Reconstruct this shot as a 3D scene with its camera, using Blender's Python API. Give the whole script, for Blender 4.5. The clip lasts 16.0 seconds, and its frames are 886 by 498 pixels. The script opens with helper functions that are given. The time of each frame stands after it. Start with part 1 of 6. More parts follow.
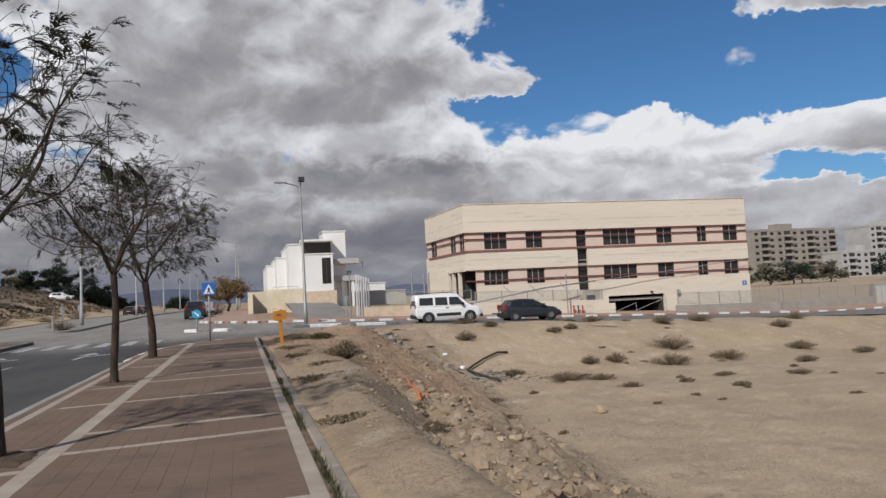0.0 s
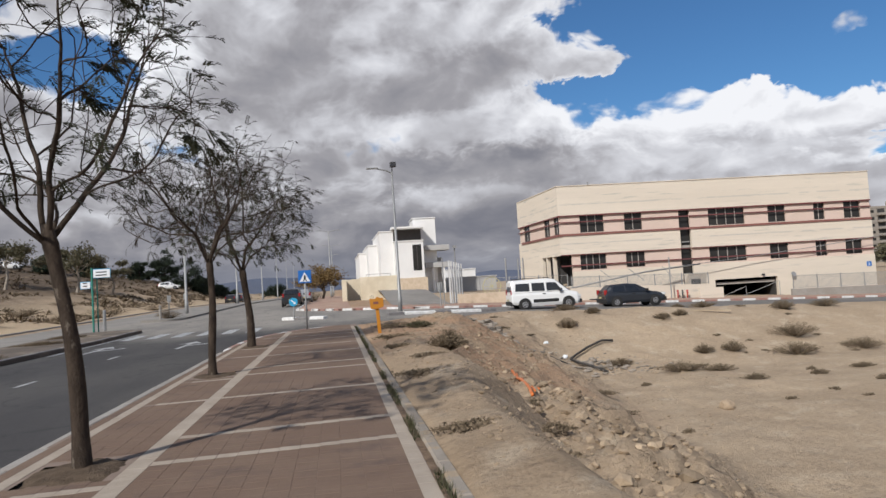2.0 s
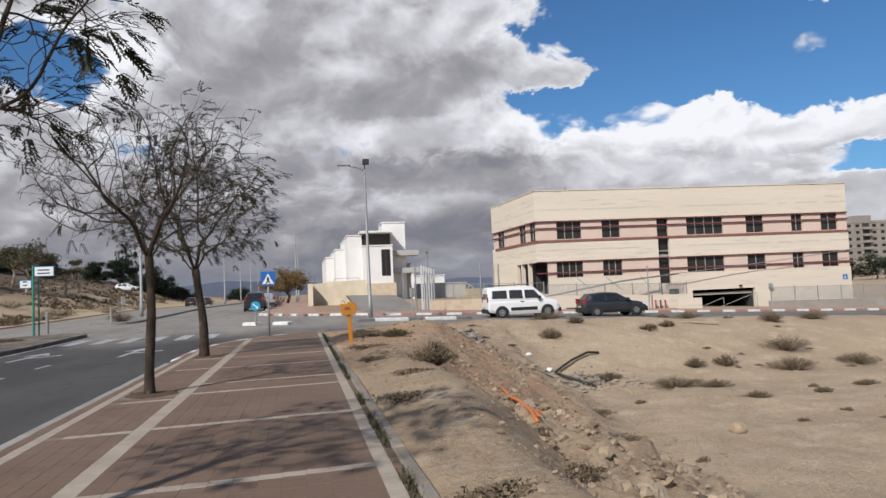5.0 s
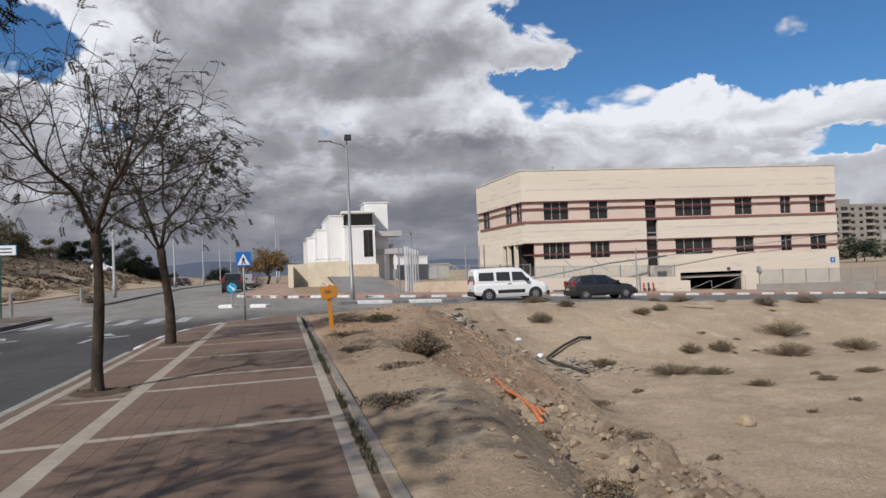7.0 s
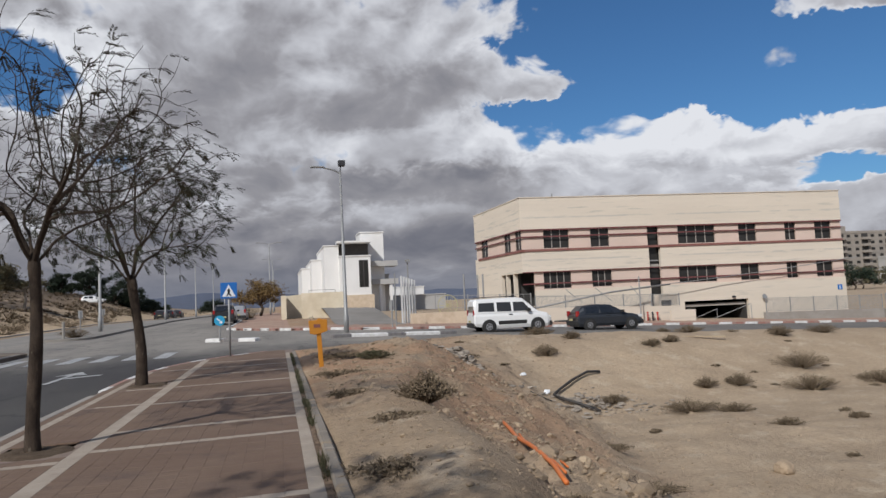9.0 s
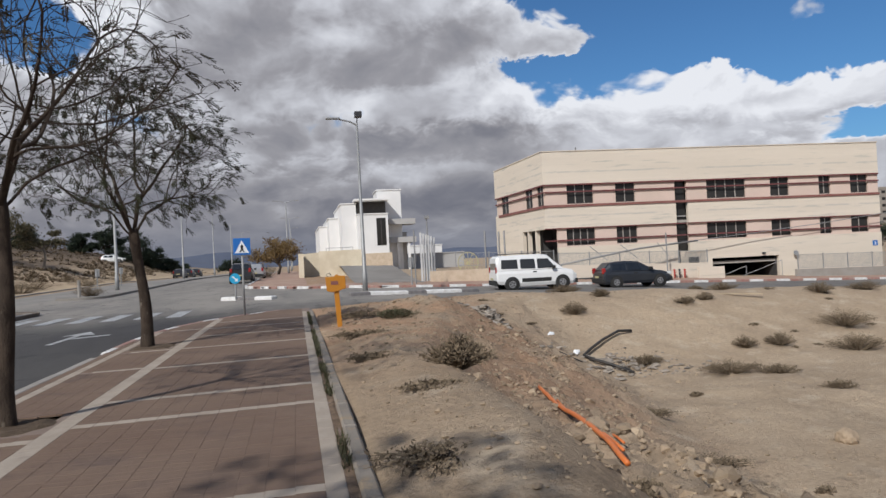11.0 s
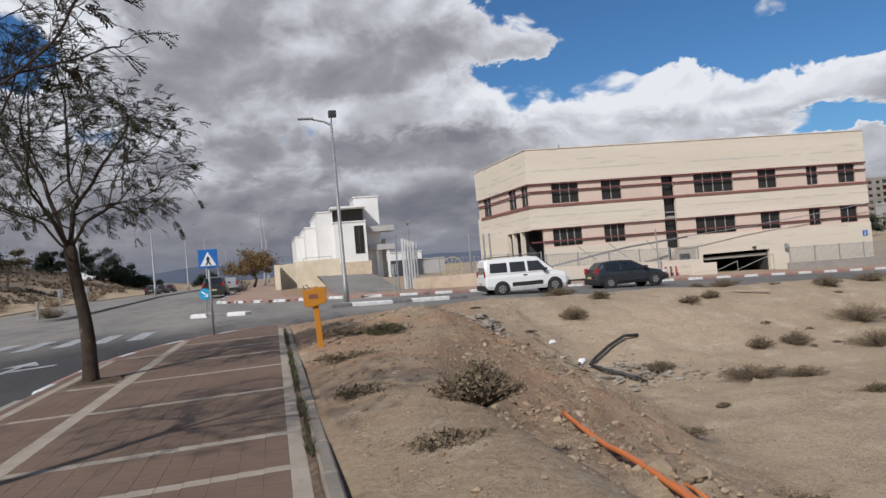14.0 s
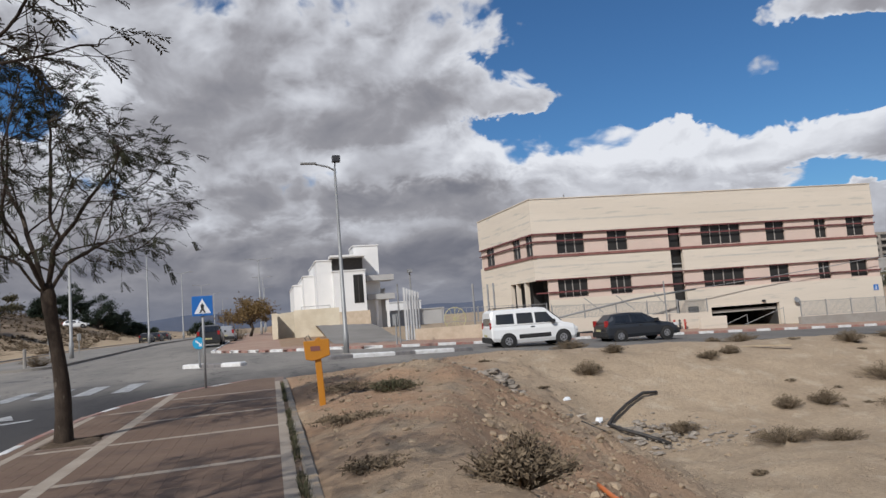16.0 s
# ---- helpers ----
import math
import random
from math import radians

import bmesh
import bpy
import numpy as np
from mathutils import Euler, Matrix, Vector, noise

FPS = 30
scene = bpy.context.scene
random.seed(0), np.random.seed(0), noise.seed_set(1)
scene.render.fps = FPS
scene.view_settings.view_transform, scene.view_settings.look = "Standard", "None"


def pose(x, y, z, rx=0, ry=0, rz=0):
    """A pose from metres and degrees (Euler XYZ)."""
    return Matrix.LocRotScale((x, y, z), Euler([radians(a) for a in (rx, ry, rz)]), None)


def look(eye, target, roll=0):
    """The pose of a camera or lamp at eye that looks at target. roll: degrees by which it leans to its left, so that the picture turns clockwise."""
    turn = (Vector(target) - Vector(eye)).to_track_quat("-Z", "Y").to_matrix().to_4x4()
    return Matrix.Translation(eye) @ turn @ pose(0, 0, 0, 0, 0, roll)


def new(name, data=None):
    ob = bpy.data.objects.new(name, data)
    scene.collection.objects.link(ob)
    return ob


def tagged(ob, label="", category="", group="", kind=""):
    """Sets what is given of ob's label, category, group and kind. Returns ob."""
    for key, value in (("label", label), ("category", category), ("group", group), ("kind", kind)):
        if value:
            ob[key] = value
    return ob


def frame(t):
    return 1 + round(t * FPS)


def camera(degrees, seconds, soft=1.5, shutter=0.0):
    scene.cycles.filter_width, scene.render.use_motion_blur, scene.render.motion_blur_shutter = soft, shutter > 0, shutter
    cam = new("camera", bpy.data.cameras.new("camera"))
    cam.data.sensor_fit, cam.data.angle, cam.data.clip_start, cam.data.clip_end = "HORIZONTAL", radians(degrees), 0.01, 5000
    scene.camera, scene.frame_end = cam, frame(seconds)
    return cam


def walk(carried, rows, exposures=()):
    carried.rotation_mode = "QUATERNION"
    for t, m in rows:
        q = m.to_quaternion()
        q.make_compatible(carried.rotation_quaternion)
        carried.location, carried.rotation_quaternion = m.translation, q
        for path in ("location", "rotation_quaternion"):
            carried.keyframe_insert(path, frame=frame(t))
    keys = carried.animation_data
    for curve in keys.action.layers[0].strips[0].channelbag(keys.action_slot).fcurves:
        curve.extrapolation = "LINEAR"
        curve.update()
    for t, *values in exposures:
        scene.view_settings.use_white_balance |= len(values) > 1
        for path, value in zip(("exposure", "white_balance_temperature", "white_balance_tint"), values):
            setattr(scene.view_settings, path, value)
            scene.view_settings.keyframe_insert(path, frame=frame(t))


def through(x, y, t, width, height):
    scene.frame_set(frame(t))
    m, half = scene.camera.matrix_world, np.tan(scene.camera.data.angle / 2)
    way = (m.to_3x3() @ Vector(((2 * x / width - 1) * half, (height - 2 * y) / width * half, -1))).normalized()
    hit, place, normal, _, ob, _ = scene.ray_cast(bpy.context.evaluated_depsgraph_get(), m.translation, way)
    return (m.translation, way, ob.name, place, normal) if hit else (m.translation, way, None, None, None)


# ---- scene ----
cam = camera(65.5, 16.0, soft=1.5)
PATH = [
    (0, (-0.466, -12.691, 1.509), (0.098, -10.777, 1.638), -2.9),
    (0.5, (-0.586, -12.44, 1.53), (-0.292, -10.465, 1.637), -4.7),
    (1, (-0.583, -12.1, 1.508), (-0.528, -10.101, 1.559), -3.8),
    (1.5, (-0.565, -11.717, 1.534), (-0.327, -9.734, 1.649), -3.1),
    (2, (-0.556, -11.311, 1.529), (-0.242, -9.338, 1.632), -3.5),
    (2.5, (-0.523, -10.997, 1.51), (-0.355, -9.004, 1.541), -1.6),
    (3, (-0.577, -10.553, 1.497), (-0.253, -8.58, 1.54), -1.7),
    (3.5, (-0.602, -10.181, 1.52), (-0.405, -8.192, 1.612), -3.9),
    (4, (-0.58, -9.807, 1.507), (-0.352, -7.821, 1.569), -2.5),
    (4.5, (-0.583, -9.378, 1.512), (-0.142, -7.428, 1.566), -3.4),
    (4.7, (-0.602, -9.235, 1.493), (-0.179, -7.284, 1.608), -3.1),
    (6.8, (-0.457, -7.723, 1.546), (-0.039, -5.769, 1.629), -0.4),
    (7, (-0.464, -7.595, 1.529), (-0.007, -5.649, 1.59), -2.3),
    (7.5, (-0.402, -7.169, 1.522), (0.054, -5.225, 1.633), -2.4),
    (8, (-0.358, -6.847, 1.531), (0.055, -4.892, 1.603), -3.0),
    (8.5, (-0.299, -6.423, 1.54), (0.274, -4.508, 1.593), -4.4),
    (9, (-0.213, -6.071, 1.559), (0.258, -4.133, 1.706), -2.7),
    (9.2, (-0.195, -5.953, 1.55), (0.273, -4.011, 1.648), -2.2),
    (11.3, (-0.124, -4.433, 1.48), (0.271, -2.473, 1.508), -3.5),
    (11.5, (-0.139, -4.251, 1.491), (0.224, -2.285, 1.546), -4.3),
    (12, (-0.141, -3.967, 1.455), (0.038, -1.976, 1.525), -2.4),
    (12.5, (-0.164, -3.668, 1.494), (0.054, -1.682, 1.589), -4.8),
    (13, (-0.129, -3.254, 1.51), (0.195, -1.284, 1.62), -4.8),
    (13.5, (-0.05, -2.96, 1.468), (0.361, -1.004, 1.522), -4.4),
    (14, (-0.011, -2.595, 1.485), (0.471, -0.655, 1.528), -4.9),
    (14.5, (0.011, -2.301, 1.485), (0.345, -0.333, 1.617), -4.5),
    (15, (-0.043, -2.058, 1.485), (0.227, -0.081, 1.619), -3.4),
    (15.5, (-0.083, -1.723, 1.495), (0.311, 0.236, 1.574), -3.5),
    (16, (-0.045, -1.449, 1.502), (0.451, 0.479, 1.69), -4.3),
]
walk(cam, [(t, look(eye, target, roll)) for t, eye, target, roll in PATH],
     [(0, -0.26, 6350, 10), (0.5, -0.22, 6350, 10), (1.0, -0.06, 6350, 10), (1.5, 0.0, 6350, 10), (2.5, -0.12, 6350, 10), (4.7, -0.03, 6350, 10), (7.0, -0.17, 6250, 10),
      (8.4, -0.18, 6250, 10), (9.0, -0.30, 6250, 10), (11.3, -0.20, 6220, 10), (16.0, -0.26, 6200, 10)])

# ---- light: sun from behind on the left, blue sky with a broken cloud deck ----
SUN_AZ, SUN_EL = radians(222), radians(40)      # clockwise from +y
sun_dir = Vector((math.sin(SUN_AZ) * math.cos(SUN_EL), math.cos(SUN_AZ) * math.cos(SUN_EL), math.sin(SUN_EL)))
sun = new("sun", bpy.data.lights.new("sun", "SUN"))
sun.data.energy, sun.data.angle, sun.data.color = 4.5, radians(1.3), (1.0, 0.955, 0.89)
sun.matrix_world = look(sun_dir * 80, (0, 0, 0))


class Nodes:
    """A short way to write node trees."""

    def __init__(self, tree, fresh=True):
        self.tree = tree
        if fresh:
            tree.nodes.clear()

    def add(self, kind, props=None, **ins):
        n = self.tree.nodes.new(kind)
        for k, v in (props or {}).items():
            setattr(n, k, v)
        for k, v in ins.items():
            self.put(n.inputs[int(k[1:])] if k[0] == "i" and k[1:].isdigit() else n.inputs[k.replace("_", " ")], v)
        return n

    def put(self, socket, v):
        if isinstance(v, bpy.types.NodeSocket):
            self.tree.links.new(v, socket)
        elif isinstance(v, bpy.types.Node):
            self.tree.links.new(v.outputs[0], socket)
        else:
            socket.default_value = v

    def math(self, op, a, b=0.0, c=0.0, clamp=False):
        return self.add("ShaderNodeMath", {"operation": op, "use_clamp": clamp}, i0=a, i1=b, i2=c).outputs[0]

    def vec(self, op, a, b=(0, 0, 0)):
        return self.add("ShaderNodeVectorMath", {"operation": op}, i0=a, i1=b).outputs[0]

    def noise(self, vector, scale, detail=4.0, rough=0.55, distort=0.0):
        return self.add("ShaderNodeTexNoise", None, Vector=vector, Scale=scale, Detail=detail, Roughness=rough, Distortion=distort).outputs[0]

    def ramp(self, fac, stops, mode="LINEAR"):
        n = self.add("ShaderNodeValToRGB", None, Fac=fac)
        n.color_ramp.interpolation = mode
        e = n.color_ramp.elements
        while len(e) < len(stops):
            e.new(0.5)
        for el, (p, col) in zip(e, stops):
            el.position, el.color = p, (*col, 1)
        return n.outputs[0]

    def mix(self, fac, a, b, blend="MIX"):
        n = self.tree.nodes.new("ShaderNodeMix")
        n.data_type, n.blend_type = "RGBA", blend
        self.put(n.inputs[0], fac), self.put(n.inputs[6], a), self.put(n.inputs[7], b)
        return n.outputs[2]

    def smooth(self, v, lo, hi):
        n = self.add("ShaderNodeMapRange", {"interpolation_type": "SMOOTHSTEP"}, Value=v)
        for k, val in zip(("From Min", "From Max", "To Min", "To Max"), (lo, hi, 0.0, 1.0)):
            n.inputs[k].default_value = val
        return n.outputs[0]


def make_world():
    w = bpy.data.worlds.new("sky")
    scene.world = w
    w.use_nodes = True
    k = Nodes(w.node_tree)
    d = k.add("ShaderNodeTexCoord").outputs["Generated"]
    xyz = k.add("ShaderNodeSeparateXYZ", None, Vector=d)
    az = k.math("ARCTAN2", xyz.outputs[0], xyz.outputs[1])
    el = k.math("ARCSINE", xyz.outputs[2])
    sky = k.add("ShaderNodeTexSky", {"sky_type": "NISHITA", "sun_disc": False, "sun_elevation": SUN_EL, "sun_rotation": SUN_AZ,
                                      "air_density": 1.0, "dust_density": 0.6, "ozone_density": 2.0})
    blue = k.mix(1.0, sky.outputs[0], (0.046, 0.074, 0.098, 1), "MULTIPLY")
    elc = k.math("MAXIMUM", el, 0.0)
    # clouds flatten towards the horizon
    ey = k.math("POWER", elc, 0.72)
    ey = k.math("MULTIPLY", ey, 1.35)
    p = k.add("ShaderNodeCombineXYZ", None, X=az, Y=ey, Z=0.37).outputs[0]
    warp = k.add("ShaderNodeTexNoise", None, Vector=p, Scale=5.0, Detail=3.0).outputs[1]
    warp = k.vec("MULTIPLY", k.vec("SUBTRACT", warp, (0.5, 0.5, 0.5)), (0.10, 0.10, 0.0))
    p = k.vec("ADD", p, warp)

    def field(q):
        big = k.math("SUBTRACT", k.noise(q, 3.1, 8.0, 0.50), 0.5)
        fluffy = k.add("ShaderNodeTexVoronoi", {"feature": "SMOOTH_F1"}, Vector=q, Scale=13.0, Detail=3.0, Roughness=0.55, Smoothness=0.6).outputs[0]
        puff = k.math("SUBTRACT", k.noise(q, 12.0, 6.0, 0.58), 0.5)
        body = k.math("MULTIPLY_ADD", puff, 0.42, k.math("MULTIPLY", big, 1.25))
        return k.math("ADD", body, k.math("MULTIPLY", k.math("SUBTRACT", 0.45, fluffy), 0.40))

    # ragged outlines for the gaps and banks
    rag = k.add("ShaderNodeTexNoise", None, Vector=p, Scale=6.5, Detail=5.0, Roughness=0.62).outputs[1]
    rag = k.add("ShaderNodeSeparateXYZ", None, Vector=k.vec("SUBTRACT", rag, (0.5, 0.5, 0.5)))
    wx = k.math("MULTIPLY_ADD", rag.outputs[0], radians(16), az)
    wy = k.math("MULTIPLY_ADD", rag.outputs[1], radians(7.5), el)

    def hole(a, e, ra, re, slope=0.0):
        u = k.math("DIVIDE", k.math("SUBTRACT", wx, radians(a)), radians(ra))
        v = k.math("SUBTRACT", wy, radians(e))
        v = k.math("SUBTRACT", v, k.math("MULTIPLY", u, radians(slope)))
        v = k.math("DIVIDE", v, radians(re))
        r = k.math("ADD", k.math("MULTIPLY", u, u), k.math("MULTIPLY", v, v))
        return k.math("SUBTRACT", 1.0, k.smooth(r, 0.15, 1.5))

    dens = field(p)
    # the shading follows the large billows only
    q = k.vec("ADD", p, (-0.010, 0.028, 0.0))
    soft = k.math("SUBTRACT", k.noise(k.vec("MULTIPLY", p, (1.0, 1.6, 1.0)), 4.2, 5.0, 0.52), 0.5)
    here, there = (k.noise(v, 9.0, 5.0, 0.5) for v in (p, q))
    relief = k.math("SUBTRACT", here, there)

    def plus(total, amount, *shape):
        return k.math("ADD", total, k.math("MULTIPLY", hole(*shape), amount))

    gaps = hole(34.5, 20.6, 14.2, 6.4)
    for amount, shape in ((0.78, (25, 15.3, 9, 1.3)), (1.0, (46, 15.4, 15, 2.6)), (0.43, (-18.5, 17.2, 6.8, 2.8)), (0.9, (45, 7.6, 8, 1.4)), (0.6, (120, 45, 60, 22))):
        gaps = plus(gaps, amount, *shape)
    gaps = k.math("MINIMUM", gaps, 1.0)
    cover = k.math("ADD", 0.42, k.math("MULTIPLY", gaps, -0.76))
    # small clouds in the gap, and a larger one at its high end
    for amount, shape in ((0.72, (46, 19.4, 7, 2.0)), (0.45, (30.0, 21.6, 2.6, 1.3)), (0.38, (38.5, 15.6, 2.8, 1.0)), (0.22, (3, 18.5, 15, 5.5)), (0.42, (43.5, 14.6, 1.5, 0.5)), (0.30, (20, 18.0, 4.5, 2.2)),
                          (0.34, (38, 9.6, 26, 2.6, 0.3))):
        cover = plus(cover, amount, *shape)
    cover = k.math("ADD", cover, k.math("MULTIPLY", k.math("SUBTRACT", 1.0, k.smooth(el, radians(5), radians(11))), 0.36))
    # the deck breaks up overhead
    cover = k.math("SUBTRACT", cover, k.math("MULTIPLY", k.smooth(el, radians(30), radians(50)), 0.34))
    total = k.math("ADD", dens, cover)
    alpha = k.smooth(total, -0.03, 0.15)
    # thick parts grey, thin rims and the tops towards the sun white, flat bellies dark
    thin = k.math("SUBTRACT", 1.0, k.smooth(total, 0.06, 0.50))
    level = k.math("MULTIPLY_ADD", soft, 0.50, 0.55)
    level = k.math("ADD", level, k.math("MULTIPLY", relief, 0.75))
    level = k.math("ADD", level, k.math("MULTIPLY", thin, 0.26))
    for amount, shape in ((0.16, (32, 9.4, 15, 1.8)), (0.38, (36, 12.0, 18, 2.8)), (0.16, (12, 12.8, 13, 1.9)), (0.36, (-13.5, 19.4, 3.6, 2.2)), (0.22, (-15, 15.8, 8, 2.0)), (-0.10, (2, 17.0, 13, 3.0)), (0.12, (15, 21.5, 6, 3)),
                          (-0.20, (4, 9.6, 19, 1.5)), (0.05, (8, 7.0, 20, 1.0)), (-0.26, (0, 3.8, 34, 3.6)), (0.06, (20, 18.0, 6, 2.4)), (0.14, (40, 5.5, 10, 2.5))):
        level = plus(level, amount, *shape)
    cloud = k.ramp(level, [(0.0, (0.135, 0.145, 0.185)), (0.26, (0.235, 0.235, 0.265)), (0.50, (0.375, 0.365, 0.385)), (0.76, (0.68, 0.68, 0.71)), (1.0, (0.95, 0.95, 0.97))])
    col = k.mix(alpha, blue, cloud)
    haze = k.math("SUBTRACT", 1.0, k.smooth(el, 0.0, radians(4.5)))
    col = k.mix(k.math("MULTIPLY", haze, 0.65), col, (0.205, 0.225, 0.285, 1))
    bg = k.add("ShaderNodeBackground", None, Color=col, Strength=1.0)
    k.add("ShaderNodeOutputWorld", None, Surface=bg)


make_world()

# ---- materials ----
def material(name, base, rough=0.8, metal=0.0, second=None, amount=0.5, scale=1.0, fine=0.0, fine_scale=40.0, bump=0.0, bump_scale=60.0,
             random_tint=0.0, island_tint=0.0, spots=None, spot_scale=2.0, spot_at=(0.55, 0.7), specular=0.4, stretch=(1, 1, 1)):
    """A surface with wide patches (second), fine grain, bump, and marks with a shape of their own (spots)."""
    m = bpy.data.materials.new(name)
    m.use_nodes = True
    k = Nodes(m.node_tree)
    co = k.add("ShaderNodeNewGeometry").outputs["Position"]
    co = k.vec("MULTIPLY", co, stretch)
    col = (*base, 1)
    if second:
        n = k.noise(co, scale, 5.0, 0.6)
        col = k.mix(k.math("MULTIPLY", k.smooth(n, 0.35, 0.65), amount), col, (*second, 1))
    if spots:
        n = k.noise(co, spot_scale, 6.0, 0.65)
        col = k.mix(k.smooth(n, *spot_at), col, (*spots, 1))
    if fine:
        n = k.noise(co, fine_scale, 4.0, 0.7)
        v = k.math("MULTIPLY_ADD", k.math("SUBTRACT", n, 0.5), fine * 2, 1.0)
        col = k.mix(1.0, col, k.add("ShaderNodeCombineColor", None, i0=v, i1=v, i2=v).outputs[0], "MULTIPLY")
    for tint, node, out in ((random_tint, "ShaderNodeObjectInfo", "Random"), (island_tint, "ShaderNodeNewGeometry", "Random Per Island")):
        if tint:
            r = k.add(node).outputs[out]
            v = k.math("MULTIPLY_ADD", k.math("SUBTRACT", r, 0.5), tint * 2, 1.0)
            col = k.mix(1.0, col, k.add("ShaderNodeCombineColor", None, i0=v, i1=v, i2=v).outputs[0], "MULTIPLY")
    b = k.add("ShaderNodeBsdfPrincipled", None, Base_Color=col, Roughness=rough, Metallic=metal)
    b.inputs["Specular IOR Level"].default_value = specular
    if bump:
        n = k.noise(co, bump_scale, 5.0, 0.65)
        bp = k.add("ShaderNodeBump", None, Strength=min(1.0, bump), Distance=0.02 if bump_scale > 20 else 0.06, Height=n)
        k.put(b.inputs["Normal"], bp.outputs[0])
    k.add("ShaderNodeOutputMaterial", None, Surface=b)
    return m


M = {}
def earth_material():
    """Bare ground: pale sand, redder spoil by the corner, dark scrub soil plus painted cloud shade on the rise."""
    m = bpy.data.materials.new("sand")
    m.use_nodes = True
    k = Nodes(m.node_tree)
    co = k.add("ShaderNodeNewGeometry").outputs["Position"]
    xyz = k.add("ShaderNodeSeparateXYZ", None, Vector=co)
    x, y = xyz.outputs[0], xyz.outputs[1]
    col = k.mix(k.smooth(k.noise(co, 0.35, 5.0, 0.6), 0.35, 0.65), (0.370, 0.280, 0.190, 1), (0.280, 0.207, 0.138, 1))
    col = k.mix(k.smooth(k.noise(co, 1.3, 6.0, 0.65), 0.52, 0.70), col, (0.45, 0.365, 0.265, 1))
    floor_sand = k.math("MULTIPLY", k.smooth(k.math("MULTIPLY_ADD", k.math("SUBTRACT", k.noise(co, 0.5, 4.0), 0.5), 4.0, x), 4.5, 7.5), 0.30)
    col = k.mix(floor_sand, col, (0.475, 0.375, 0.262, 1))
    red = k.math("MULTIPLY", k.smooth(k.noise(co, 0.55, 5.0, 0.6), 0.36, 0.56), 0.9)
    near = k.math("MULTIPLY", k.math("SUBTRACT", 1.0, k.smooth(x, 5.0, 9.0)), k.smooth(x, -2.0, 0.5))
    red = k.math("MULTIPLY", red, k.math("MULTIPLY", near, k.smooth(y, 2.0, 9.0)))
    col = k.mix(red, col, (0.335, 0.215, 0.135, 1))
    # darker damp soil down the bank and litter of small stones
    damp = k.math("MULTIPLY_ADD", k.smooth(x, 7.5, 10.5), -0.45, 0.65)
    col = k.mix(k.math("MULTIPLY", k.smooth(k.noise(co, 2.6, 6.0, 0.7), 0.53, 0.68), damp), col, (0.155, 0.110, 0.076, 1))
    bank = k.math("MULTIPLY", k.smooth(x, -34.0, -25.0), k.math("SUBTRACT", 1.0, k.smooth(x, -20.5, -19.0)))
    col = k.mix(k.math("MULTIPLY", bank, 0.6), col, (0.49, 0.375, 0.245, 1))
    # streaky scrub soil on the rise, its colour deepened to carry cloud shade
    streak = k.noise(k.vec("MULTIPLY", co, (0.30, 0.07, 1.0)), 1.0, 6.0, 0.65)
    rise = k.math("SUBTRACT", 1.0, k.smooth(x, -42.0, -26.0))
    scrub_and_shade = k.math("MULTIPLY", rise, k.smooth(streak, 0.30, 0.46))
    col = k.mix(k.math("MULTIPLY", scrub_and_shade, 0.92), col, (0.098, 0.072, 0.052, 1))
    n = k.noise(co, 9.0, 4.0, 0.7)
    v = k.math("MULTIPLY_ADD", k.math("SUBTRACT", n, 0.5), 0.7, 1.0)
    col = k.mix(1.0, col, k.add("ShaderNodeCombineColor", None, i0=v, i1=v, i2=v).outputs[0], "MULTIPLY")
    crumbs = k.smooth(k.noise(k.vec("MULTIPLY", co, (0.8, 1.0, 1.0)), 5.5, 7.0, 0.75), 0.56, 0.66)
    col = k.mix(k.math("MULTIPLY", crumbs, k.math("MULTIPLY", k.smooth(k.noise(co, 0.45, 4.0, 0.6), 0.42, 0.60), 0.55)), col, (0.17, 0.122, 0.082, 1))
    peb = k.add("ShaderNodeTexVoronoi", None, Vector=co, Scale=16.0).outputs[0]
    col = k.mix(k.math("MULTIPLY", k.math("SUBTRACT", 1.0, k.smooth(peb, 0.10, 0.22)), 0.35), col, (0.42, 0.36, 0.29, 1))
    b = k.add("ShaderNodeBsdfPrincipled", None, Base_Color=col, Roughness=0.95)
    b.inputs["Specular IOR Level"].default_value = 0.1
    h = k.math("ADD", k.noise(co, 8.0, 8.0, 0.7), k.math("MULTIPLY", peb, -0.10))
    bp = k.add("ShaderNodeBump", None, Strength=0.9, Distance=0.06, Height=h)
    k.put(b.inputs["Normal"], bp.outputs[0])
    k.add("ShaderNodeOutputMaterial", None, Surface=b)
    return m


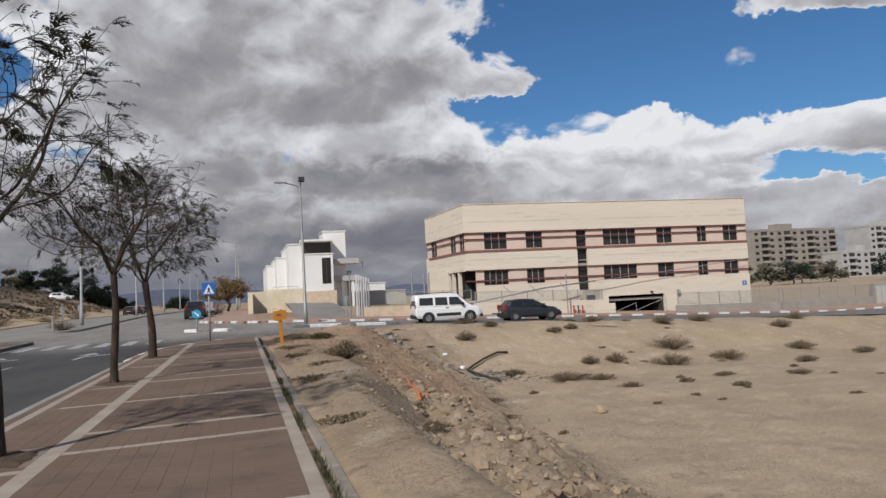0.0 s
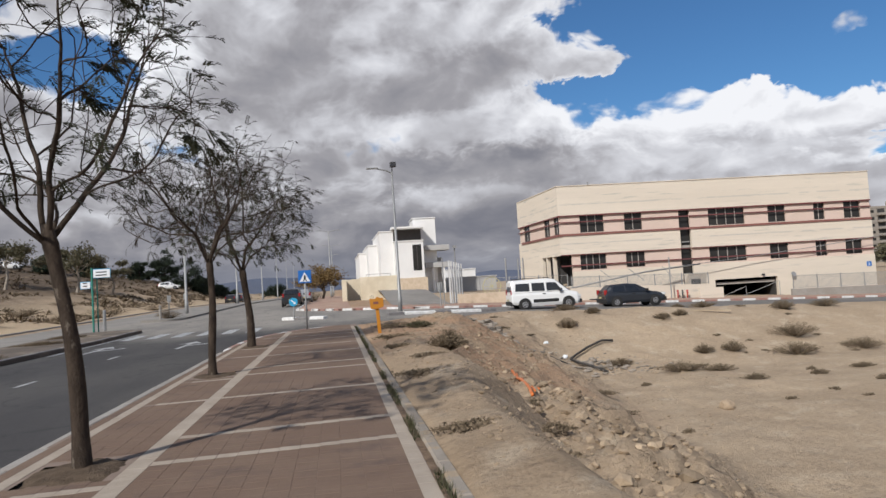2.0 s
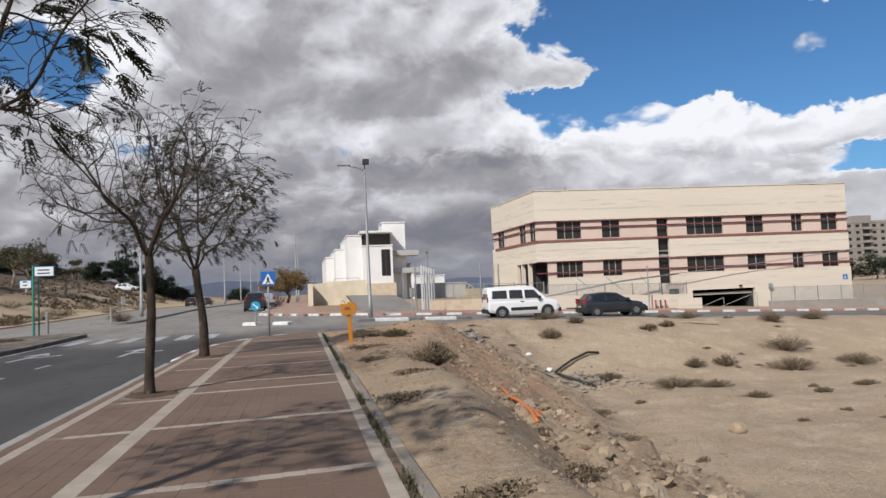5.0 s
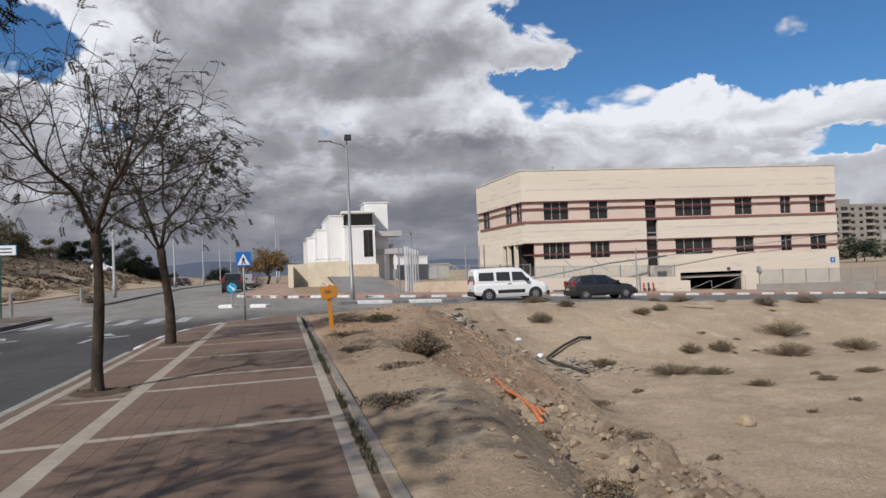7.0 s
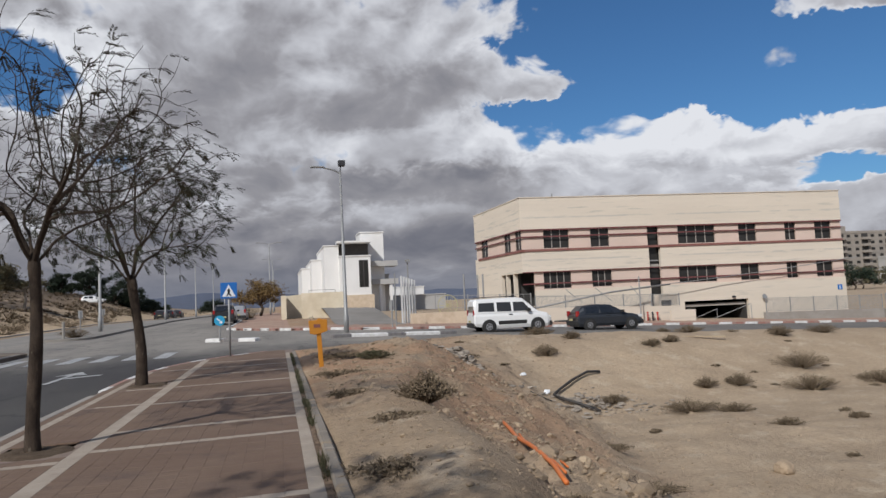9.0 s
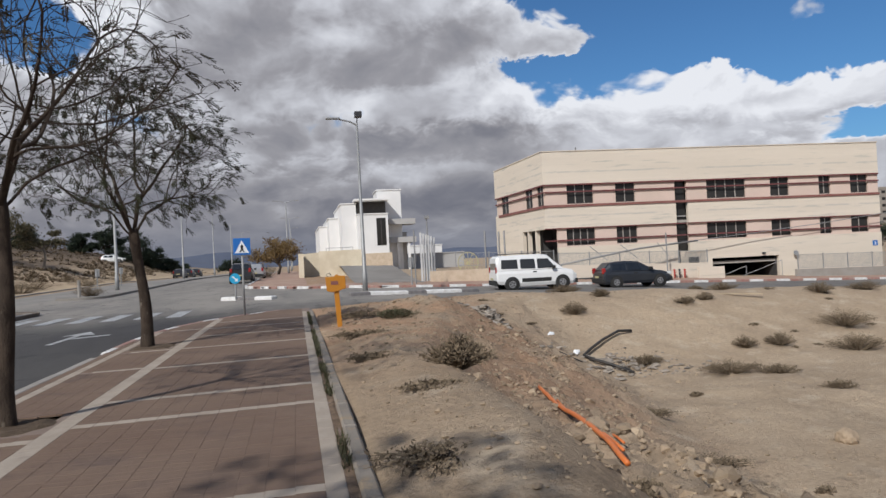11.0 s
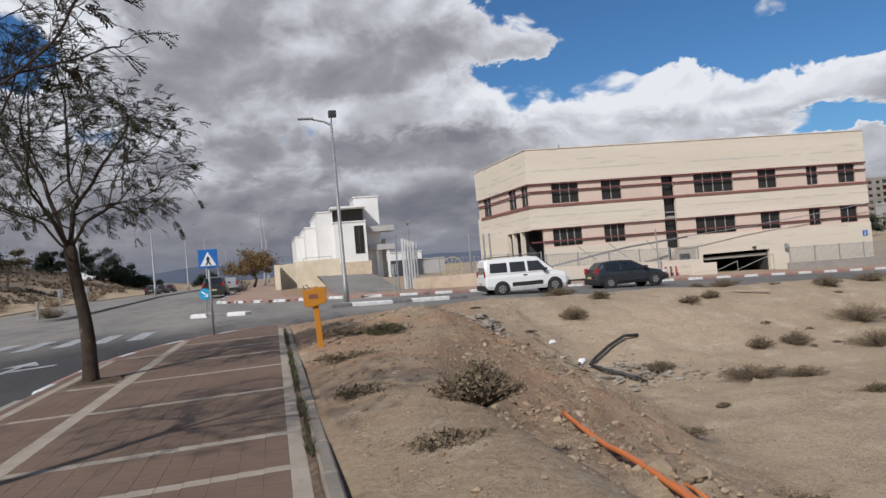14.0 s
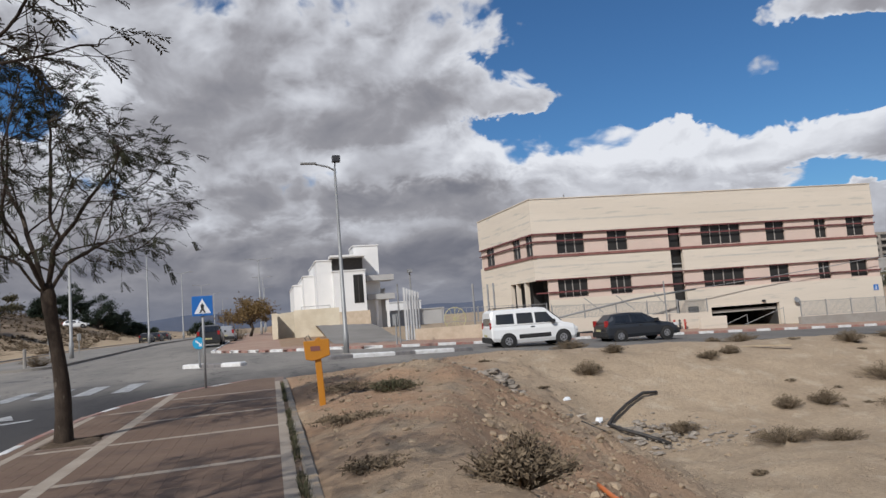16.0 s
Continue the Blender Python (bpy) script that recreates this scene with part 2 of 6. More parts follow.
def road_material():
    """Dark new asphalt before the crossing; old dusty asphalt past it, coloured paler for sun glare."""
    m = bpy.data.materials.new("asphalt")
    m.use_nodes = True
    k = Nodes(m.node_tree)
    co = k.add("ShaderNodeNewGeometry").outputs["Position"]
    xyz = k.add("ShaderNodeSeparateXYZ", None, Vector=co)
    wide = k.noise(k.vec("MULTIPLY", co, (1.0, 0.3, 1.0)), 0.3, 5.0, 0.6)
    new_col = k.mix(k.smooth(wide, 0.35, 0.68), (0.050, 0.047, 0.047, 1), (0.080, 0.075, 0.070, 1))
    # old asphalt tone, raised to include the glare of the sun
    old_glare_col = k.mix(k.smooth(wide, 0.35, 0.65), (0.190, 0.175, 0.156, 1), (0.265, 0.240, 0.208, 1))
    edge = k.math("MULTIPLY_ADD", k.math("SUBTRACT", wide, 0.5), 7.0, xyz.outputs[1])
    col = k.mix(k.smooth(edge, 17.5, 27.0), new_col, old_glare_col)
    side = k.math("MULTIPLY", k.smooth(xyz.outputs[0], 4.0, 14.0), 0.55)
    col = k.mix(side, col, (0.10, 0.097, 0.094, 1))
    crack = k.add("ShaderNodeTexVoronoi", {"feature": "DISTANCE_TO_EDGE"}, Vector=k.vec("ADD", co, k.vec("MULTIPLY", k.add("ShaderNodeTexNoise", None, Vector=co, Scale=1.5).outputs[1], (1.2, 1.2, 0))), Scale=0.32).outputs[0]
    col = k.mix(k.math("MULTIPLY", k.math("SUBTRACT", 1.0, k.smooth(crack, 0.004, 0.014)), 0.5), col, (0.03, 0.03, 0.03, 1))
    n = k.noise(co, 90.0, 3.0, 0.7)
    v = k.math("MULTIPLY_ADD", k.math("SUBTRACT", n, 0.5), 0.5, 1.0)
    col = k.mix(1.0, col, k.add("ShaderNodeCombineColor", None, i0=v, i1=v, i2=v).outputs[0], "MULTIPLY")
    b = k.add("ShaderNodeBsdfPrincipled", None, Base_Color=col, Roughness=0.9)
    b.inputs["Specular IOR Level"].default_value = 0.25
    bp = k.add("ShaderNodeBump", None, Strength=0.4, Distance=0.01, Height=k.noise(co, 140.0, 3.0))
    k.put(b.inputs["Normal"], bp.outputs[0])
    k.add("ShaderNodeOutputMaterial", None, Surface=b)
    return m


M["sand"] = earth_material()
M["asphalt"] = road_material()
M["dirt"] = material("dirt", (0.22, 0.155, 0.105), 0.95, second=(0.10, 0.07, 0.05), amount=0.8, scale=6.0, fine=0.4, fine_scale=60.0, bump=1.0, bump_scale=40.0, specular=0.1)
# worn asphalt with sun glare painted in as a paler base
M["asphalt_old_glare"] = material("asphalt_old_glare", (0.255, 0.235, 0.208), 0.9, second=(0.185, 0.168, 0.148), amount=0.7, scale=0.3, fine=0.2, fine_scale=70.0, bump=0.3, bump_scale=120.0, specular=0.3)
M["median_paving"] = material("median_paving", (0.150, 0.124, 0.102), 0.95, second=(0.105, 0.085, 0.069), amount=0.8, scale=0.5, fine=0.3, fine_scale=40.0, bump=0.6, bump_scale=30.0,
                              spots=(0.26, 0.21, 0.155), spot_scale=0.7, spot_at=(0.52, 0.68), specular=0.15)
M["pit_soil"] = material("pit_soil", (0.085, 0.062, 0.044), 0.95, second=(0.135, 0.10, 0.07), amount=0.8, scale=7.0, fine=0.4, fine_scale=60.0, bump=1.0, bump_scale=40.0, specular=0.1)
M["road_paint"] = material("road_paint", (0.42, 0.42, 0.41), 0.75, second=(0.20, 0.20, 0.20), amount=0.8, scale=5.0, fine=0.25, fine_scale=30.0)
M["paver"] = material("paver", (0.147, 0.097, 0.069), 0.85, second=(0.174, 0.120, 0.086), amount=0.8, scale=0.7, fine=0.2, fine_scale=120.0, island_tint=0.035, random_tint=0.035,
                      spots=(0.112, 0.078, 0.062), spot_scale=1.3, spot_at=(0.5, 0.72), bump=0.25, bump_scale=150.0, specular=0.25)
M["paver_far"] = material("paver_far", (0.31, 0.195, 0.15), 0.9, second=(0.38, 0.275, 0.20), amount=0.8, scale=0.6, fine=0.2, fine_scale=20.0, island_tint=0.10, specular=0.2)
M["joint"] = material("joint", (0.19, 0.14, 0.11), 0.95, second=(0.22, 0.165, 0.13), amount=0.8, scale=3.0, fine=0.3, fine_scale=80.0)
M["pale_paver"] = material("pale_paver", (0.370, 0.312, 0.250), 0.85, second=(0.285, 0.236, 0.186), amount=0.7, scale=2.0, fine=0.2, fine_scale=80.0, island_tint=0.02, random_tint=0.02,
                           spots=(0.27, 0.22, 0.18), spot_scale=6.0, spot_at=(0.58, 0.72), bump=0.25, bump_scale=120.0, specular=0.25)
M["concrete"] = material("concrete", (0.32, 0.30, 0.27), 0.85, second=(0.27, 0.245, 0.215), amount=0.8, scale=1.6, fine=0.2, fine_scale=60.0, bump=0.3, bump_scale=80.0, random_tint=0.07,
                         spots=(0.22, 0.19, 0.16), spot_scale=5.0, spot_at=(0.58, 0.75), specular=0.25)
M["kerb_dusty"] = material("kerb_dusty", (0.275, 0.240, 0.200), 0.9, second=(0.20, 0.172, 0.143), amount=0.8, scale=1.2, fine=0.25, fine_scale=50.0, bump=0.5, bump_scale=50.0, random_tint=0.12,
                           spots=(0.31, 0.24, 0.165), spot_scale=3.0, spot_at=(0.50, 0.62), specular=0.2)
M["kerb_white"] = material("kerb_white", (0.72, 0.71, 0.69), 0.7, second=(0.50, 0.48, 0.45), amount=0.7, scale=4.0, fine=0.15, fine_scale=30.0)
M["kerb_red"] = material("kerb_red", (0.30, 0.14, 0.11), 0.75, second=(0.32, 0.24, 0.2), amount=0.8, scale=4.0, fine=0.15, fine_scale=30.0)
M["kerb_black"] = material("kerb_black", (0.13, 0.125, 0.125), 0.75, second=(0.22, 0.2, 0.19), amount=0.8, scale=4.0, fine=0.15, fine_scale=30.0)
M["plaster"] = material("plaster", (0.66, 0.585, 0.485), 0.9, second=(0.58, 0.51, 0.42), amount=0.6, scale=0.35, fine=0.07, fine_scale=14.0, bump=0.15, bump_scale=50.0,
                        spots=(0.46, 0.43, 0.37), spot_scale=1.6, spot_at=(0.55, 0.72), stretch=(0.22, 0.22, 2.6), specular=0.15)
M["plaster_pink"] = material("plaster_pink", (0.62, 0.485, 0.41), 0.9, second=(0.55, 0.44, 0.37), amount=0.6, scale=0.5, fine=0.08, fine_scale=14.0, specular=0.15)
M["red_metal"] = material("red_metal", (0.16, 0.045, 0.045), 0.55, second=(0.12, 0.05, 0.05), amount=0.7, scale=2.0, fine=0.15, fine_scale=12.0)
M["stone_red"] = material("stone_red", (0.19, 0.075, 0.065), 0.7, second=(0.25, 0.12, 0.1), amount=0.7, scale=1.0, fine=0.1, fine_scale=12.0)
M["dark_frame"] = material("dark_frame", (0.045, 0.04, 0.038), 0.5, second=(0.07, 0.06, 0.05), amount=0.6, scale=2.0)
M["mullion"] = material("mullion", (0.36, 0.33, 0.30), 0.5, second=(0.28, 0.26, 0.24), amount=0.6, scale=2.0)
# near-black colour that paints the shade of rooms, garage and loggias
M["inside_shade"] = material("inside_shade", (0.05, 0.047, 0.045), 0.9, second=(0.03, 0.03, 0.03), amount=0.7, scale=0.8)
M["grey_metal"] = material("grey_metal", (0.30, 0.30, 0.295), 0.55, 0.4, second=(0.23, 0.23, 0.225), amount=0.6, scale=2.0, fine=0.1, fine_scale=25.0)
M["galvanised"] = material("galvanised", (0.32, 0.32, 0.315), 0.6, 0.25, second=(0.24, 0.24, 0.235), amount=0.6, scale=3.0, fine=0.1, fine_scale=25.0)
M["pale_steel"] = material("pale_steel", (0.60, 0.60, 0.59), 0.6, 0.1, second=(0.48, 0.47, 0.46), amount=0.6, scale=2.0, fine=0.1, fine_scale=25.0)
M["dark_metal"] = material("dark_metal", (0.05, 0.05, 0.055), 0.5, 0.5, second=(0.08, 0.08, 0.08), amount=0.5, scale=4.0)
M["white_wall"] = material("white_wall", (0.74, 0.73, 0.71), 0.85, second=(0.66, 0.65, 0.63), amount=0.6, scale=0.25, fine=0.05, fine_scale=8.0, specular=0.2)
M["grey_wall"] = material("grey_wall", (0.42, 0.41, 0.395), 0.85, second=(0.34, 0.33, 0.32), amount=0.6, scale=0.2, fine=0.06, fine_scale=6.0, specular=0.2)
# beige wall darkened so that the colour carries the facade's shade
M["tower_wall_shaded"] = material("tower_wall_shaded", (0.30, 0.27, 0.235), 0.85, second=(0.24, 0.215, 0.19), amount=0.6, scale=0.15, fine=0.06, fine_scale=3.0, specular=0.2)
M["cream_wall"] = material("cream_wall", (0.68, 0.60, 0.46), 0.9, second=(0.52, 0.43, 0.30), amount=0.6, scale=0.6, fine=0.1, fine_scale=12.0, specular=0.15)
M["stone_low"] = material("stone_low", (0.58, 0.475, 0.355), 0.9, second=(0.46, 0.36, 0.26), amount=0.7, scale=1.5, fine=0.15, fine_scale=9.0)
M["tile_roof"] = material("tile_roof", (0.42, 0.20, 0.12), 0.9, second=(0.34, 0.17, 0.11), amount=0.6, scale=0.5, fine=0.1, fine_scale=5.0)
M["orange_paint"] = material("orange_paint", (0.44, 0.175, 0.014), 0.5, second=(0.42, 0.18, 0.02), amount=0.7, scale=6.0, fine=0.12, fine_scale=30.0, spots=(0.30, 0.13, 0.03), spot_scale=14.0, spot_at=(0.62, 0.7))
M["orange_plastic"] = material("orange_plastic", (0.60, 0.16, 0.035), 0.45, second=(0.48, 0.15, 0.05), amount=0.6, scale=8.0, fine=0.1, fine_scale=40.0)
M["black_plastic"] = material("black_plastic", (0.025, 0.023, 0.022), 0.55, second=(0.06, 0.05, 0.04), amount=0.7, scale=6.0, fine=0.2, fine_scale=40.0)
M["sign_blue"] = material("sign_blue", (0.02, 0.13, 0.42), 0.4, second=(0.025, 0.15, 0.45), amount=0.5, scale=9.0, fine=0.05)
M["sign_cyan"] = material("sign_cyan", (0.03, 0.30, 0.52), 0.4, second=(0.04, 0.34, 0.55), amount=0.5, scale=9.0, fine=0.05)
M["sign_white"] = material("sign_white", (0.75, 0.76, 0.77), 0.45, second=(0.68, 0.69, 0.7), amount=0.5, scale=9.0, fine=0.05)
M["sign_black"] = material("sign_black", (0.02, 0.02, 0.02), 0.5, second=(0.03, 0.03, 0.03), amount=0.5, scale=9.0)
M["sign_green"] = material("sign_green", (0.03, 0.20, 0.15), 0.5, second=(0.05, 0.24, 0.18), amount=0.5, scale=5.0)
M["red_paint"] = material("red_paint", (0.40, 0.05, 0.035), 0.5, second=(0.30, 0.05, 0.04), amount=0.6, scale=5.0)
M["yellow_metal"] = material("yellow_metal", (0.48, 0.43, 0.22), 0.6, second=(0.40, 0.36, 0.22), amount=0.6, scale=5.0)
M["bark"] = material("bark", (0.066, 0.049, 0.037), 0.95, second=(0.036, 0.027, 0.021), amount=0.8, scale=9.0, fine=0.35, fine_scale=60.0, bump=1.0, bump_scale=45.0,
                     spots=(0.15, 0.125, 0.10), spot_scale=7.0, spot_at=(0.60, 0.70), stretch=(1, 1, 0.45), specular=0.15)
M["twig"] = material("twig", (0.040, 0.029, 0.023), 0.95, second=(0.062, 0.046, 0.036), amount=0.8, scale=8.0, fine=0.2, fine_scale=60.0, specular=0.1)
M["bark_pale"] = material("bark_pale", (0.34, 0.30, 0.25), 0.95, second=(0.22, 0.18, 0.14), amount=0.8, scale=2.0, fine=0.2, fine_scale=20.0, specular=0.1)
M["dry_bush"] = material("dry_bush", (0.105, 0.078, 0.050), 0.95, second=(0.185, 0.142, 0.096), amount=0.8, scale=3.0, island_tint=0.35, specular=0.1)
M["rock"] = material("rock", (0.355, 0.272, 0.185), 0.92, second=(0.275, 0.205, 0.140), amount=0.8, scale=3.0, fine=0.2, fine_scale=30.0, bump=0.8, bump_scale=25.0, island_tint=0.26, random_tint=0.2, specular=0.15)
M["rubble"] = material("rubble", (0.33, 0.285, 0.235), 0.92, second=(0.21, 0.18, 0.148), amount=0.8, scale=3.0, fine=0.2, fine_scale=30.0, bump=0.6, bump_scale=25.0, island_tint=0.25, specular=0.15)
M["plank"] = material("plank", (0.42, 0.33, 0.22), 0.85, second=(0.34, 0.26, 0.17), amount=0.7, scale=3.0, fine=0.2, fine_scale=30.0)
M["van_white"] = material("van_white", (0.72, 0.72, 0.71), 0.3, second=(0.66, 0.655, 0.64), amount=0.6, scale=1.5, fine=0.03, fine_scale=20.0, specular=0.5)
M["car_grey"] = material("car_grey", (0.030, 0.034, 0.042), 0.28, 0.35, second=(0.04, 0.044, 0.05), amount=0.6, scale=1.5, specular=0.5)
M["car_dark"] = material("car_dark", (0.030, 0.032, 0.038), 0.3, 0.3, second=(0.05, 0.05, 0.05), amount=0.6, scale=1.5, specular=0.5)
M["car_silver"] = material("car_silver", (0.40, 0.40, 0.41), 0.35, 0.4, second=(0.35, 0.35, 0.35), amount=0.6, scale=1.5)
M["car_glass"] = material("car_glass", (0.015, 0.017, 0.02), 0.08, second=(0.022, 0.024, 0.027), amount=0.5, scale=2.0, specular=0.6)
M["rubber"] = material("rubber", (0.018, 0.018, 0.018), 0.85, second=(0.03, 0.028, 0.026), amount=0.6, scale=10.0)
M["rim"] = material("rim", (0.45, 0.45, 0.46), 0.35, 0.7, second=(0.35, 0.35, 0.36), amount=0.6, scale=10.0)
M["lamp_red"] = material("lamp_red", (0.30, 0.02, 0.02), 0.25, second=(0.24, 0.02, 0.02), amount=0.5, scale=10.0)
M["lamp_clear"] = material("lamp_clear", (0.6, 0.6, 0.58), 0.2, second=(0.5, 0.5, 0.5), amount=0.5, scale=10.0)
# the blue-grey of distance haze is mixed into this colour
M["hazy_hill"] = material("hazy_hill", (0.085, 0.100, 0.140), 1.0, second=(0.105, 0.118, 0.155), amount=0.7, scale=0.004, fine=0.1, fine_scale=0.02, specular=0.0)


def streak_plaster(m, heights):
    """Thin broken grey streaks along the pour joints of a plaster wall."""
    t = m.node_tree
    b = next(n for n in t.nodes if n.type == "BSDF_PRINCIPLED")
    src = b.inputs["Base Color"].links[0].from_socket
    k = Nodes(t, False)
    co = k.add("ShaderNodeNewGeometry").outputs["Position"]
    z = k.add("ShaderNodeSeparateXYZ", None, Vector=co).outputs[2]
    z = k.math("MULTIPLY_ADD", k.math("SUBTRACT", k.noise(co, 1.2, 3.0), 0.5), 0.12, z)
    run = k.smooth(k.noise(k.vec("MULTIPLY", co, (0.5, 0.5, 0.0)), 1.0, 3.0), 0.42, 0.55)
    col = src
    for h in heights:
        near = k.math("SUBTRACT", 1.0, k.smooth(k.math("ABSOLUTE", k.math("SUBTRACT", z, h)), 0.02, 0.09))
        col = k.mix(k.math("MULTIPLY", k.math("MULTIPLY", near, run), 0.55), col, (0.40, 0.385, 0.355, 1))
    k.put(b.inputs["Base Color"], col)


streak_plaster(M["plaster"], (7.55, 4.25))


def leaf_material(name, a, b, through=0.25):
    m = bpy.data.materials.new(name)
    m.use_nodes = True
    k = Nodes(m.node_tree)
    r = k.add("ShaderNodeNewGeometry").outputs["Random Per Island"]
    col = k.mix(r, (*a, 1), (*b, 1))
    d = k.add("ShaderNodeBsdfPrincipled", None, Base_Color=col, Roughness=0.6)
    d.inputs["Specular IOR Level"].default_value = 0.25
    t = k.add("ShaderNodeBsdfTranslucent", None, Color=col)
    s = k.add("ShaderNodeMixShader", None, i0=through, i1=d.outputs[0], i2=t.outputs[0])
    k.add("ShaderNodeOutputMaterial", None, Surface=s)
    return m


M["leaf"] = leaf_material("leaf", (0.016, 0.020, 0.008), (0.046, 0.044, 0.020), 0.14)
M["leaf_brown"] = leaf_material("leaf_brown", (0.030, 0.027, 0.015), (0.070, 0.054, 0.032), 0.16)
M["leaf_dark"] = leaf_material("leaf_dark", (0.012, 0.020, 0.012), (0.03, 0.04, 0.02), 0.1)
M["leaf_olive"] = leaf_material("leaf_olive", (0.065, 0.065, 0.035), (0.13, 0.105, 0.06), 0.15)
M["leaf_bush"] = leaf_material("leaf_bush", (0.045, 0.050, 0.022), (0.095, 0.085, 0.045), 0.15)
M["leaf_rust"] = leaf_material("leaf_rust", (0.12, 0.075, 0.03), (0.20, 0.13, 0.05), 0.2)
M["leaf_green"] = leaf_material("leaf_green", (0.035, 0.055, 0.018), (0.08, 0.10, 0.035), 0.2)


def glass_material():
    m = bpy.data.materials.new("window_glass")
    m.use_nodes = True
    k = Nodes(m.node_tree)
    co = k.add("ShaderNodeNewGeometry").outputs["Position"]
    n = k.noise(co, 0.8, 3.0)
    col = k.mix(n, (0.012, 0.012, 0.012, 1), (0.045, 0.043, 0.040, 1))
    b = k.add("ShaderNodeBsdfPrincipled", None, Base_Color=col, Roughness=0.16)
    b.inputs["Specular IOR Level"].default_value = 0.3
    k.add("ShaderNodeOutputMaterial", None, Surface=b)
    return m


M["glass"] = glass_material()

# ---- mesh tools ----
class Mesh:
    """Collects faces for one mesh."""

    def __init__(self):
        self.v, self.f = [], []

    def add(self, verts, faces):
        n = len(self.v)
        self.v += [tuple(p) for p in verts]
        self.f += [tuple(n + i for i in f) for f in faces]
        return self

    def box(self, x0, x1, y0, y1, z0, z1, m=None):
        p = [Vector((x, y, z)) for z in (z0, z1) for y in (y0, y1) for x in (x0, x1)]
        if m:
            p = [m @ q for q in p]
        return self.add(p, [(0, 2, 3, 1), (4, 5, 7, 6), (0, 1, 5, 4), (1, 3, 7, 5), (3, 2, 6, 7), (2, 0, 4, 6)])

    def soft_box(self, x0, x1, y0, y1, z0, z1, c=0.01, m=None):
        """A block with chamfered upper edges."""
        lo = [(x0, y0, z0), (x1, y0, z0), (x1, y1, z0), (x0, y1, z0)]
        mid = [(a, b, z1 - c) for a, b, _ in lo]
        top = [(x0 + c, y0 + c, z1), (x1 - c, y0 + c, z1), (x1 - c, y1 - c, z1), (x0 + c, y1 - c, z1)]
        p = [Vector(q) for q in lo + mid + top]
        if m:
            p = [m @ q for q in p]
        f = [(a + i, a + (i + 1) % 4, a + 4 + (i + 1) % 4, a + 4 + i) for a in (0, 4) for i in range(4)]
        return self.add(p, f + [(8, 9, 10, 11)])

    def prism(self, poly, z0, z1, m=None):
        n = len(poly)
        p = [Vector((x, y, z)) for z in (z0, z1) for x, y in poly]
        if m:
            p = [m @ q for q in p]
        return self.add(p, [tuple(range(n))[::-1], tuple(range(n, 2 * n))] + [(i, (i + 1) % n, n + (i + 1) % n, n + i) for i in range(n)])

    def tube(self, points, radii, n=6, cap=True):
        pts = [Vector(p) for p in points]
        base = len(self.v)
        side = None
        for i, p in enumerate(pts):
            d = (pts[min(i + 1, len(pts) - 1)] - pts[max(i - 1, 0)]).normalized()
            side = d.orthogonal().normalized() if side is None else (side - d * side.dot(d)).normalized()
            up = d.cross(side)
            r = radii[i] if isinstance(radii, (list, tuple)) else radii
            self.v += [tuple(p + r * (math.cos(a) * side + math.sin(a) * up)) for a in (2 * math.pi * j / n for j in range(n))]
        for i in range(len(pts) - 1):
            a = base + i * n
            self.f += [(a + j, a + (j + 1) % n, a + n + (j + 1) % n, a + n + j) for j in range(n)]
        if cap:
            self.f += [tuple(base + j for j in range(n))[::-1], tuple(base + (len(pts) - 1) * n + j for j in range(n))]
        return self

    def lump(self, centre, r, squash=(1, 1, 1), rough=0.25, seed=0, m=None):
        """A rough stone."""
        rng = random.Random(seed)
        t = (1 + 5 ** 0.5) / 2
        pts = [(-1, t, 0), (1, t, 0), (-1, -t, 0), (1, -t, 0), (0, -1, t), (0, 1, t), (0, -1, -t), (0, 1, -t), (t, 0, -1), (t, 0, 1), (-t, 0, -1), (-t, 0, 1)]
        fs = [(0, 11, 5), (0, 5, 1), (0, 1, 7), (0, 7, 10), (0, 10, 11), (1, 5, 9), (5, 11, 4), (11, 10, 2), (10, 7, 6), (7, 1, 8),
              (3, 9, 4), (3, 4, 2), (3, 2, 6), (3, 6, 8), (3, 8, 9), (4, 9, 5), (2, 4, 11), (6, 2, 10), (8, 6, 7), (9, 8, 1)]
        turn = Euler((rng.uniform(0, 6), rng.uniform(0, 6), rng.uniform(0, 6))).to_matrix()
        c = Vector(centre)
        out = []
        for p in pts:
            q = turn @ Vector(p).normalized() * (1 + rng.uniform(-rough, rough))
            out.append(c + r * Vector((q.x * squash[0], q.y * squash[1], q.z * squash[2])))
        return self.add(out, fs)


def mesh_data(name, mb, mat, smooth=False):
    me = bpy.data.meshes.new(name)
    me.from_pydata(mb.v, [], mb.f)
    if mat:
        me.materials.append(mat)
    if smooth:
        me.shade_smooth()
    me.update()
    return me


def part(name, mb, mat, parent, label="", smooth=False, bevel=0.0):
    """One mesh object under a thing or a part."""
    ob = new(name, mesh_data(name, mb, M[mat], smooth))
    ob.parent = parent
    if bevel:
        b = ob.modifiers.new("bevel", "BEVEL")
        b.width, b.segments, b.limit_method = bevel, 2, "ANGLE"
    if label:
        ob["label"] = label
    return ob


def thing(name, label, category, at=None, group="", kind=""):
    """An Empty at the base of a thing, which parents its parts."""
    ob = new(name)
    ob.empty_display_size = 0.1
    if at is not None:
        ob.matrix_basis = at if isinstance(at, Matrix) else Matrix.Translation(at)
    return tagged(ob, label, category, group, kind)


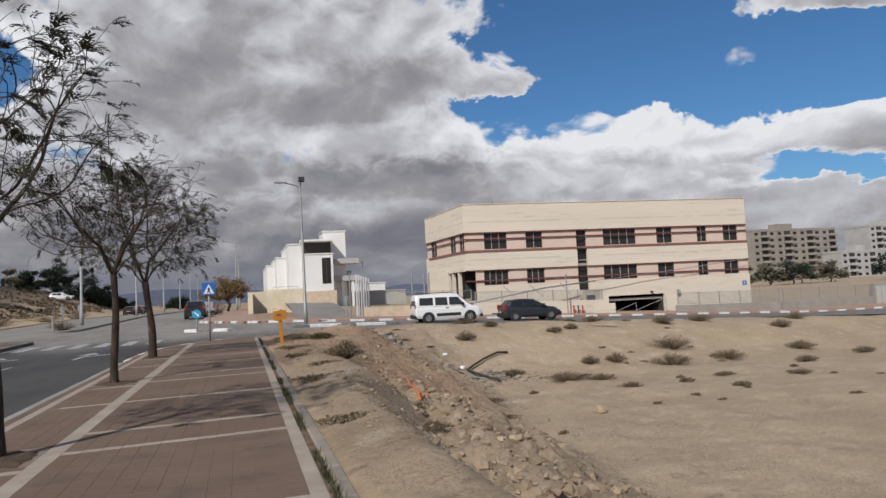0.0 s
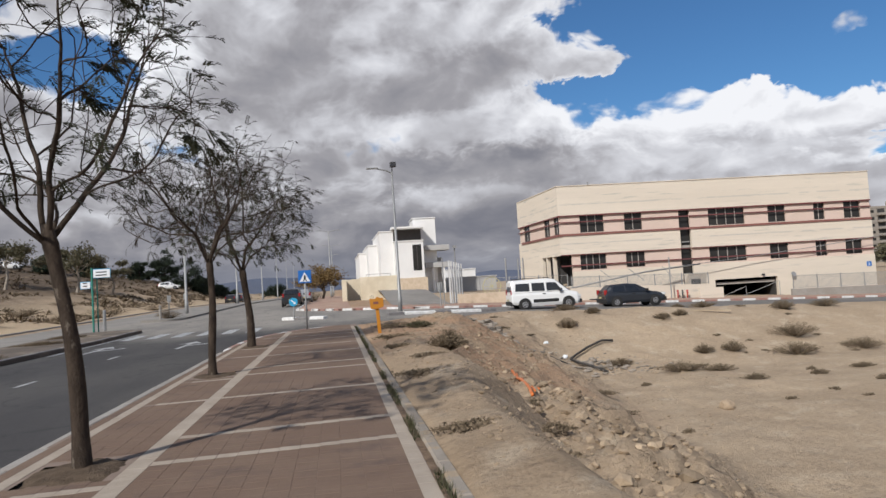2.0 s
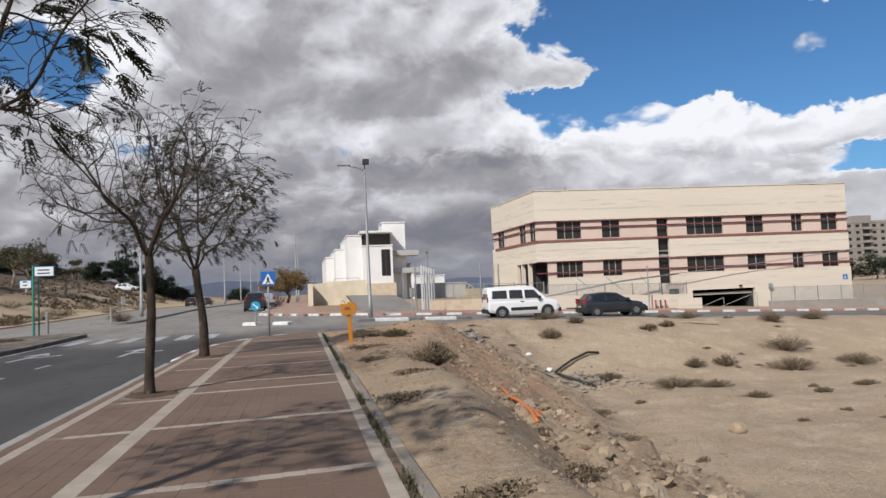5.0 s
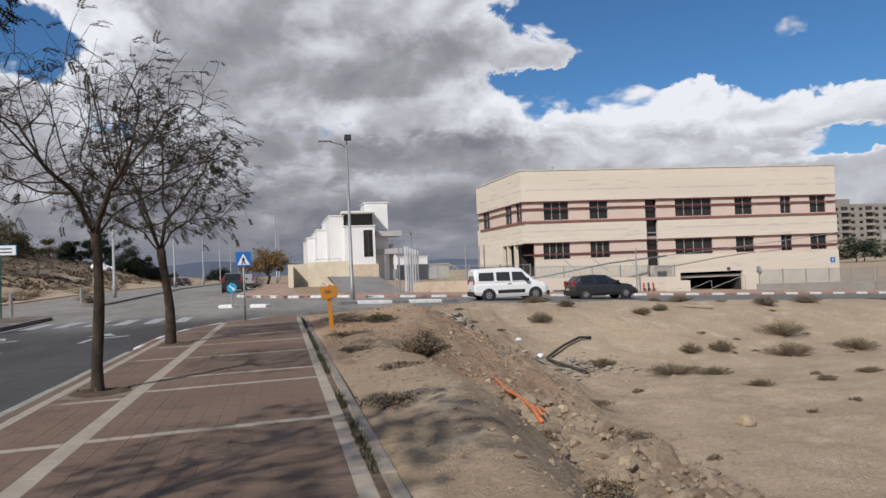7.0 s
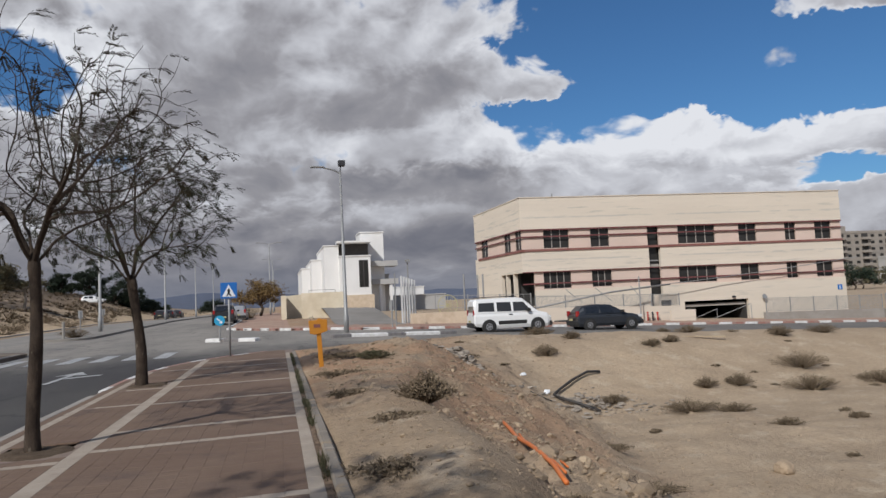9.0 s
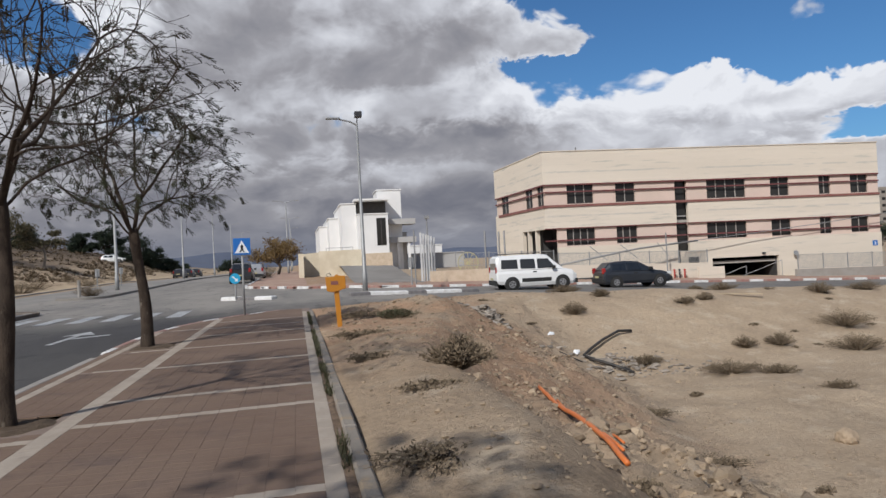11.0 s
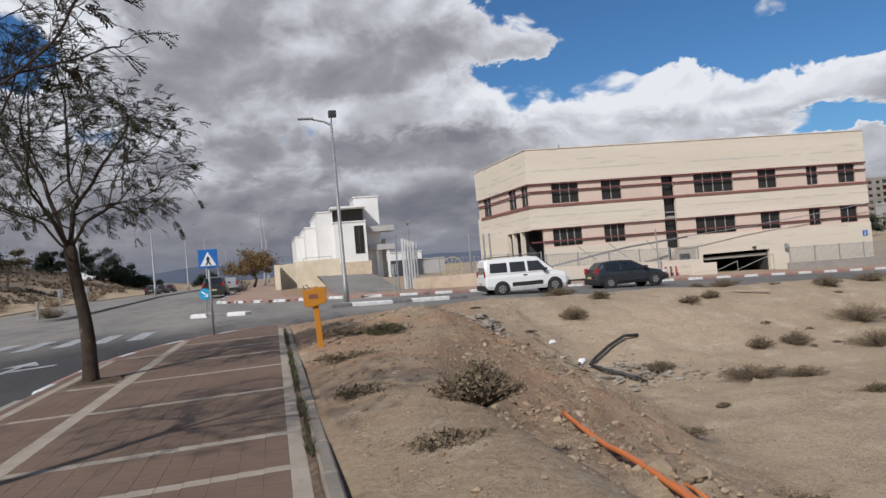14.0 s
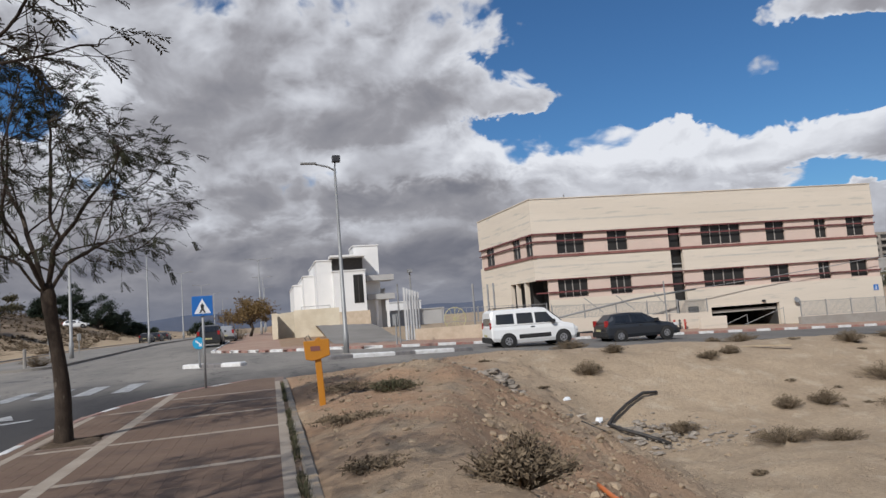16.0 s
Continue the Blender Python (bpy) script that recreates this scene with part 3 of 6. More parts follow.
def solid(name, mb, mat, label, category, group="", kind="", smooth=False, at=None):
    """A thing that is one mesh."""
    ob = new(name, mesh_data(name, mb, M[mat], smooth))
    if at is not None:
        ob.matrix_basis = at if isinstance(at, Matrix) else Matrix.Translation(at)
    return tagged(ob, label, category, group, kind)


def step(a, b, x):
    t = min(1.0, max(0.0, (x - a) / (b - a)))
    return t * t * (3 - 2 * t)


def level(x, y):
    """The lie of the streets: level by the camera, rising ahead, falling along the side street."""
    return 0.012 * min(55.0, max(0.0, y - 20)) - 0.04 * min(45.0, max(0.0, x - 3)) * step(16, 28, y)


ROAD_DROP = 0.11


def lot_edge(x):
    """Where the empty lot ends and the side street begins."""
    return 19.4 + 7.4 * step(0.8, 9.0, x) + 0.25 * math.sin(x * 0.9) + 0.15 * math.sin(2.3 * x)


def far_kerb(x):
    """The far kerb of the side street."""
    return 35.0 + (0.0 if x > 6 else 0.095 * (6 - x) ** 2)


def ground_z(x, y):
    """The height of the bare ground."""
    z = level(x, y)
    if x > 0.3 and y < 40:
        # a shelf along the pavement, then a bank down into the lot
        n = noise.noise((x * 0.35, y * 0.35, 1.7))
        n2 = noise.noise((x * 1.3, y * 1.3, 4.2))
        n3 = noise.noise((x * 3.6, y * 3.6, 9.1))
        edge = 1.0 + 0.75 * step(-6, 4, y) + 1.9 * step(5, 14, y) + 0.18 * n
        d = x - edge
        t = min(1.0, max(0.0, d / 5.6))
        a = 0.75 * t + 0.25 * t * t * (3 - 2 * t)
        b = step(0.0, 8.5, 23.0 + 0.06 * (x - 10) - y)
        # the rim along the side street falls with it
        rim = z if y > 28 else 0.012 * max(0.0, y - 20) - 0.04 * min(45.0, max(0.0, x - 3)) * step(9, 20, y)
        top = rim + (0.035 * step(0.33, 0.42, x) + 0.14 * step(0.4, 1.3, x)) * (1 - step(0, 3, y - lot_edge(x) + 3))
        # the shelf rolls over into a gully
        lip = (0.50 + 0.12 * n2) * (1 - step(6, 10.5, y)) * step(0.0, 1.15, d + 0.10 * n3 + 0.15 * n2)
        a = a * (1 - lip / 2.6) + lip / 2.6
        z = top + (-2.45 - top) * a * b
        bank = min(1.0, a * (1 - a) * 5) * b * (0.8 + 0.5 * step(4, 0, y))
        z += (0.10 * n + 0.05 * n2 * step(0.6, 2.0, x)) * (1 - 0.6 * step(12, 40, x)) + bank * (0.17 * n2 + 0.13 * n3 + 0.05 * noise.noise((x * 8, y * 8, 2.2))) + (0.02 * n3 + 0.012 * noise.noise((x * 7.5, y * 7.5, 3.3))) * step(0.5, 1.0, x)
        # the gully, and a belt of broken clods past it
        south = 1 - step(0.5, 4.5, y)
        z -= 0.16 * south * math.exp(-((d - 1.25 - 0.2 * n2) / 0.32) ** 2)
        belt = step(1.4, 2.1, d) * (1 - step(3.8, 5.6, d)) * (1 - step(4, 9, y))
        z += belt * (0.10 + 0.16 * n2 + 0.13 * n3 + 0.09 * abs(noise.noise((x * 6.3, y * 6.3, 8.0))))
        # low humps of dumped soil on the lot floor and its far slope
        hump = noise.noise((x * 0.55, y * 0.8, 21.0)) + 0.6 * noise.noise((x * 1.7, y * 1.9, 15.0))
        z += 0.11 * max(0.0, hump - 0.05) * step(4.5, 7.5, x) * (1 - step(20, 34, x)) * (0.35 + 0.65 * step(6, 13, y)) * (1 - step(-5.5, -2.5, y - lot_edge(x)))
        # spoil heaped by the corner
        z += 0.20 * math.exp(-((x - 3.6) / 2.0) ** 2 - ((y - 14.0) / 2.6) ** 2) * (1 + 0.5 * n2 + 0.4 * n3)
        z -= 0.15 * step(-5.5, -1.5, y - lot_edge(x)) * step(1.5, 6, x)
        if y > lot_edge(x):
            z = min(z, level(x, y) + 0.02)
    if x < -19.5:
        # the sandy bank and the field beyond the far carriageway
        n = noise.noise((x * 0.09, y * 0.09, 3.0))
        n2 = noise.noise((x * 0.4, y * 0.4, 7.0))
        d = -19.5 - x
        z += 8.5 * math.exp(-((x + 75) / 38) ** 2 - ((y - 150) / 80) ** 2) * step(2, 20, d) * (1 - step(500, 2000, abs(y)))
        z += (1.5 + 0.7 * n) * step(1.5, 14, d) + 0.35 * n2 * step(1, 5, d) + 0.011 * max(0, min(d - 14, 160)) + 0.5 * step(20, 60, d)
    if y > 90 and x > -19:
        z += 0.004 * min(400, y - 90)
    return z


def street_mask(x, y):
    """Whether streets or paving lie here."""
    if -19.6 < x <= 0.31 and y < 20:
        return True
    if y >= 20 and -19.6 < x < 0.2:
        return True
    return x >= 0.2 and lot_edge(x) + 0.25 < y < 41.2

# ---- ground, streets, paving ----
def spaced(*runs):
    """Rising coordinates: (from, to, step) runs, then the last value."""
    out = []
    for a, b, s in runs:
        n = max(1, round((b - a) / s))
        out += [a + (b - a) * i / n for i in range(n)]
    return out + [runs[-1][1]]


def sheet(xs, ys, z, keep=None):
    mb = Mesh()
    for j, y in enumerate(ys):
        for i, x in enumerate(xs):
            mb.v.append((x, y, z(x, y)))
    w = len(xs)
    for j in range(len(ys) - 1):
        for i in range(w - 1):
            if keep is None or keep((xs[i] + xs[i + 1]) / 2, (ys[j] + ys[j + 1]) / 2):
                mb.f.append((j * w + i, j * w + i + 1, (j + 1) * w + i + 1, (j + 1) * w + i))
    return mb


def bare(x, y):
    return ground_z(x, y) - (0.4 if street_mask(x, y) else 0.0)


gx = spaced((-4500, -600, 650), (-600, -200, 60), (-200, -70, 8), (-70, -19.6, 0.9), (-19.6, 0.30, 2.5), (0.30, 0.335, 0.035), (0.335, 15, 0.15), (15, 45, 0.55), (45, 130, 5), (130, 600, 50), (600, 4500, 650))
gy = spaced((-600, -60, 90), (-60, -12, 2.5), (-12, -4, 0.22), (-4, 22, 0.15), (22, 29, 0.22), (29, 43, 1.0), (43, 130, 2.5), (130, 600, 25), (600, 4500, 650))
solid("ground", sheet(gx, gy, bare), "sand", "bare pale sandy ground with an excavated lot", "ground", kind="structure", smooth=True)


def is_road(x, y):
    if -19.6 < x < -3.6:
        return True
    if x < 0.6:
        return 12 < y < far_kerb(x) + 0.1
    return lot_edge(x) - 0.9 < y < far_kerb(x) + 0.1


rx = spaced((-19.6, -14.6, 1.0), (-14.6, -3.6, 1.1), (-3.6, 12, 0.4), (12, 40, 1.0), (40, 130, 6))
ry = spaced((-40, 12, 2), (12, 47, 0.4), (47, 120, 4), (120, 420, 30))
solid("road", sheet(rx, ry, lambda x, y: level(x, y) - ROAD_DROP, is_road), "asphalt", "dark grey worn asphalt street and junction", "road", kind="structure", smooth=True)
crx = spaced((-19.55, -14.7, 0.9))
cry = spaced((-40, 28, 2), (28, 120, 3), (120, 420, 30))
solid("road_far", sheet(crx, cry, lambda x, y: level(x, y) - ROAD_DROP + 0.006), "asphalt_old_glare", "grey dusty asphalt of the far carriageway, coloured paler for sun glare", "road", kind="structure")


def marking(polys, name, label):
    mb = Mesh()
    for poly in polys:
        mb.add([(x, y, level(x, y) - ROAD_DROP + 0.010) for x, y in poly], [tuple(range(len(poly)))])
    return solid(name, mb, "road_paint", label, "road marking", kind="structure")


def rect(x0, x1, y0, y1):
    return [(x0, y0), (x1, y0), (x1, y1), (x0, y1)]


for i in range(6):
    marking([rect(-10.1 + 1.08 * i, -9.6 + 1.08 * i, 21.0, 24.0)], "crossing_stripe", "worn white zebra crossing stripe on asphalt")["group"] = "zebra crossing"
for i in range(9):
    y0 = -13.6 + 3.05 * i
    if y0 < 12:
        marking([rect(-7.45, -7.33, y0, y0 + 1.05)], "lane_dash", "short worn white lane dash on asphalt")["group"] = "lane line"
marking([rect(-10.35, -10.22, 14.0, 25.0)], "edge_line", "thin white edge line beside the median")
for ax, ay in ((-6.0, 15.0), (-9.2, 15.4)):
    marking([rect(ax - 0.08, ax + 0.08, ay - 1.6, ay + 0.8), [(ax - 0.42, ay + 0.75), (ax + 0.42, ay + 0.75), (ax, ay + 1.9)],
             [(ax + 0.1, ay - 0.4), (ax + 0.9, ay + 0.15), (ax + 0.9, ay + 0.5), (ax + 0.1, ay + 0.0)]], "lane_arrow", "worn white turn arrow painted on asphalt")


def kx(y):
    """The street edge of the pavement, curving round the corner."""
    return -3.75 if y < 9 else -3.75 + 3.2 * ((y - 9) / 11.2) ** 3.5


# tree pits sit in the band between the two pale lines
TREES = [(-2.97, -4.28), (-3.03, 3.05), (-3.13, 10.24)]
LINES = [-11.4, -10.2, -7.3, -4.2, -3.0, -0.1, 2.9, 4.15, 6.95, 9.6, 12.0, 14.0, 16.0]
BAND_LINES = [y + d for _, y in TREES for d in (-0.62, 0.58)] + [-7.4, -0.15, 7.1, 14.1]
PITS = [(-3.46, -2.58, y - 0.50, y + 0.46) for _, y in TREES]


def in_pit(x, y):
    return any(a < x < b and c < y < d for a, b, c, d in PITS)


pavement = solid("pavement", sheet(spaced((-3.8, 0.0, 0.38), (0.0, 0.26, 0.13)), spaced((-30, 9, 1.0), (9, 20.2, 0.2)), lambda x, y: -0.003,
                                   lambda x, y: x > kx(y) - 0.05 and not in_pit(x, y)), "joint", "brown block paving with pale ladder lines along the street", "pavement", kind="structure")
for a, b, c, d in PITS:
    n = 22
    mx, my = (a + b) / 2, (c + d) / 2
    # the soil spills over the edge of the pit
    g = sheet([mx + 0.62 * (2 * i / n - 1) for i in range(n + 1)], [my + 0.60 * (2 * i / n - 1) for i in range(n + 1)],
              lambda x, y: 0.022 - 0.075 * step(0.50, 0.95, math.hypot(x - mx, y - my) / 0.60) + 0.022 * noise.noise((x * 5, y * 5, 2)) + 0.014 * noise.noise((x * 14, y * 14, 5)))
    solid("tree_pit", g, "pit_soil", "square of bare brown soil round a street tree", "tree pit", group="tree pits", kind="structure", smooth=True)

def skew(x):
    """The cross lines run slightly askew to the kerb."""
    return 0.10 * (min(0.0, max(-3.47, x)) + 1.2)


near_blocks, all_blocks = [], {"paver": Mesh(), "pale_paver": Mesh()}
rng = random.Random(4)
e = 0.0007
columns = [(-3.74 + 0.13 * i, -3.61 + 0.13 * i, "paver", 0.2) for i in range(1)]
columns += [(-3.61, -3.47, "pale_paver", 0.2)]
columns += [(-3.47 + 0.18 * i, -3.47 + 0.18 * (i + 1), "paver", 0.1) for i in range(5)]
columns += [(-2.57, -2.37, "pale_paver", 0.2)]
columns += [(-2.37 + 0.1975 * i, -2.37 + 0.1975 * (i + 1), "paver", 0.1) for i in range(12)]
columns += [(0.0, 0.14, "pale_paver", 0.2)]
for ci, (x0, x1, kind, run) in enumerate(columns):
    y = -11.5 + (0.05 if ci % 2 else 0.0)
    while y < 20.0:
        cx = (x0 + x1) / 2
        off = skew(cx) if kind == "paver" and -3.47 < cx < 0 else 0.0
        lines = [l + off for l in (LINES if cx > -2.4 else BAND_LINES)] if kind == "paver" and -3.47 < cx < 0 else ()
        # a block that meets a cross line is cut at it
        y0, y1 = y, y + run
        for l in lines:
            if y0 < l + 0.075 and y1 > l - 0.075:
                y0, y1 = (y0, l - 0.075) if y0 < l - 0.075 else (l + 0.075, y1)
        cy = (y0 + y1) / 2
        if y1 - y0 > 0.012 and cx > kx(y + run) + 0.05 and not in_pit(cx, cy) and not (x0 >= 0 and y > 18.4):
            h = rng.uniform(-0.0012, 0.001)
            if kind == "paver" and x0 > -2.4 and -9.6 < cy < -7.1 and y1 - y0 > 0.099:
                near_blocks.append((cx, cy, h, x1 - x0))
            else:
                all_blocks[kind].soft_box(x0 + e, x1 - e, y0 + e, y1 - e, -0.02, h, 0.002)
        y += run
    if kind == "paver" and -3.47 < x0 < 0:
        for l in (LINES if x0 > -2.4 else BAND_LINES):
            cx = (x0 + x1) / 2
            l += skew(cx)
            if cx > kx(l) + 0.05 and not in_pit(cx, l):
                all_blocks["pale_paver"].soft_box(x0 + e, x1 - e, l - 0.075 + e, l + 0.075 - e, -0.02, rng.uniform(-0.001, 0.001), 0.002)
for k, name in (("paver", "paving_blocks"), ("pale_paver", "pale_paving_blocks")):
    ob = part(name, all_blocks[k], k, pavement)
    ob["kind"] = "stuff"
block = mesh_data("paving_block", Mesh().soft_box(-0.098, 0.098, -0.0493, 0.0493, -0.02, 0.0, 0.002), M["paver"])
for cx, cy, h, w in near_blocks[:300]:
    ob = new("paving_block", block)
    ob.parent, ob.location = pavement, (cx, cy, h)


def kerb_run(name, points, width, height, drop, label, colours, length=1.0, c=0.02):
    """Kerb stones laid end to end along a line; the last argument but one gives the colours in turn."""
    top = thing(name, label, "kerb", kind="structure")
    pts = [Vector((*p, 0)) for p in points]
    made, i, out = {}, 0, []
    seg = 0
    carry = pts[0]
    while seg < len(pts) - 1:
        d = pts[seg + 1] - carry
        if d.length >= length:
            nxt = carry + d.normalized() * length
            out.append((carry, nxt))
            carry = nxt
        else:
            # step over the bend so that the stone ends on the next stretch
            seg += 1
            while seg < len(pts) - 1 and (pts[seg + 1] - carry).length < length:
                seg += 1
            if seg < len(pts) - 1:
                nxt = carry + (pts[seg + 1] - carry).normalized() * length
                out.append((carry, nxt))
                carry = nxt
    for n, (a, b) in enumerate(out):
        col = colours[n % len(colours)]
        if col not in made:
            made[col] = mesh_data("kerb_stone", Mesh().soft_box(0.006, length - 0.006, 0, width, -drop, height, c), M[col])
        ob = new("kerb_stone", made[col])
        ob.parent = top
        ang = math.atan2(b.y - a.y, b.x - a.x)
        za, zb = level(a.x, a.y), level(b.x, b.y)
        tilt = -math.atan2(zb - za, length)
        ob.matrix_basis = Matrix.Translation((a.x, a.y, za)) @ Matrix.Rotation(ang, 4, "Z") @ Matrix.Rotation(tilt, 4, "Y")
        ob.location.z += rng.uniform(-0.004, 0.004)
    return top


curve = [(kx(y) - 0.15, y) for y in spaced((-30, 9, 3), (9, 20.15, 0.35))]
kerb_run("kerb_street", [(x, y) for x, y in curve if y < 9.1][::-1], 0.16, 0.0, 0.25, "weathered concrete kerb stones along the street", ["concrete"])
kerb_run("kerb_corner", [(x + 0.0, y) for x, y in curve if y >= 9][::-1], 0.15, 0.004, 0.25, "rounded corner kerb painted faded red and white", ["kerb_red", "kerb_white", "kerb_red"], length=0.8)
kerb_run("kerb_lot", [(0.215, -12.5), (0.215, 18.6)][::-1], 0.13, 0.030, 0.25, "dusty grey concrete kerb stones beside the dirt", ["kerb_dusty"])
gap = sheet([0.138, 0.18, 0.218], spaced((-12, 18.5, 0.12)), lambda x, y: -0.012 + 0.02 * noise.noise((x * 9, y * 4, 5)))
solid("gutter_dirt", gap, "dirt", "dirt and dry weeds in the gap by the kerb", "dirt", kind="structure")

fk = [(x, far_kerb(x)) for x in spaced((-3.5, 6.5, 0.5), (6.5, 70, 1.0))]
kerb_run("kerb_far", fk, 0.18, 0.035, 0.2, "far kerb painted in red and white blocks", ["kerb_white", "kerb_red"])
kerb_run("kerb_far_street", [(-3.5, far_kerb(-3.5) + 0.1), (-3.5, 110)], 0.18, 0.03, 0.2, "pale kerb stones along the street ahead", ["kerb_white", "concrete"], length=2.0)
solid("pavement_far", sheet(spaced((-3.45, 6, 0.5), (6, 70, 2)), spaced((35.1, 46, 0.35), (46, 120, 3)), lambda x, y: level(x, y) + 0.012,
                            lambda x, y: y > far_kerb(x) + 0.05 and (x < 0.3 or y < 41.2)), "paver_far", "reddish dusty block paving across the side street", "pavement", kind="structure")


def island(name, x0, y0, x1, y1, width, label, cols):
    kerb_run(name, [(x0, y0), (x1, y1)], width, 0.06, 0.2, label, cols, length=0.95, c=0.04)


island("kerb_island", -3.75, 30.0, -0.8, 28.2, 0.45, "traffic island of white and black kerb blocks", ["kerb_white", "kerb_black"])
island("kerb_island_side", 2.3, 27.4, 9.2, 28.9, 0.45, "long traffic island of white and black kerb blocks", ["kerb_black", "kerb_white", "kerb_white"])


def median(name, x0, x1, y0, y1, cap_lo, cap_hi, label):
    ys = spaced((y0, y1, 2.0))
    mid, half = (x0 + x1) / 2, (x1 - x0) / 2
    mb = Mesh()
    ring = []
    for y in ys:
        ring.append((x1, y))
    if cap_hi:
        ring += [(mid + half * math.cos(a), y1 + half * 0.9 * math.sin(a)) for a in (math.pi * i / 10 for i in range(1, 10))]
    ring += [(x0, y) for y in ys[::-1]]
    if cap_lo:
        ring += [(mid - half * math.cos(a), y0 - half * 0.9 * math.sin(a)) for a in (math.pi * i / 10 for i in range(1, 10))]
    n = len(ring)
    top = [(x, y, level(x, y) + 0.03) for x, y in ring]
    low = [(x, y, level(x, y) - 0.3) for x, y in ring]
    mb.add(top + low, [(i, (i + 1) % n, n + (i + 1) % n, n + i) for i in range(n)])
    g = sheet([x0 + (x1 - x0) * i / 6 for i in range(7)], ys, lambda x, y: level(x, y) + 0.03)
    mb.add(g.v, g.f)
    for cap, yy, sg in ((cap_hi, y1, 1), (cap_lo, y0, -1)):
        if cap:
            arc = [(mid + half * math.cos(a), yy + sg * half * 0.9 * math.sin(a)) for a in (math.pi * i / 10 for i in range(11))]
            mb.add([(x, y, level(x, y) + 0.03) for x, y in arc], [tuple(range(11))])
    ob = solid(name, mb, "median_paving" if cap_hi else "asphalt_old_glare", label, "median", kind="structure")
    return ob


median("median_near", -14.4, -10.6, -40, 26.5, False, True, "grey median strip with dirt and dry weeds")
median("median_ahead", -14.4, -11.4, 41.0, 400, True, False, "grey median strip along the street ahead")
kerb_run("kerb_median", [(-10.62, -30), (-10.62, 26.5)], 0.16, 0.06, 0.2, "dark weathered kerb stones of the median", ["kerb_black", "concrete", "kerb_black"])
kerb_run("kerb_far_side", [(-19.4, -30), (-19.4, 160)], 0.2, 0.05, 0.2, "pale kerb along the far carriageway", ["concrete"], length=2.0)


def hills():
    for far, h0, seed, name in ((3900, 95, 2.0, "backdrop_hills"), (2600, 34, 8.0, "backdrop_ridge")):
        mb = Mesh()
        n = 160
        for i in range(n + 1):
            a = radians(-75 + 150 * i / n)
            h = h0 * (0.75 + 0.5 * noise.noise((i * 0.06, seed, 0)) + 0.18 * noise.noise((i * 0.25, seed, 3)))
            h *= 0.45 + 0.55 * step(-60, -8, math.degrees(a)) if name == "backdrop_hills" else 0.5 + 0.5 * step(-40, 20, math.degrees(a))
            x, y = far * math.sin(a), far * math.cos(a)
            mb.v += [(x, y, -30), (x, y, max(3, h)), (x * 1.12, y * 1.12, max(3, h) * 0.7)]
        for i in range(n):
            b = 3 * i
            mb.f += [(b, b + 3, b + 4, b + 1), (b + 1, b + 4, b + 5, b + 2)]
        solid(name, mb, "hazy_hill", "hills on the horizon with blue-grey haze painted into their colour", "hills", kind="structure", smooth=True)


hills()

# ---- the two-storey building ----
def window_unit(parent, m, w, h, panes, depth=0.12):
    """A dark framed window with its panes; m puts its lower left corner."""
    win = thing("window", "", "")
    for key in ("label", "category"):
        if key in win:
            del win[key]
    win.parent, win.matrix_basis = parent, m
    fr = Mesh()
    t = 0.06
    fr.box(0, w, 0, 0.07, 0, t).box(0, w, 0, 0.07, h - t, h).box(0, t, 0, 0.07, t, h - t).box(w - t, w, 0, 0.07, t, h - t)
    for i in range(1, panes):
        part("mullion", Mesh().box(w * i / panes - t / 2, w * i / panes + t / 2, -0.01, 0.065, t, h - t), "mullion", win)
    part("window_frame", fr, "dark_frame", win)
    for i in range(panes):
        a, b = w * i / panes + t / 2, w * (i + 1) / panes - t / 2
        part("pane", Mesh().box(a, b, 0.03, 0.036, t, h - t), "glass", win)
    return win


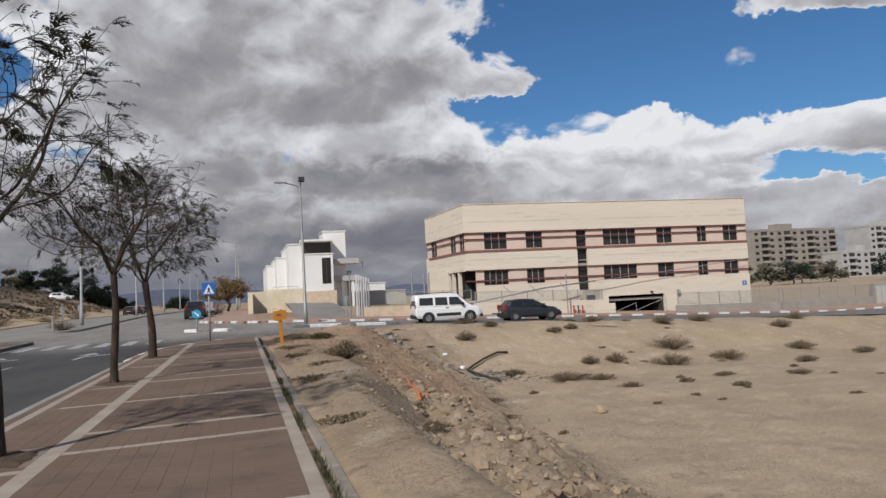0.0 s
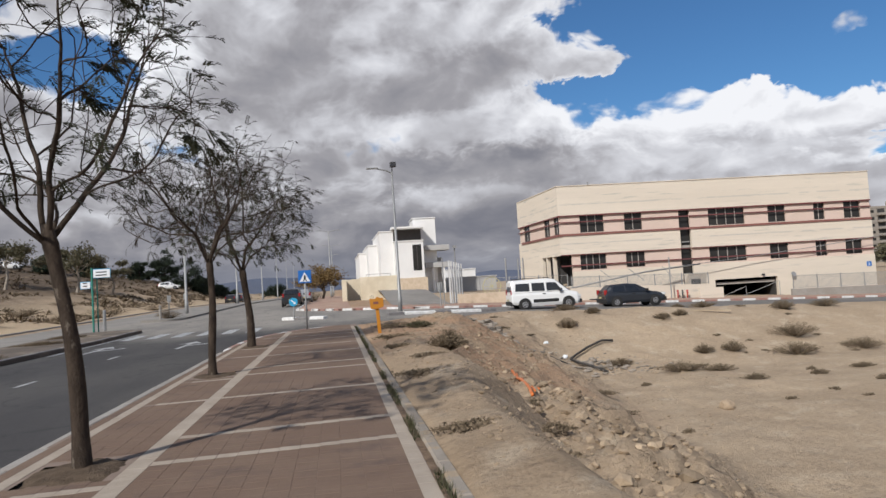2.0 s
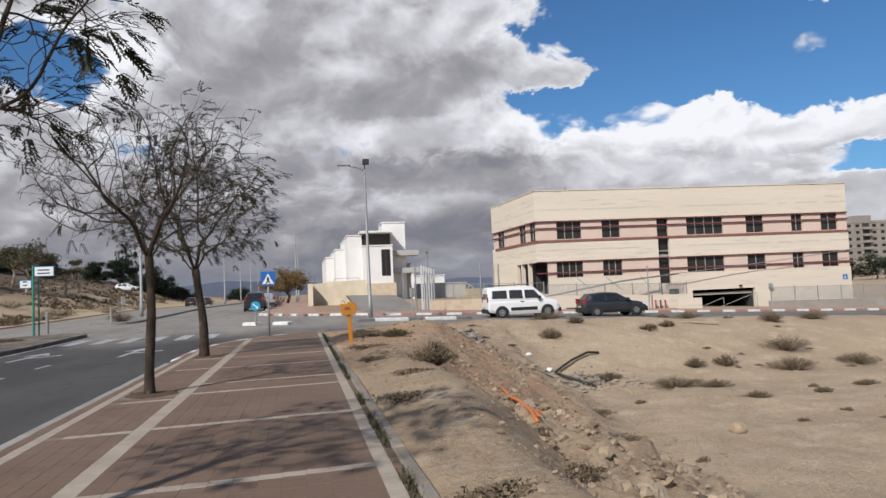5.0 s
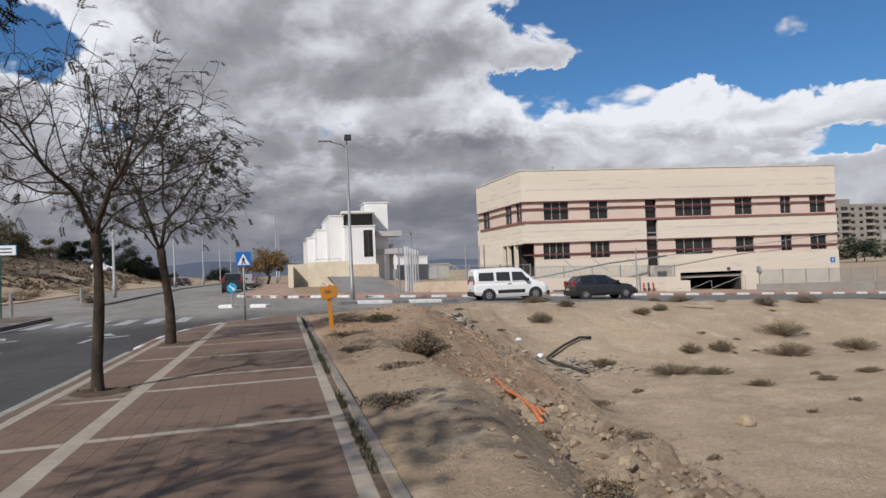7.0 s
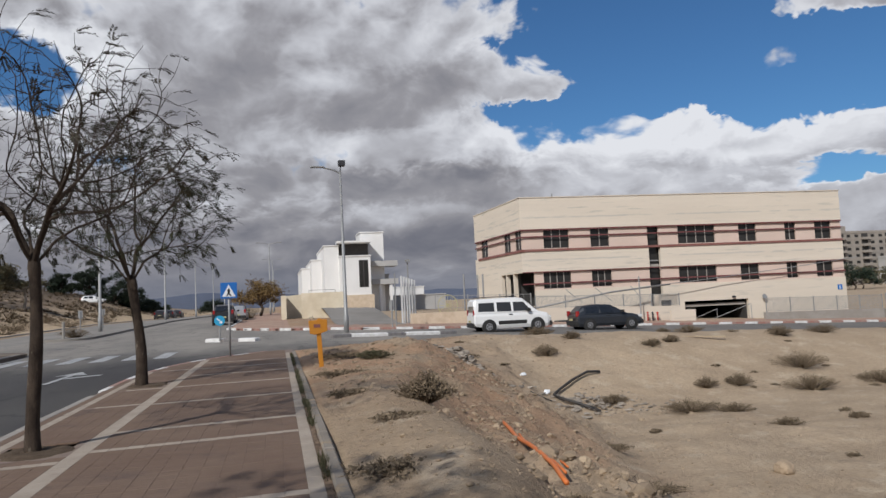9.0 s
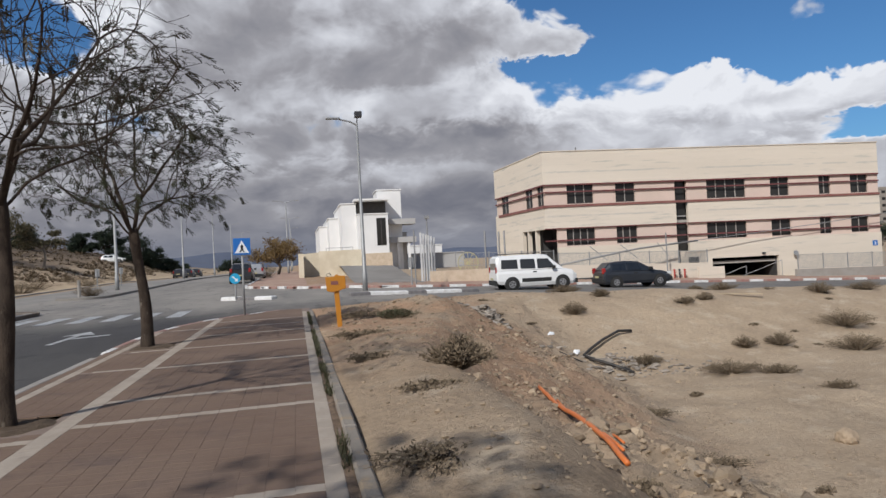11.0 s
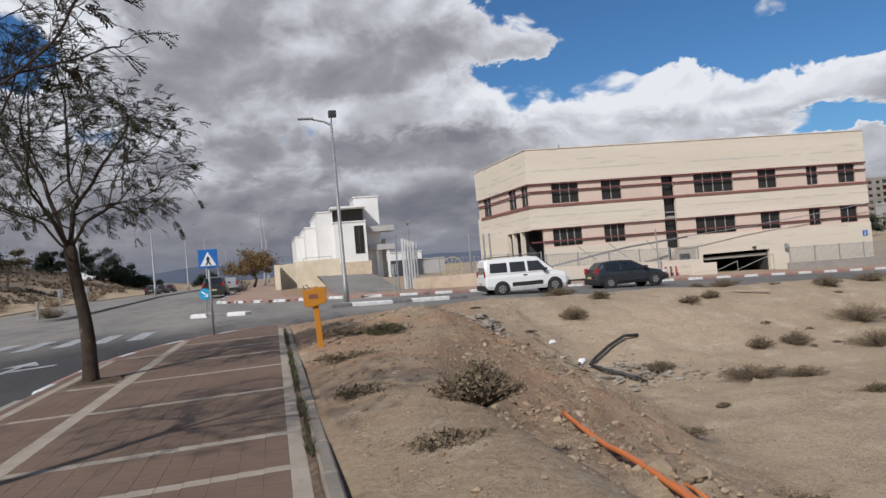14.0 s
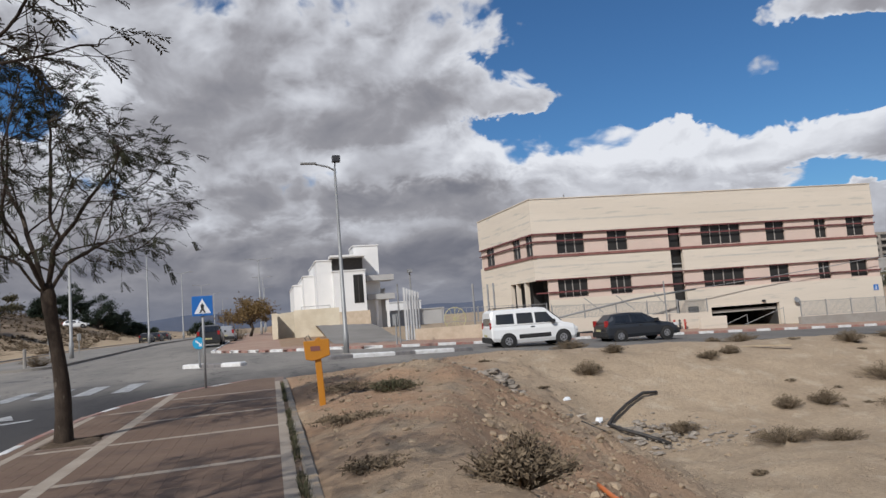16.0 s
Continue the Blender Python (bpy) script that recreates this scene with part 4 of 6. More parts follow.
def main_building():
    top = thing("office_building", "two-storey cream plaster building with dark red window bands", "building",
                Matrix.Translation((18.1, 43.8, 0)) @ Matrix.Rotation(math.atan2(-2.2, 27.4), 4, "Z"))
    L, D, Z0 = 27.5, 11.0, -2.2
    core = Mesh()
    # floors and inner back wall close the inside; near-black colour stands in for its shade
    core.prism([(0.5, 2.4), (L - 0.3, 2.4), (L - 0.3, D - 0.3), (-0.8, D - 0.3)], 0.6, 8.4)
    part("inner_wall", core, "inside_shade", top)
    part("inner_wall", Mesh().prism([(0.5, 2.4), (13.0, 2.4), (13.0, D - 0.3), (-0.8, D - 0.3)], Z0, 0.598), "inside_shade", top)
    part("inner_wall", Mesh().box(18.7, L - 0.3, 2.4, D - 0.3, Z0, 0.598), "inside_shade", top)
    part("roof", Mesh().prism([(0.1, 0.1), (L - 0.1, 0.1), (L - 0.1, D - 0.1), (-1.2, D - 0.1)], 8.25, 8.45), "concrete", top)
    for z in (3.35, 0.02):
        part("floor_slab", Mesh().box(0.4, L - 0.3, 0.32, 2.5, z + 0.05, z + 0.25), "concrete", top)
    T = 0.3

    def walls(mat, m, *boxes):
        for b in boxes:
            part("wall", Mesh().box(*b, m), mat, top)

    sx0, sx1, gx0, gx1 = 10.37, 11.32, 13.1, 18.6
    # parapet, belt and base of the front, each cut at the stair slot
    walls("plaster", None, (0, L, 0, T, 6.66, 9.1), (0, sx0, 0, T, 3.32, 5.05), (sx1, L, 0, T, 3.32, 5.05), (0, 0.95, 0, T, Z0, 0.75), (0.95, sx0, 0, T, Z0, 1.93), (sx1, gx0, 0, T, Z0, 1.93),
          (gx1, L, 0, T, Z0, 1.93), (gx0, gx1, 0, T, 0.52, 1.93), (L - T, L, T, D, Z0, 9.1), (-1.2, L, D - T, D, Z0, 9.1))
    ua = math.atan2(D, -1.35)
    left = Matrix.Rotation(ua, 4, "Z") @ Matrix.Scale(-1, 4, (0, 1, 0))
    S = math.hypot(D, 1.35)
    walls("plaster", left, (0.0, S, 0, T, 6.66, 9.1), (0, S, 0, T, 3.32, 5.05), (4.6, S, 0, T, Z0, 3.32), (0, 4.6, 0, T, Z0, 0.75))
    # back of the open porch, its shade put into the colour
    part("wall", Mesh().box(0.1, S - 0.2, 1.6, 1.7, 0.6, 3.4, left), "inside_shade", top)
    for s in (1.9, 3.5):
        part("porch_column", Mesh().box(s, s + 0.16, 0.02, 0.35, 0.75, 3.32, left), "plaster", top)
    bands = [(5.05, 6.66, [(1.83, 3.88, 3), (5.64, 7.17, 2), (12.97, 16.17, 4), (18.25, 19.82, 2), (22.38, 23.36, 2), (25.1, 26.6, 2)]),
             (1.93, 3.32, [(1.67, 3.88, 4), (5.58, 7.21, 3), (12.85, 16.11, 4), (18.2, 19.83, 2), (22.3, 23.3, 2), (25.0, 26.5, 2)])]
    for z0, z1, wins in bands:
        x = 0.15 if z0 > 3 else 0.95
        for a, b, n in wins + [(L, L, 0)]:
            for p, q in ([(x, sx0), (sx1, a)] if x < sx0 < a else [(x, a)]):
                if q - p > 0.05:
                    part("wall", Mesh().box(p, q, 0.10, T, z0, z1), "plaster_pink", top)
            if n:
                window_unit(top, Matrix.Translation((a, 0.22, z0 + 0.1)), b - a, z1 - z0 - 0.12, n)
                part("window_sill", Mesh().box(a - 0.05, b + 0.05, 0.02, 0.2, z0 + 0.002, z0 + 0.1), "plaster_pink", top)
            x = b
    # left side, upper floor
    x = 0.15
    for a, b, n in [(0.25, 1.43, 2), (2.45, 3.85, 2), (7.88, 9.6, 2), (S - 0.3, S - 0.3, 0)]:
        if a - x > 0.05:
            part("wall", Mesh().box(x, a, 0.10, T, 5.05, 6.66, left), "plaster_pink", top)
        if n:
            window_unit(top, left @ Matrix.Translation((a, 0.16, 5.15)), b - a, 1.49, n)
        x = b
    # dark red rails across the bands
    for z, r in ((6.60, 0.05), (6.06, 0.045)):
        part("rail", Mesh().box(-0.06, L, -0.05, 0.03, z - r, z + r), "red_metal", top)
        part("rail", Mesh().box(-0.06, S - 0.1, -0.05, 0.03, z - r, z + r, left), "red_metal", top)
    part("band", Mesh().box(-0.1, L, -0.07, 0.2, 4.93, 5.10), "stone_red", top, "dark red sill band")
    part("band", Mesh().box(-0.1, S - 1.0, -0.07, 0.2, 4.90, 5.10, left), "stone_red", top, "dark red sill band")
    part("rail", Mesh().box(0.0, L, -0.05, 0.03, 3.30, 3.37), "red_metal", top)
    part("rail", Mesh().box(0.0, L, -0.05, 0.03, 2.38, 2.48), "red_metal", top)
    # stair slot with dark glass and landings
    part("slot_glass", Mesh().box(sx0, sx1, 0.42, 0.46, 0.1, 6.6), "glass", top, "tall dark stair window")
    for z in (0.9, 1.95, 3.3, 3.85, 5.05):
        part("mullion", Mesh().box(sx0, sx1, 0.30, 0.42, z, z + 0.09), "dark_metal" if z != 3.85 else "galvanised", top)
    part("parapet_cap", Mesh().box(-0.06, L + 0.05, -0.05, T + 0.04, 9.1, 9.16), "plaster", top)
    part("parapet_cap", Mesh().box(-0.06, S, -0.05, T + 0.04, 9.1, 9.16, left), "plaster", top)
    # garage: walls coloured near black for the shade inside, with a ramp
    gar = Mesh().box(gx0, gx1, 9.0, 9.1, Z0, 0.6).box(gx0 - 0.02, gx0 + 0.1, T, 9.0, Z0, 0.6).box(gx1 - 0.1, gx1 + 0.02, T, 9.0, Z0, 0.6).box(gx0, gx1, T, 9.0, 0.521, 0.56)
    part("garage_wall", gar, "inside_shade", top)
    part("roof_pipe", Mesh().tube([(3.0, 1.0, 8.4), (3.0, 1.0, 9.55)], 0.05), "galvanised", top)
    part("roof_vent", Mesh().box(9.0, 9.6, 1.2, 1.8, 8.4, 9.3), "grey_metal", top)
    plate = part("wheelchair_plate", Mesh().box(26.68, 27.1, -0.03, 0.0, 0.88, 1.30), "sign_blue", top, "small blue wheelchair access plate")
    glyph = Mesh().box(26.84, 26.90, -0.036, -0.03, 1.0, 1.22).box(26.84, 26.98, -0.036, -0.03, 1.05, 1.09).box(26.78, 26.95, -0.036, -0.03, 0.94, 0.98)
    part("glyph", glyph, "sign_white", plate)
    for x in (11.9, 17.2):
        part("wall_lamp", Mesh().box(x, x + 0.22, -0.16, 0.0, 0.66, 0.8), "dark_metal", top)
    part("disc_aerial", Mesh().tube([(19.9, -0.05, 0.55), (19.9, -0.25, 0.62)], [0.05, 0.22], 10), "grey_metal", top)
    return top


main_building()


# ---- walls, fences and rails before it ----
def low_wall(name, x0, x1, y, z0, z1a, z1b, mat, label, t=0.25):
    mb = Mesh()
    n = max(2, int((x1 - x0) / 1.5))
    for i in range(n):
        a, b = x0 + (x1 - x0) * i / n, x0 + (x1 - x0) * (i + 1) / n
        za, zb = z1a + (z1b - z1a) * i / n, z1a + (z1b - z1a) * (i + 1) / n
        mb.add([(a, y, z0), (b, y, z0), (b, y + t, z0), (a, y + t, z0), (a, y, za), (b, y, zb), (b, y + t, zb), (a, y + t, za)],
               [(0, 1, 5, 4), (2, 3, 7, 6), (4, 5, 6, 7)] + ([(3, 0, 4, 7)] if i == 0 else []) + ([(1, 2, 6, 5)] if i == n - 1 else []))
    return solid(name, mb, mat, label, "wall", kind="structure")


low_wall("wall_low_sand", 8.6, 17.5, 40.4, -1.0, 0.72, 0.70, "stone_low", "low sandy concrete wall before the building")
low_wall("wall_low_block", 17.6, 29.3, 40.3, -1.6, 0.62, 0.30, "plaster", "low cream wall with a fence on it")
low_wall("wall_low_gate", 27.6, 29.6, 39.0, -1.8, 0.05, 0.0, "plaster", "short cream wall end by the ramp")
low_wall("wall_low_right", 36.0, 47.0, 39.6, -2.2, -0.55, -0.75, "concrete", "low pale concrete wall by the ramp")
low_wall("wall_low_far", 47.2, 75.0, 39.6, -2.4, -0.8, -0.95, "concrete", "low pale concrete wall under a fence")


def fence(x0, x1, y, z0, z1, h, label, gap=0.13, mat="galvanised", bar=0.02, posts=2.2):
    top = thing("fence", label, "fence")
    n = max(1, round((x1 - x0) / posts))
    def zb(x):
        return z0 + (z1 - z0) * (x - x0) / (x1 - x0)
    for i in range(n + 1):
        x = x0 + (x1 - x0) * i / n
        part("post", Mesh().box(x - 0.03, x + 0.03, y - 0.03, y + 0.03, zb(x), zb(x) + h), mat, top)
    for dz in (0.08, h - 0.08):
        part("rail", Mesh().tube([(x0, y, zb(x0) + dz), (x1, y, zb(x1) + dz)], 0.022, 4), mat, top)
    me = mesh_data("bar", Mesh().box(-bar / 2, bar / 2, -0.01, 0.01, 0.08, h - 0.08), M[mat])
    for i in range(int((x1 - x0) / gap)):
        x = x0 + gap * (i + 0.5)
        ob = new("bar", me)
        ob.parent, ob.location = top, (x, y, zb(x))
    return top


fence(17.7, 29.2, 40.42, 0.62, 0.30, 0.95, "grey metal fence on a low cream wall", gap=0.10)
fence(36.2, 47.0, 39.72, -0.55, -0.75, 1.15, "grey metal fence on a pale wall", gap=0.10)
fence(47.4, 58.0, 39.72, -0.8, -0.9, 1.25, "grey metal fence along the street", gap=0.16)
fence(59.6, 75.0, 39.72, -0.9, -0.95, 1.25, "pale concrete slat fence along the street", gap=0.22, mat="concrete", bar=0.10)
fence(10.4, 17.4, 40.52, 0.92, 0.75, 1.0, "thin wire fence on a sandy wall", gap=0.35, bar=0.012)

# the shelter-like gate in the fence further down the street
g = thing("metal_cabinet", "pale grey double metal cabinet in the fence", "cabinet", (58.8, 39.5, -1.9))
part("body", Mesh().box(-0.75, 0.75, 0, 0.7, 0, 2.3), "concrete", g)
for x in (-0.62, 0.06):
    part("door", Mesh().box(x, x + 0.56, -0.04, 0.0, 0.1, 2.05), "grey_wall", g)


def handrail(x0, y0, z0, x1, y1, z1, label):
    top = thing("handrail", label, "handrail")
    mb = Mesh().tube([(x0, y0, z0 + 0.95), (x1, y1, z1 + 0.95)], 0.024, 6)
    part("rail", mb, "galvanised", top)
    n = max(2, int(math.hypot(x1 - x0, y1 - y0) / 1.6) + 1)
    for i in range(n):
        f = i / (n - 1)
        x, y, z = x0 + (x1 - x0) * f, y0 + (y1 - y0) * f, z0 + (z1 - z0) * f
        part("post", Mesh().tube([(x, y, z - 0.4), (x, y, z + 0.95)], 0.022, 6), "galvanised", top)
    return top


handrail(31.4, 42.4, -1.9, 33.2, 41.6, -1.1, "steel handrail beside the garage ramp")
handrail(33.4, 42.4, -1.9, 36.0, 41.2, -0.8, "steel handrail beside the garage ramp")

# a long slanted grey tube along the fence, then thin tubes added as shadow streaks
pole = Mesh().tube([(17.4, 41.2, 0.55), (24.5, 41.9, 1.55), (29.5, 42.0, 1.95)], 0.07, 6)
solid("leaning_pole", pole, "grey_metal", "long grey tube slanting along the building front", "pole", smooth=True)
# thin tube added to draw a slanting shadow line on the front
solid("slack_cable", Mesh().tube([(29.5, 42.0, 1.98), (34.0, 41.9, 2.30), (40.0, 41.5, 2.84), (46.2, 41.0, 3.50)], 0.03, 5), "grey_metal", "thin grey tube in place of a slanting shadow line on the building front", "cable")
# short bars added to draw slanted shadows as solid shapes
for x, z, l in ((20.6, 1.9, 1.1), (23.0, 1.9, 1.1), (25.9, 1.95, 0.7)):
    solid("prop_bar", Mesh().tube([(x, 41.6, z), (x + l, 41.2, z - 1.05)], 0.03, 5), "galvanised", "thin slanted bar in place of a shadow streak on the wall", "bar", group="slanted props")
for x0, z0, x1, z1, x2, z2 in ((13.7, 1.6, 14.5, 0.45, 17.2, 0.95),):
    solid("bent_fence_rail", Mesh().tube([(x0, 40.2, z0), (x1, 40.1, z0 - 1.15), (x2, 40.1, z2)], 0.07, 5), "plank", "bent fallen fence rail on a low wall", "rail")
for x, z in ((12.6, 3.3), (13.6, 3.2), (14.0, 3.25)):
    solid("fence_post", Mesh().tube([(x, 40.9, 0.2), (x, 40.9, z)], 0.06, 6), "galvanised", "tall bare galvanised fence post", "post", group="tall fence posts")
# opened leaves of a tall pale gate
for i in range(6):
    x = 8.15 + 0.28 * i
    solid("gate_post", Mesh().box(x - 0.06, x + 0.06, 41.0 + 0.5 * i, 41.12 + 0.5 * i, 0.0, 3.35 - 0.05 * i), "pale_steel", "tall pale galvanised gate post", "post", group="gate posts")
wheel = thing("cable_drum", "yellowish round metal lattice drum behind a wall", "drum", (12.0, 43.5, 0.4))
part("ring", Mesh().tube([(0.75 * math.cos(a), 0, 0.75 + 0.75 * math.sin(a)) for a in (2 * math.pi * i / 20 for i in range(21))], 0.035, 5), "yellow_metal", wheel)
for i in range(6):
    a = math.pi * i / 6
    part("spoke", Mesh().tube([(0.75 * math.cos(a), 0, 0.75 + 0.75 * math.sin(a)), (-0.75 * math.cos(a), 0, 0.75 - 0.75 * math.sin(a))], 0.02, 4), "yellow_metal", wheel)
# ramp of loose gravel at the gateway, and stubs by the stairs
ramp = sheet(spaced((3.6, 8.2, 0.25)), spaced((39.5, 58, 0.6)), lambda x, y: level(x, y) + 0.02 + 0.9 * step(41, 57, y) + 0.05 * noise.noise((x * 2, y * 2, 0)))
solid("drive", ramp, "asphalt_old_glare", "grey sloping drive up to the gate", "drive", kind="structure", smooth=True)
for i, (x, col) in enumerate(((26.6, "dark_metal"), (27.0, "red_paint"), (26.2, "red_paint"))):
    h = thing("hydrant", ("red" if col == "red_paint" else "dark") + " standpipe hydrant before the building", "hydrant", (x, 39.9, level(x, 39.9) - 0.05), group="standpipes")
    part("pipe", Mesh().tube([(0, 0, 0), (0, 0, 0.62)], 0.06, 8), col, h, smooth=True)
    part("cap", Mesh().tube([(0, 0, 0.62), (0, 0, 0.72)], [0.10, 0.05], 8), col, h)
    part("outlet", Mesh().tube([(0, -0.05, 0.48), (0, -0.18, 0.48)], 0.04, 8), col, h)
thin = solid("utility_pole", Mesh().tube([(25.5, 39.6, -0.9), (25.5, 39.6, 2.6)], 0.05, 6), "galvanised", "thin grey metal pole by the kerb", "pole")
pc = thing("plinth_cabinet", "cream meter cabinet with a dark grille", "cabinet", (28.3, 40.5, -1.0))
part("body", Mesh().box(-0.75, 0.75, 0, 0.7, 0, 2.2), "plaster", pc)
part("grille", Mesh().box(-0.55, 0.25, -0.03, 0, 1.15, 1.75), "dark_metal", pc)
for x in (19.0, 21.6, 23.6):
    solid("wall_bench", Mesh().box(x, x + 1.3, 40.1, 40.3, -0.42, -0.30), "dark_metal", "narrow dark ledge low on a cream wall", "ledge", group="wall ledges")

# ---- the walled corner across the junction ----
low_wall("wall_cream_corner", 1.9, 5.7, 57.8, -0.2, 2.75, 2.75, "cream_wall", "cream plastered enclosure wall by the gate", t=0.3)
low_wall("wall_cream_end", 0.1, 0.55, 57.6, -0.2, 2.6, 2.6, "cream_wall", "cream plastered wall pier", t=3.0)
low_wall("wall_cream_back", 0.5, 2.0, 60.8, -0.2, 2.6, 2.7, "cream_wall", "cream plastered recessed wall", t=0.3)
handrail(2.6, 58.4, 2.05, 5.0, 58.4, 2.05, "thin dark rail over a cream wall")


# ---- houses further off ----
def block_house(name, label, at, boxes, mats, windows=(), roofs=()):
    top = thing(name, label, "building", at)
    for (x0, x1, y0, y1, z0, z1), mat in zip(boxes, mats):
        part("wall", Mesh().box(x0, x1, y0, y1, z0, z1), mat, top)
        part("roof", Mesh().box(x0 - 0.12, x1 + 0.12, y0 - 0.12, y1 + 0.12, z1, z1 + 0.18), mat, top)
    for x0, x1, y, z0, z1 in windows:
        w = part("window", Mesh().box(x0, x1, y - 0.03, y + 0.05, z0, z1), "dark_frame", top)
        n = 2 if x1 - x0 > 0.8 else 1
        for i in range(n):
            a, b = x0 + (x1 - x0) * i / n + 0.05, x0 + (x1 - x0) * (i + 1) / n - 0.05
            part("pane", Mesh().box(a, b, y - 0.05, y - 0.03, z0 + 0.06, z1 - 0.06), "glass", w)
    return top


wb = block_house("white_building", "white cubic three-storey building, partly in cloud shade", (0, 105, 0),
                 [(9.7, 14.6, 0.0, 14, 0, 9.2), (7.3, 9.7, 2.0, 22, 0, 11.1), (9.7, 14.6, 2.6, 14, 9.2, 11.5), (13.4, 17.3, 3.2, 9, 0, 13.3), (5.6, 7.6, 9, 30, 0, 9.3), (4.2, 6.0, 16, 40, 0, 8.3), (14.8, 18.2, 4.5, 12, 0, 6.2)],
                 ["white_wall", "white_wall", "dark_frame", "white_wall", "white_wall", "white_wall", "grey_wall"],
                 [(12.7, 14.2, 0.0, 4.2, 8.6), (15.6, 17.2, 4.5, 0.6, 3.6)])
part("canopy", Mesh().box(9.3, 14.8, -0.2, 3, 11.45, 11.75), "white_wall", wb)
part("plinth", Mesh().box(9.5, 15.0, -0.3, 0.0, 0, 3.0), "stone_low", wb)
for z in (4.6, 7.6):
    part("balcony", Mesh().box(15.0, 19.4, 2.0, 6.0, z, z + 0.9), "grey_wall", wb)
for x in (16.2, 18.0):
    part("column", Mesh().box(x, x + 0.4, 2.2, 2.6, 0, 5.5), "white_wall", wb)
block_house("white_shed", "long low white building in the valley", (0, 130, 0), [(20.0, 28.5, 0, 10, 0, 4.4), (19, 30, -12, -11.6, 0, 2.6)], ["white_wall", "grey_wall"])
block_house("low_grey_house", "low pale grey house far behind a fence", (0, 150, 0), [(23.5, 28, 0, 9, 0, 4.7)], ["grey_wall"])


def flats(name, label, at, width, depth, floors, bays, mat):
    top = thing(name, label, "building", at)
    h = floors * 3.1
    part("wall", Mesh().box(0, width, 0.6, depth, 0, h), mat, top)
    part("parapet", Mesh().box(-0.2, width + 0.2, 0.4, depth, h, h + 1.0), mat, top)
    part("roof_house", Mesh().box(width * 0.34, width * 0.52, 3, 9, h + 1.0, h + 3.6), mat, top)
    for f in range(floors):
        z = f * 3.1
        for b in range(bays):
            x0, x1 = width * b / bays, width * (b + 1) / bays
            w = x1 - x0
            if b % 3 == 1:
                # flat dark sheet painted as the shade of a loggia
                part("loggia", Mesh().box(x0 + 0.1 * w, x1 - 0.1 * w, 0.5, 0.62, z + 1.0, z + 2.9), "inside_shade", top)
                part("balcony", Mesh().box(x0 + 0.02 * w, x1 - 0.02 * w, -0.9, 0.6, z + 0.0, z + 1.05), mat, top)
            else:
                win = part("window", Mesh().box(x0 + 0.28 * w, x1 - 0.28 * w, 0.5, 0.62, z + 1.1, z + 2.4), "dark_frame", top)
                part("pane", Mesh().box(x0 + 0.32 * w, x1 - 0.32 * w, 0.47, 0.5, z + 1.2, z + 2.3), "glass", win)
        part("floor_band", Mesh().box(-0.1, width + 0.1, 0.45, 0.6, z + 2.9, z + 3.1), mat, top)
    return top


flats("apartment_block", "seven-storey beige apartment block with deep balconies, shade in its wall colour", (236, 262, -1.0), 50, 16, 8, 11, "tower_wall_shaded")
flats("white_tower", "pale grey apartment tower with small windows", (308, 262, 0.0), 40, 16, 8, 10, "grey_wall")
for i, (x, w, h) in enumerate(((292, 9, 17), (303, 8, 19), (314, 12, 16))):
    hh = thing("hill_house", "hillside house with a red tiled roof", "house", (x, 300, 0), group="hillside houses")
    part("wall", Mesh().box(0, w, 0, 9, 0, h), "tower_wall_shaded", hh)
    part("roof", Mesh().add([(-0.5, -0.5, h), (w + 0.5, -0.5, h), (w + 0.5, 9.5, h), (-0.5, 9.5, h), (1.5, 4.5, h + 2.6), (w - 1.5, 4.5, h + 2.6)],
                            [(0, 1, 5, 4), (1, 2, 5), (2, 3, 4, 5), (3, 0, 4)]), "tile_roof", hh)
flats("parking_frame", "grey unfinished concrete frame building", (276, 250, -1.0), 34, 12, 4, 8, "grey_wall")

# ---- street trees ----
def frond(mb, at, d, rng, n=8, length=0.26, leaf=0.078):
    """A feather of small paired leaflets, combed to one side by the wind."""
    d = (d + Vector((rng.uniform(-0.4, 1.2), rng.uniform(-0.7, 0.7), rng.uniform(-0.6, 0.25)))).normalized()
    side = d.cross(Vector((0, 0, 1)))
    side = side.normalized() if side.length > 0.1 else Vector((1, 0, 0))
    p = Vector(at)
    for i in range(n):
        d = (d + Vector((0.05, 0, -0.09))).normalized()
        p = p + d * length / n
        for s in (-1, 1):
            out = (side * s + d * 0.7 + Vector((0.15, 0, rng.uniform(-0.5, 0.15)))).normalized()
            w = d * leaf * 0.25
            tip = p + out * leaf * rng.uniform(0.7, 1.2)
            mid = p + out * leaf * 0.5
            mb.add([p, mid + w, tip, mid - w], [(0, 1, 2, 3)])


def spread_at(profile, f):
    for (f0, r0), (f1, r1) in zip(profile, profile[1:]):
        if f <= f1:
            return r0 + (r1 - r0) * (f - f0) / (f1 - f0)
    return profile[-1][1]


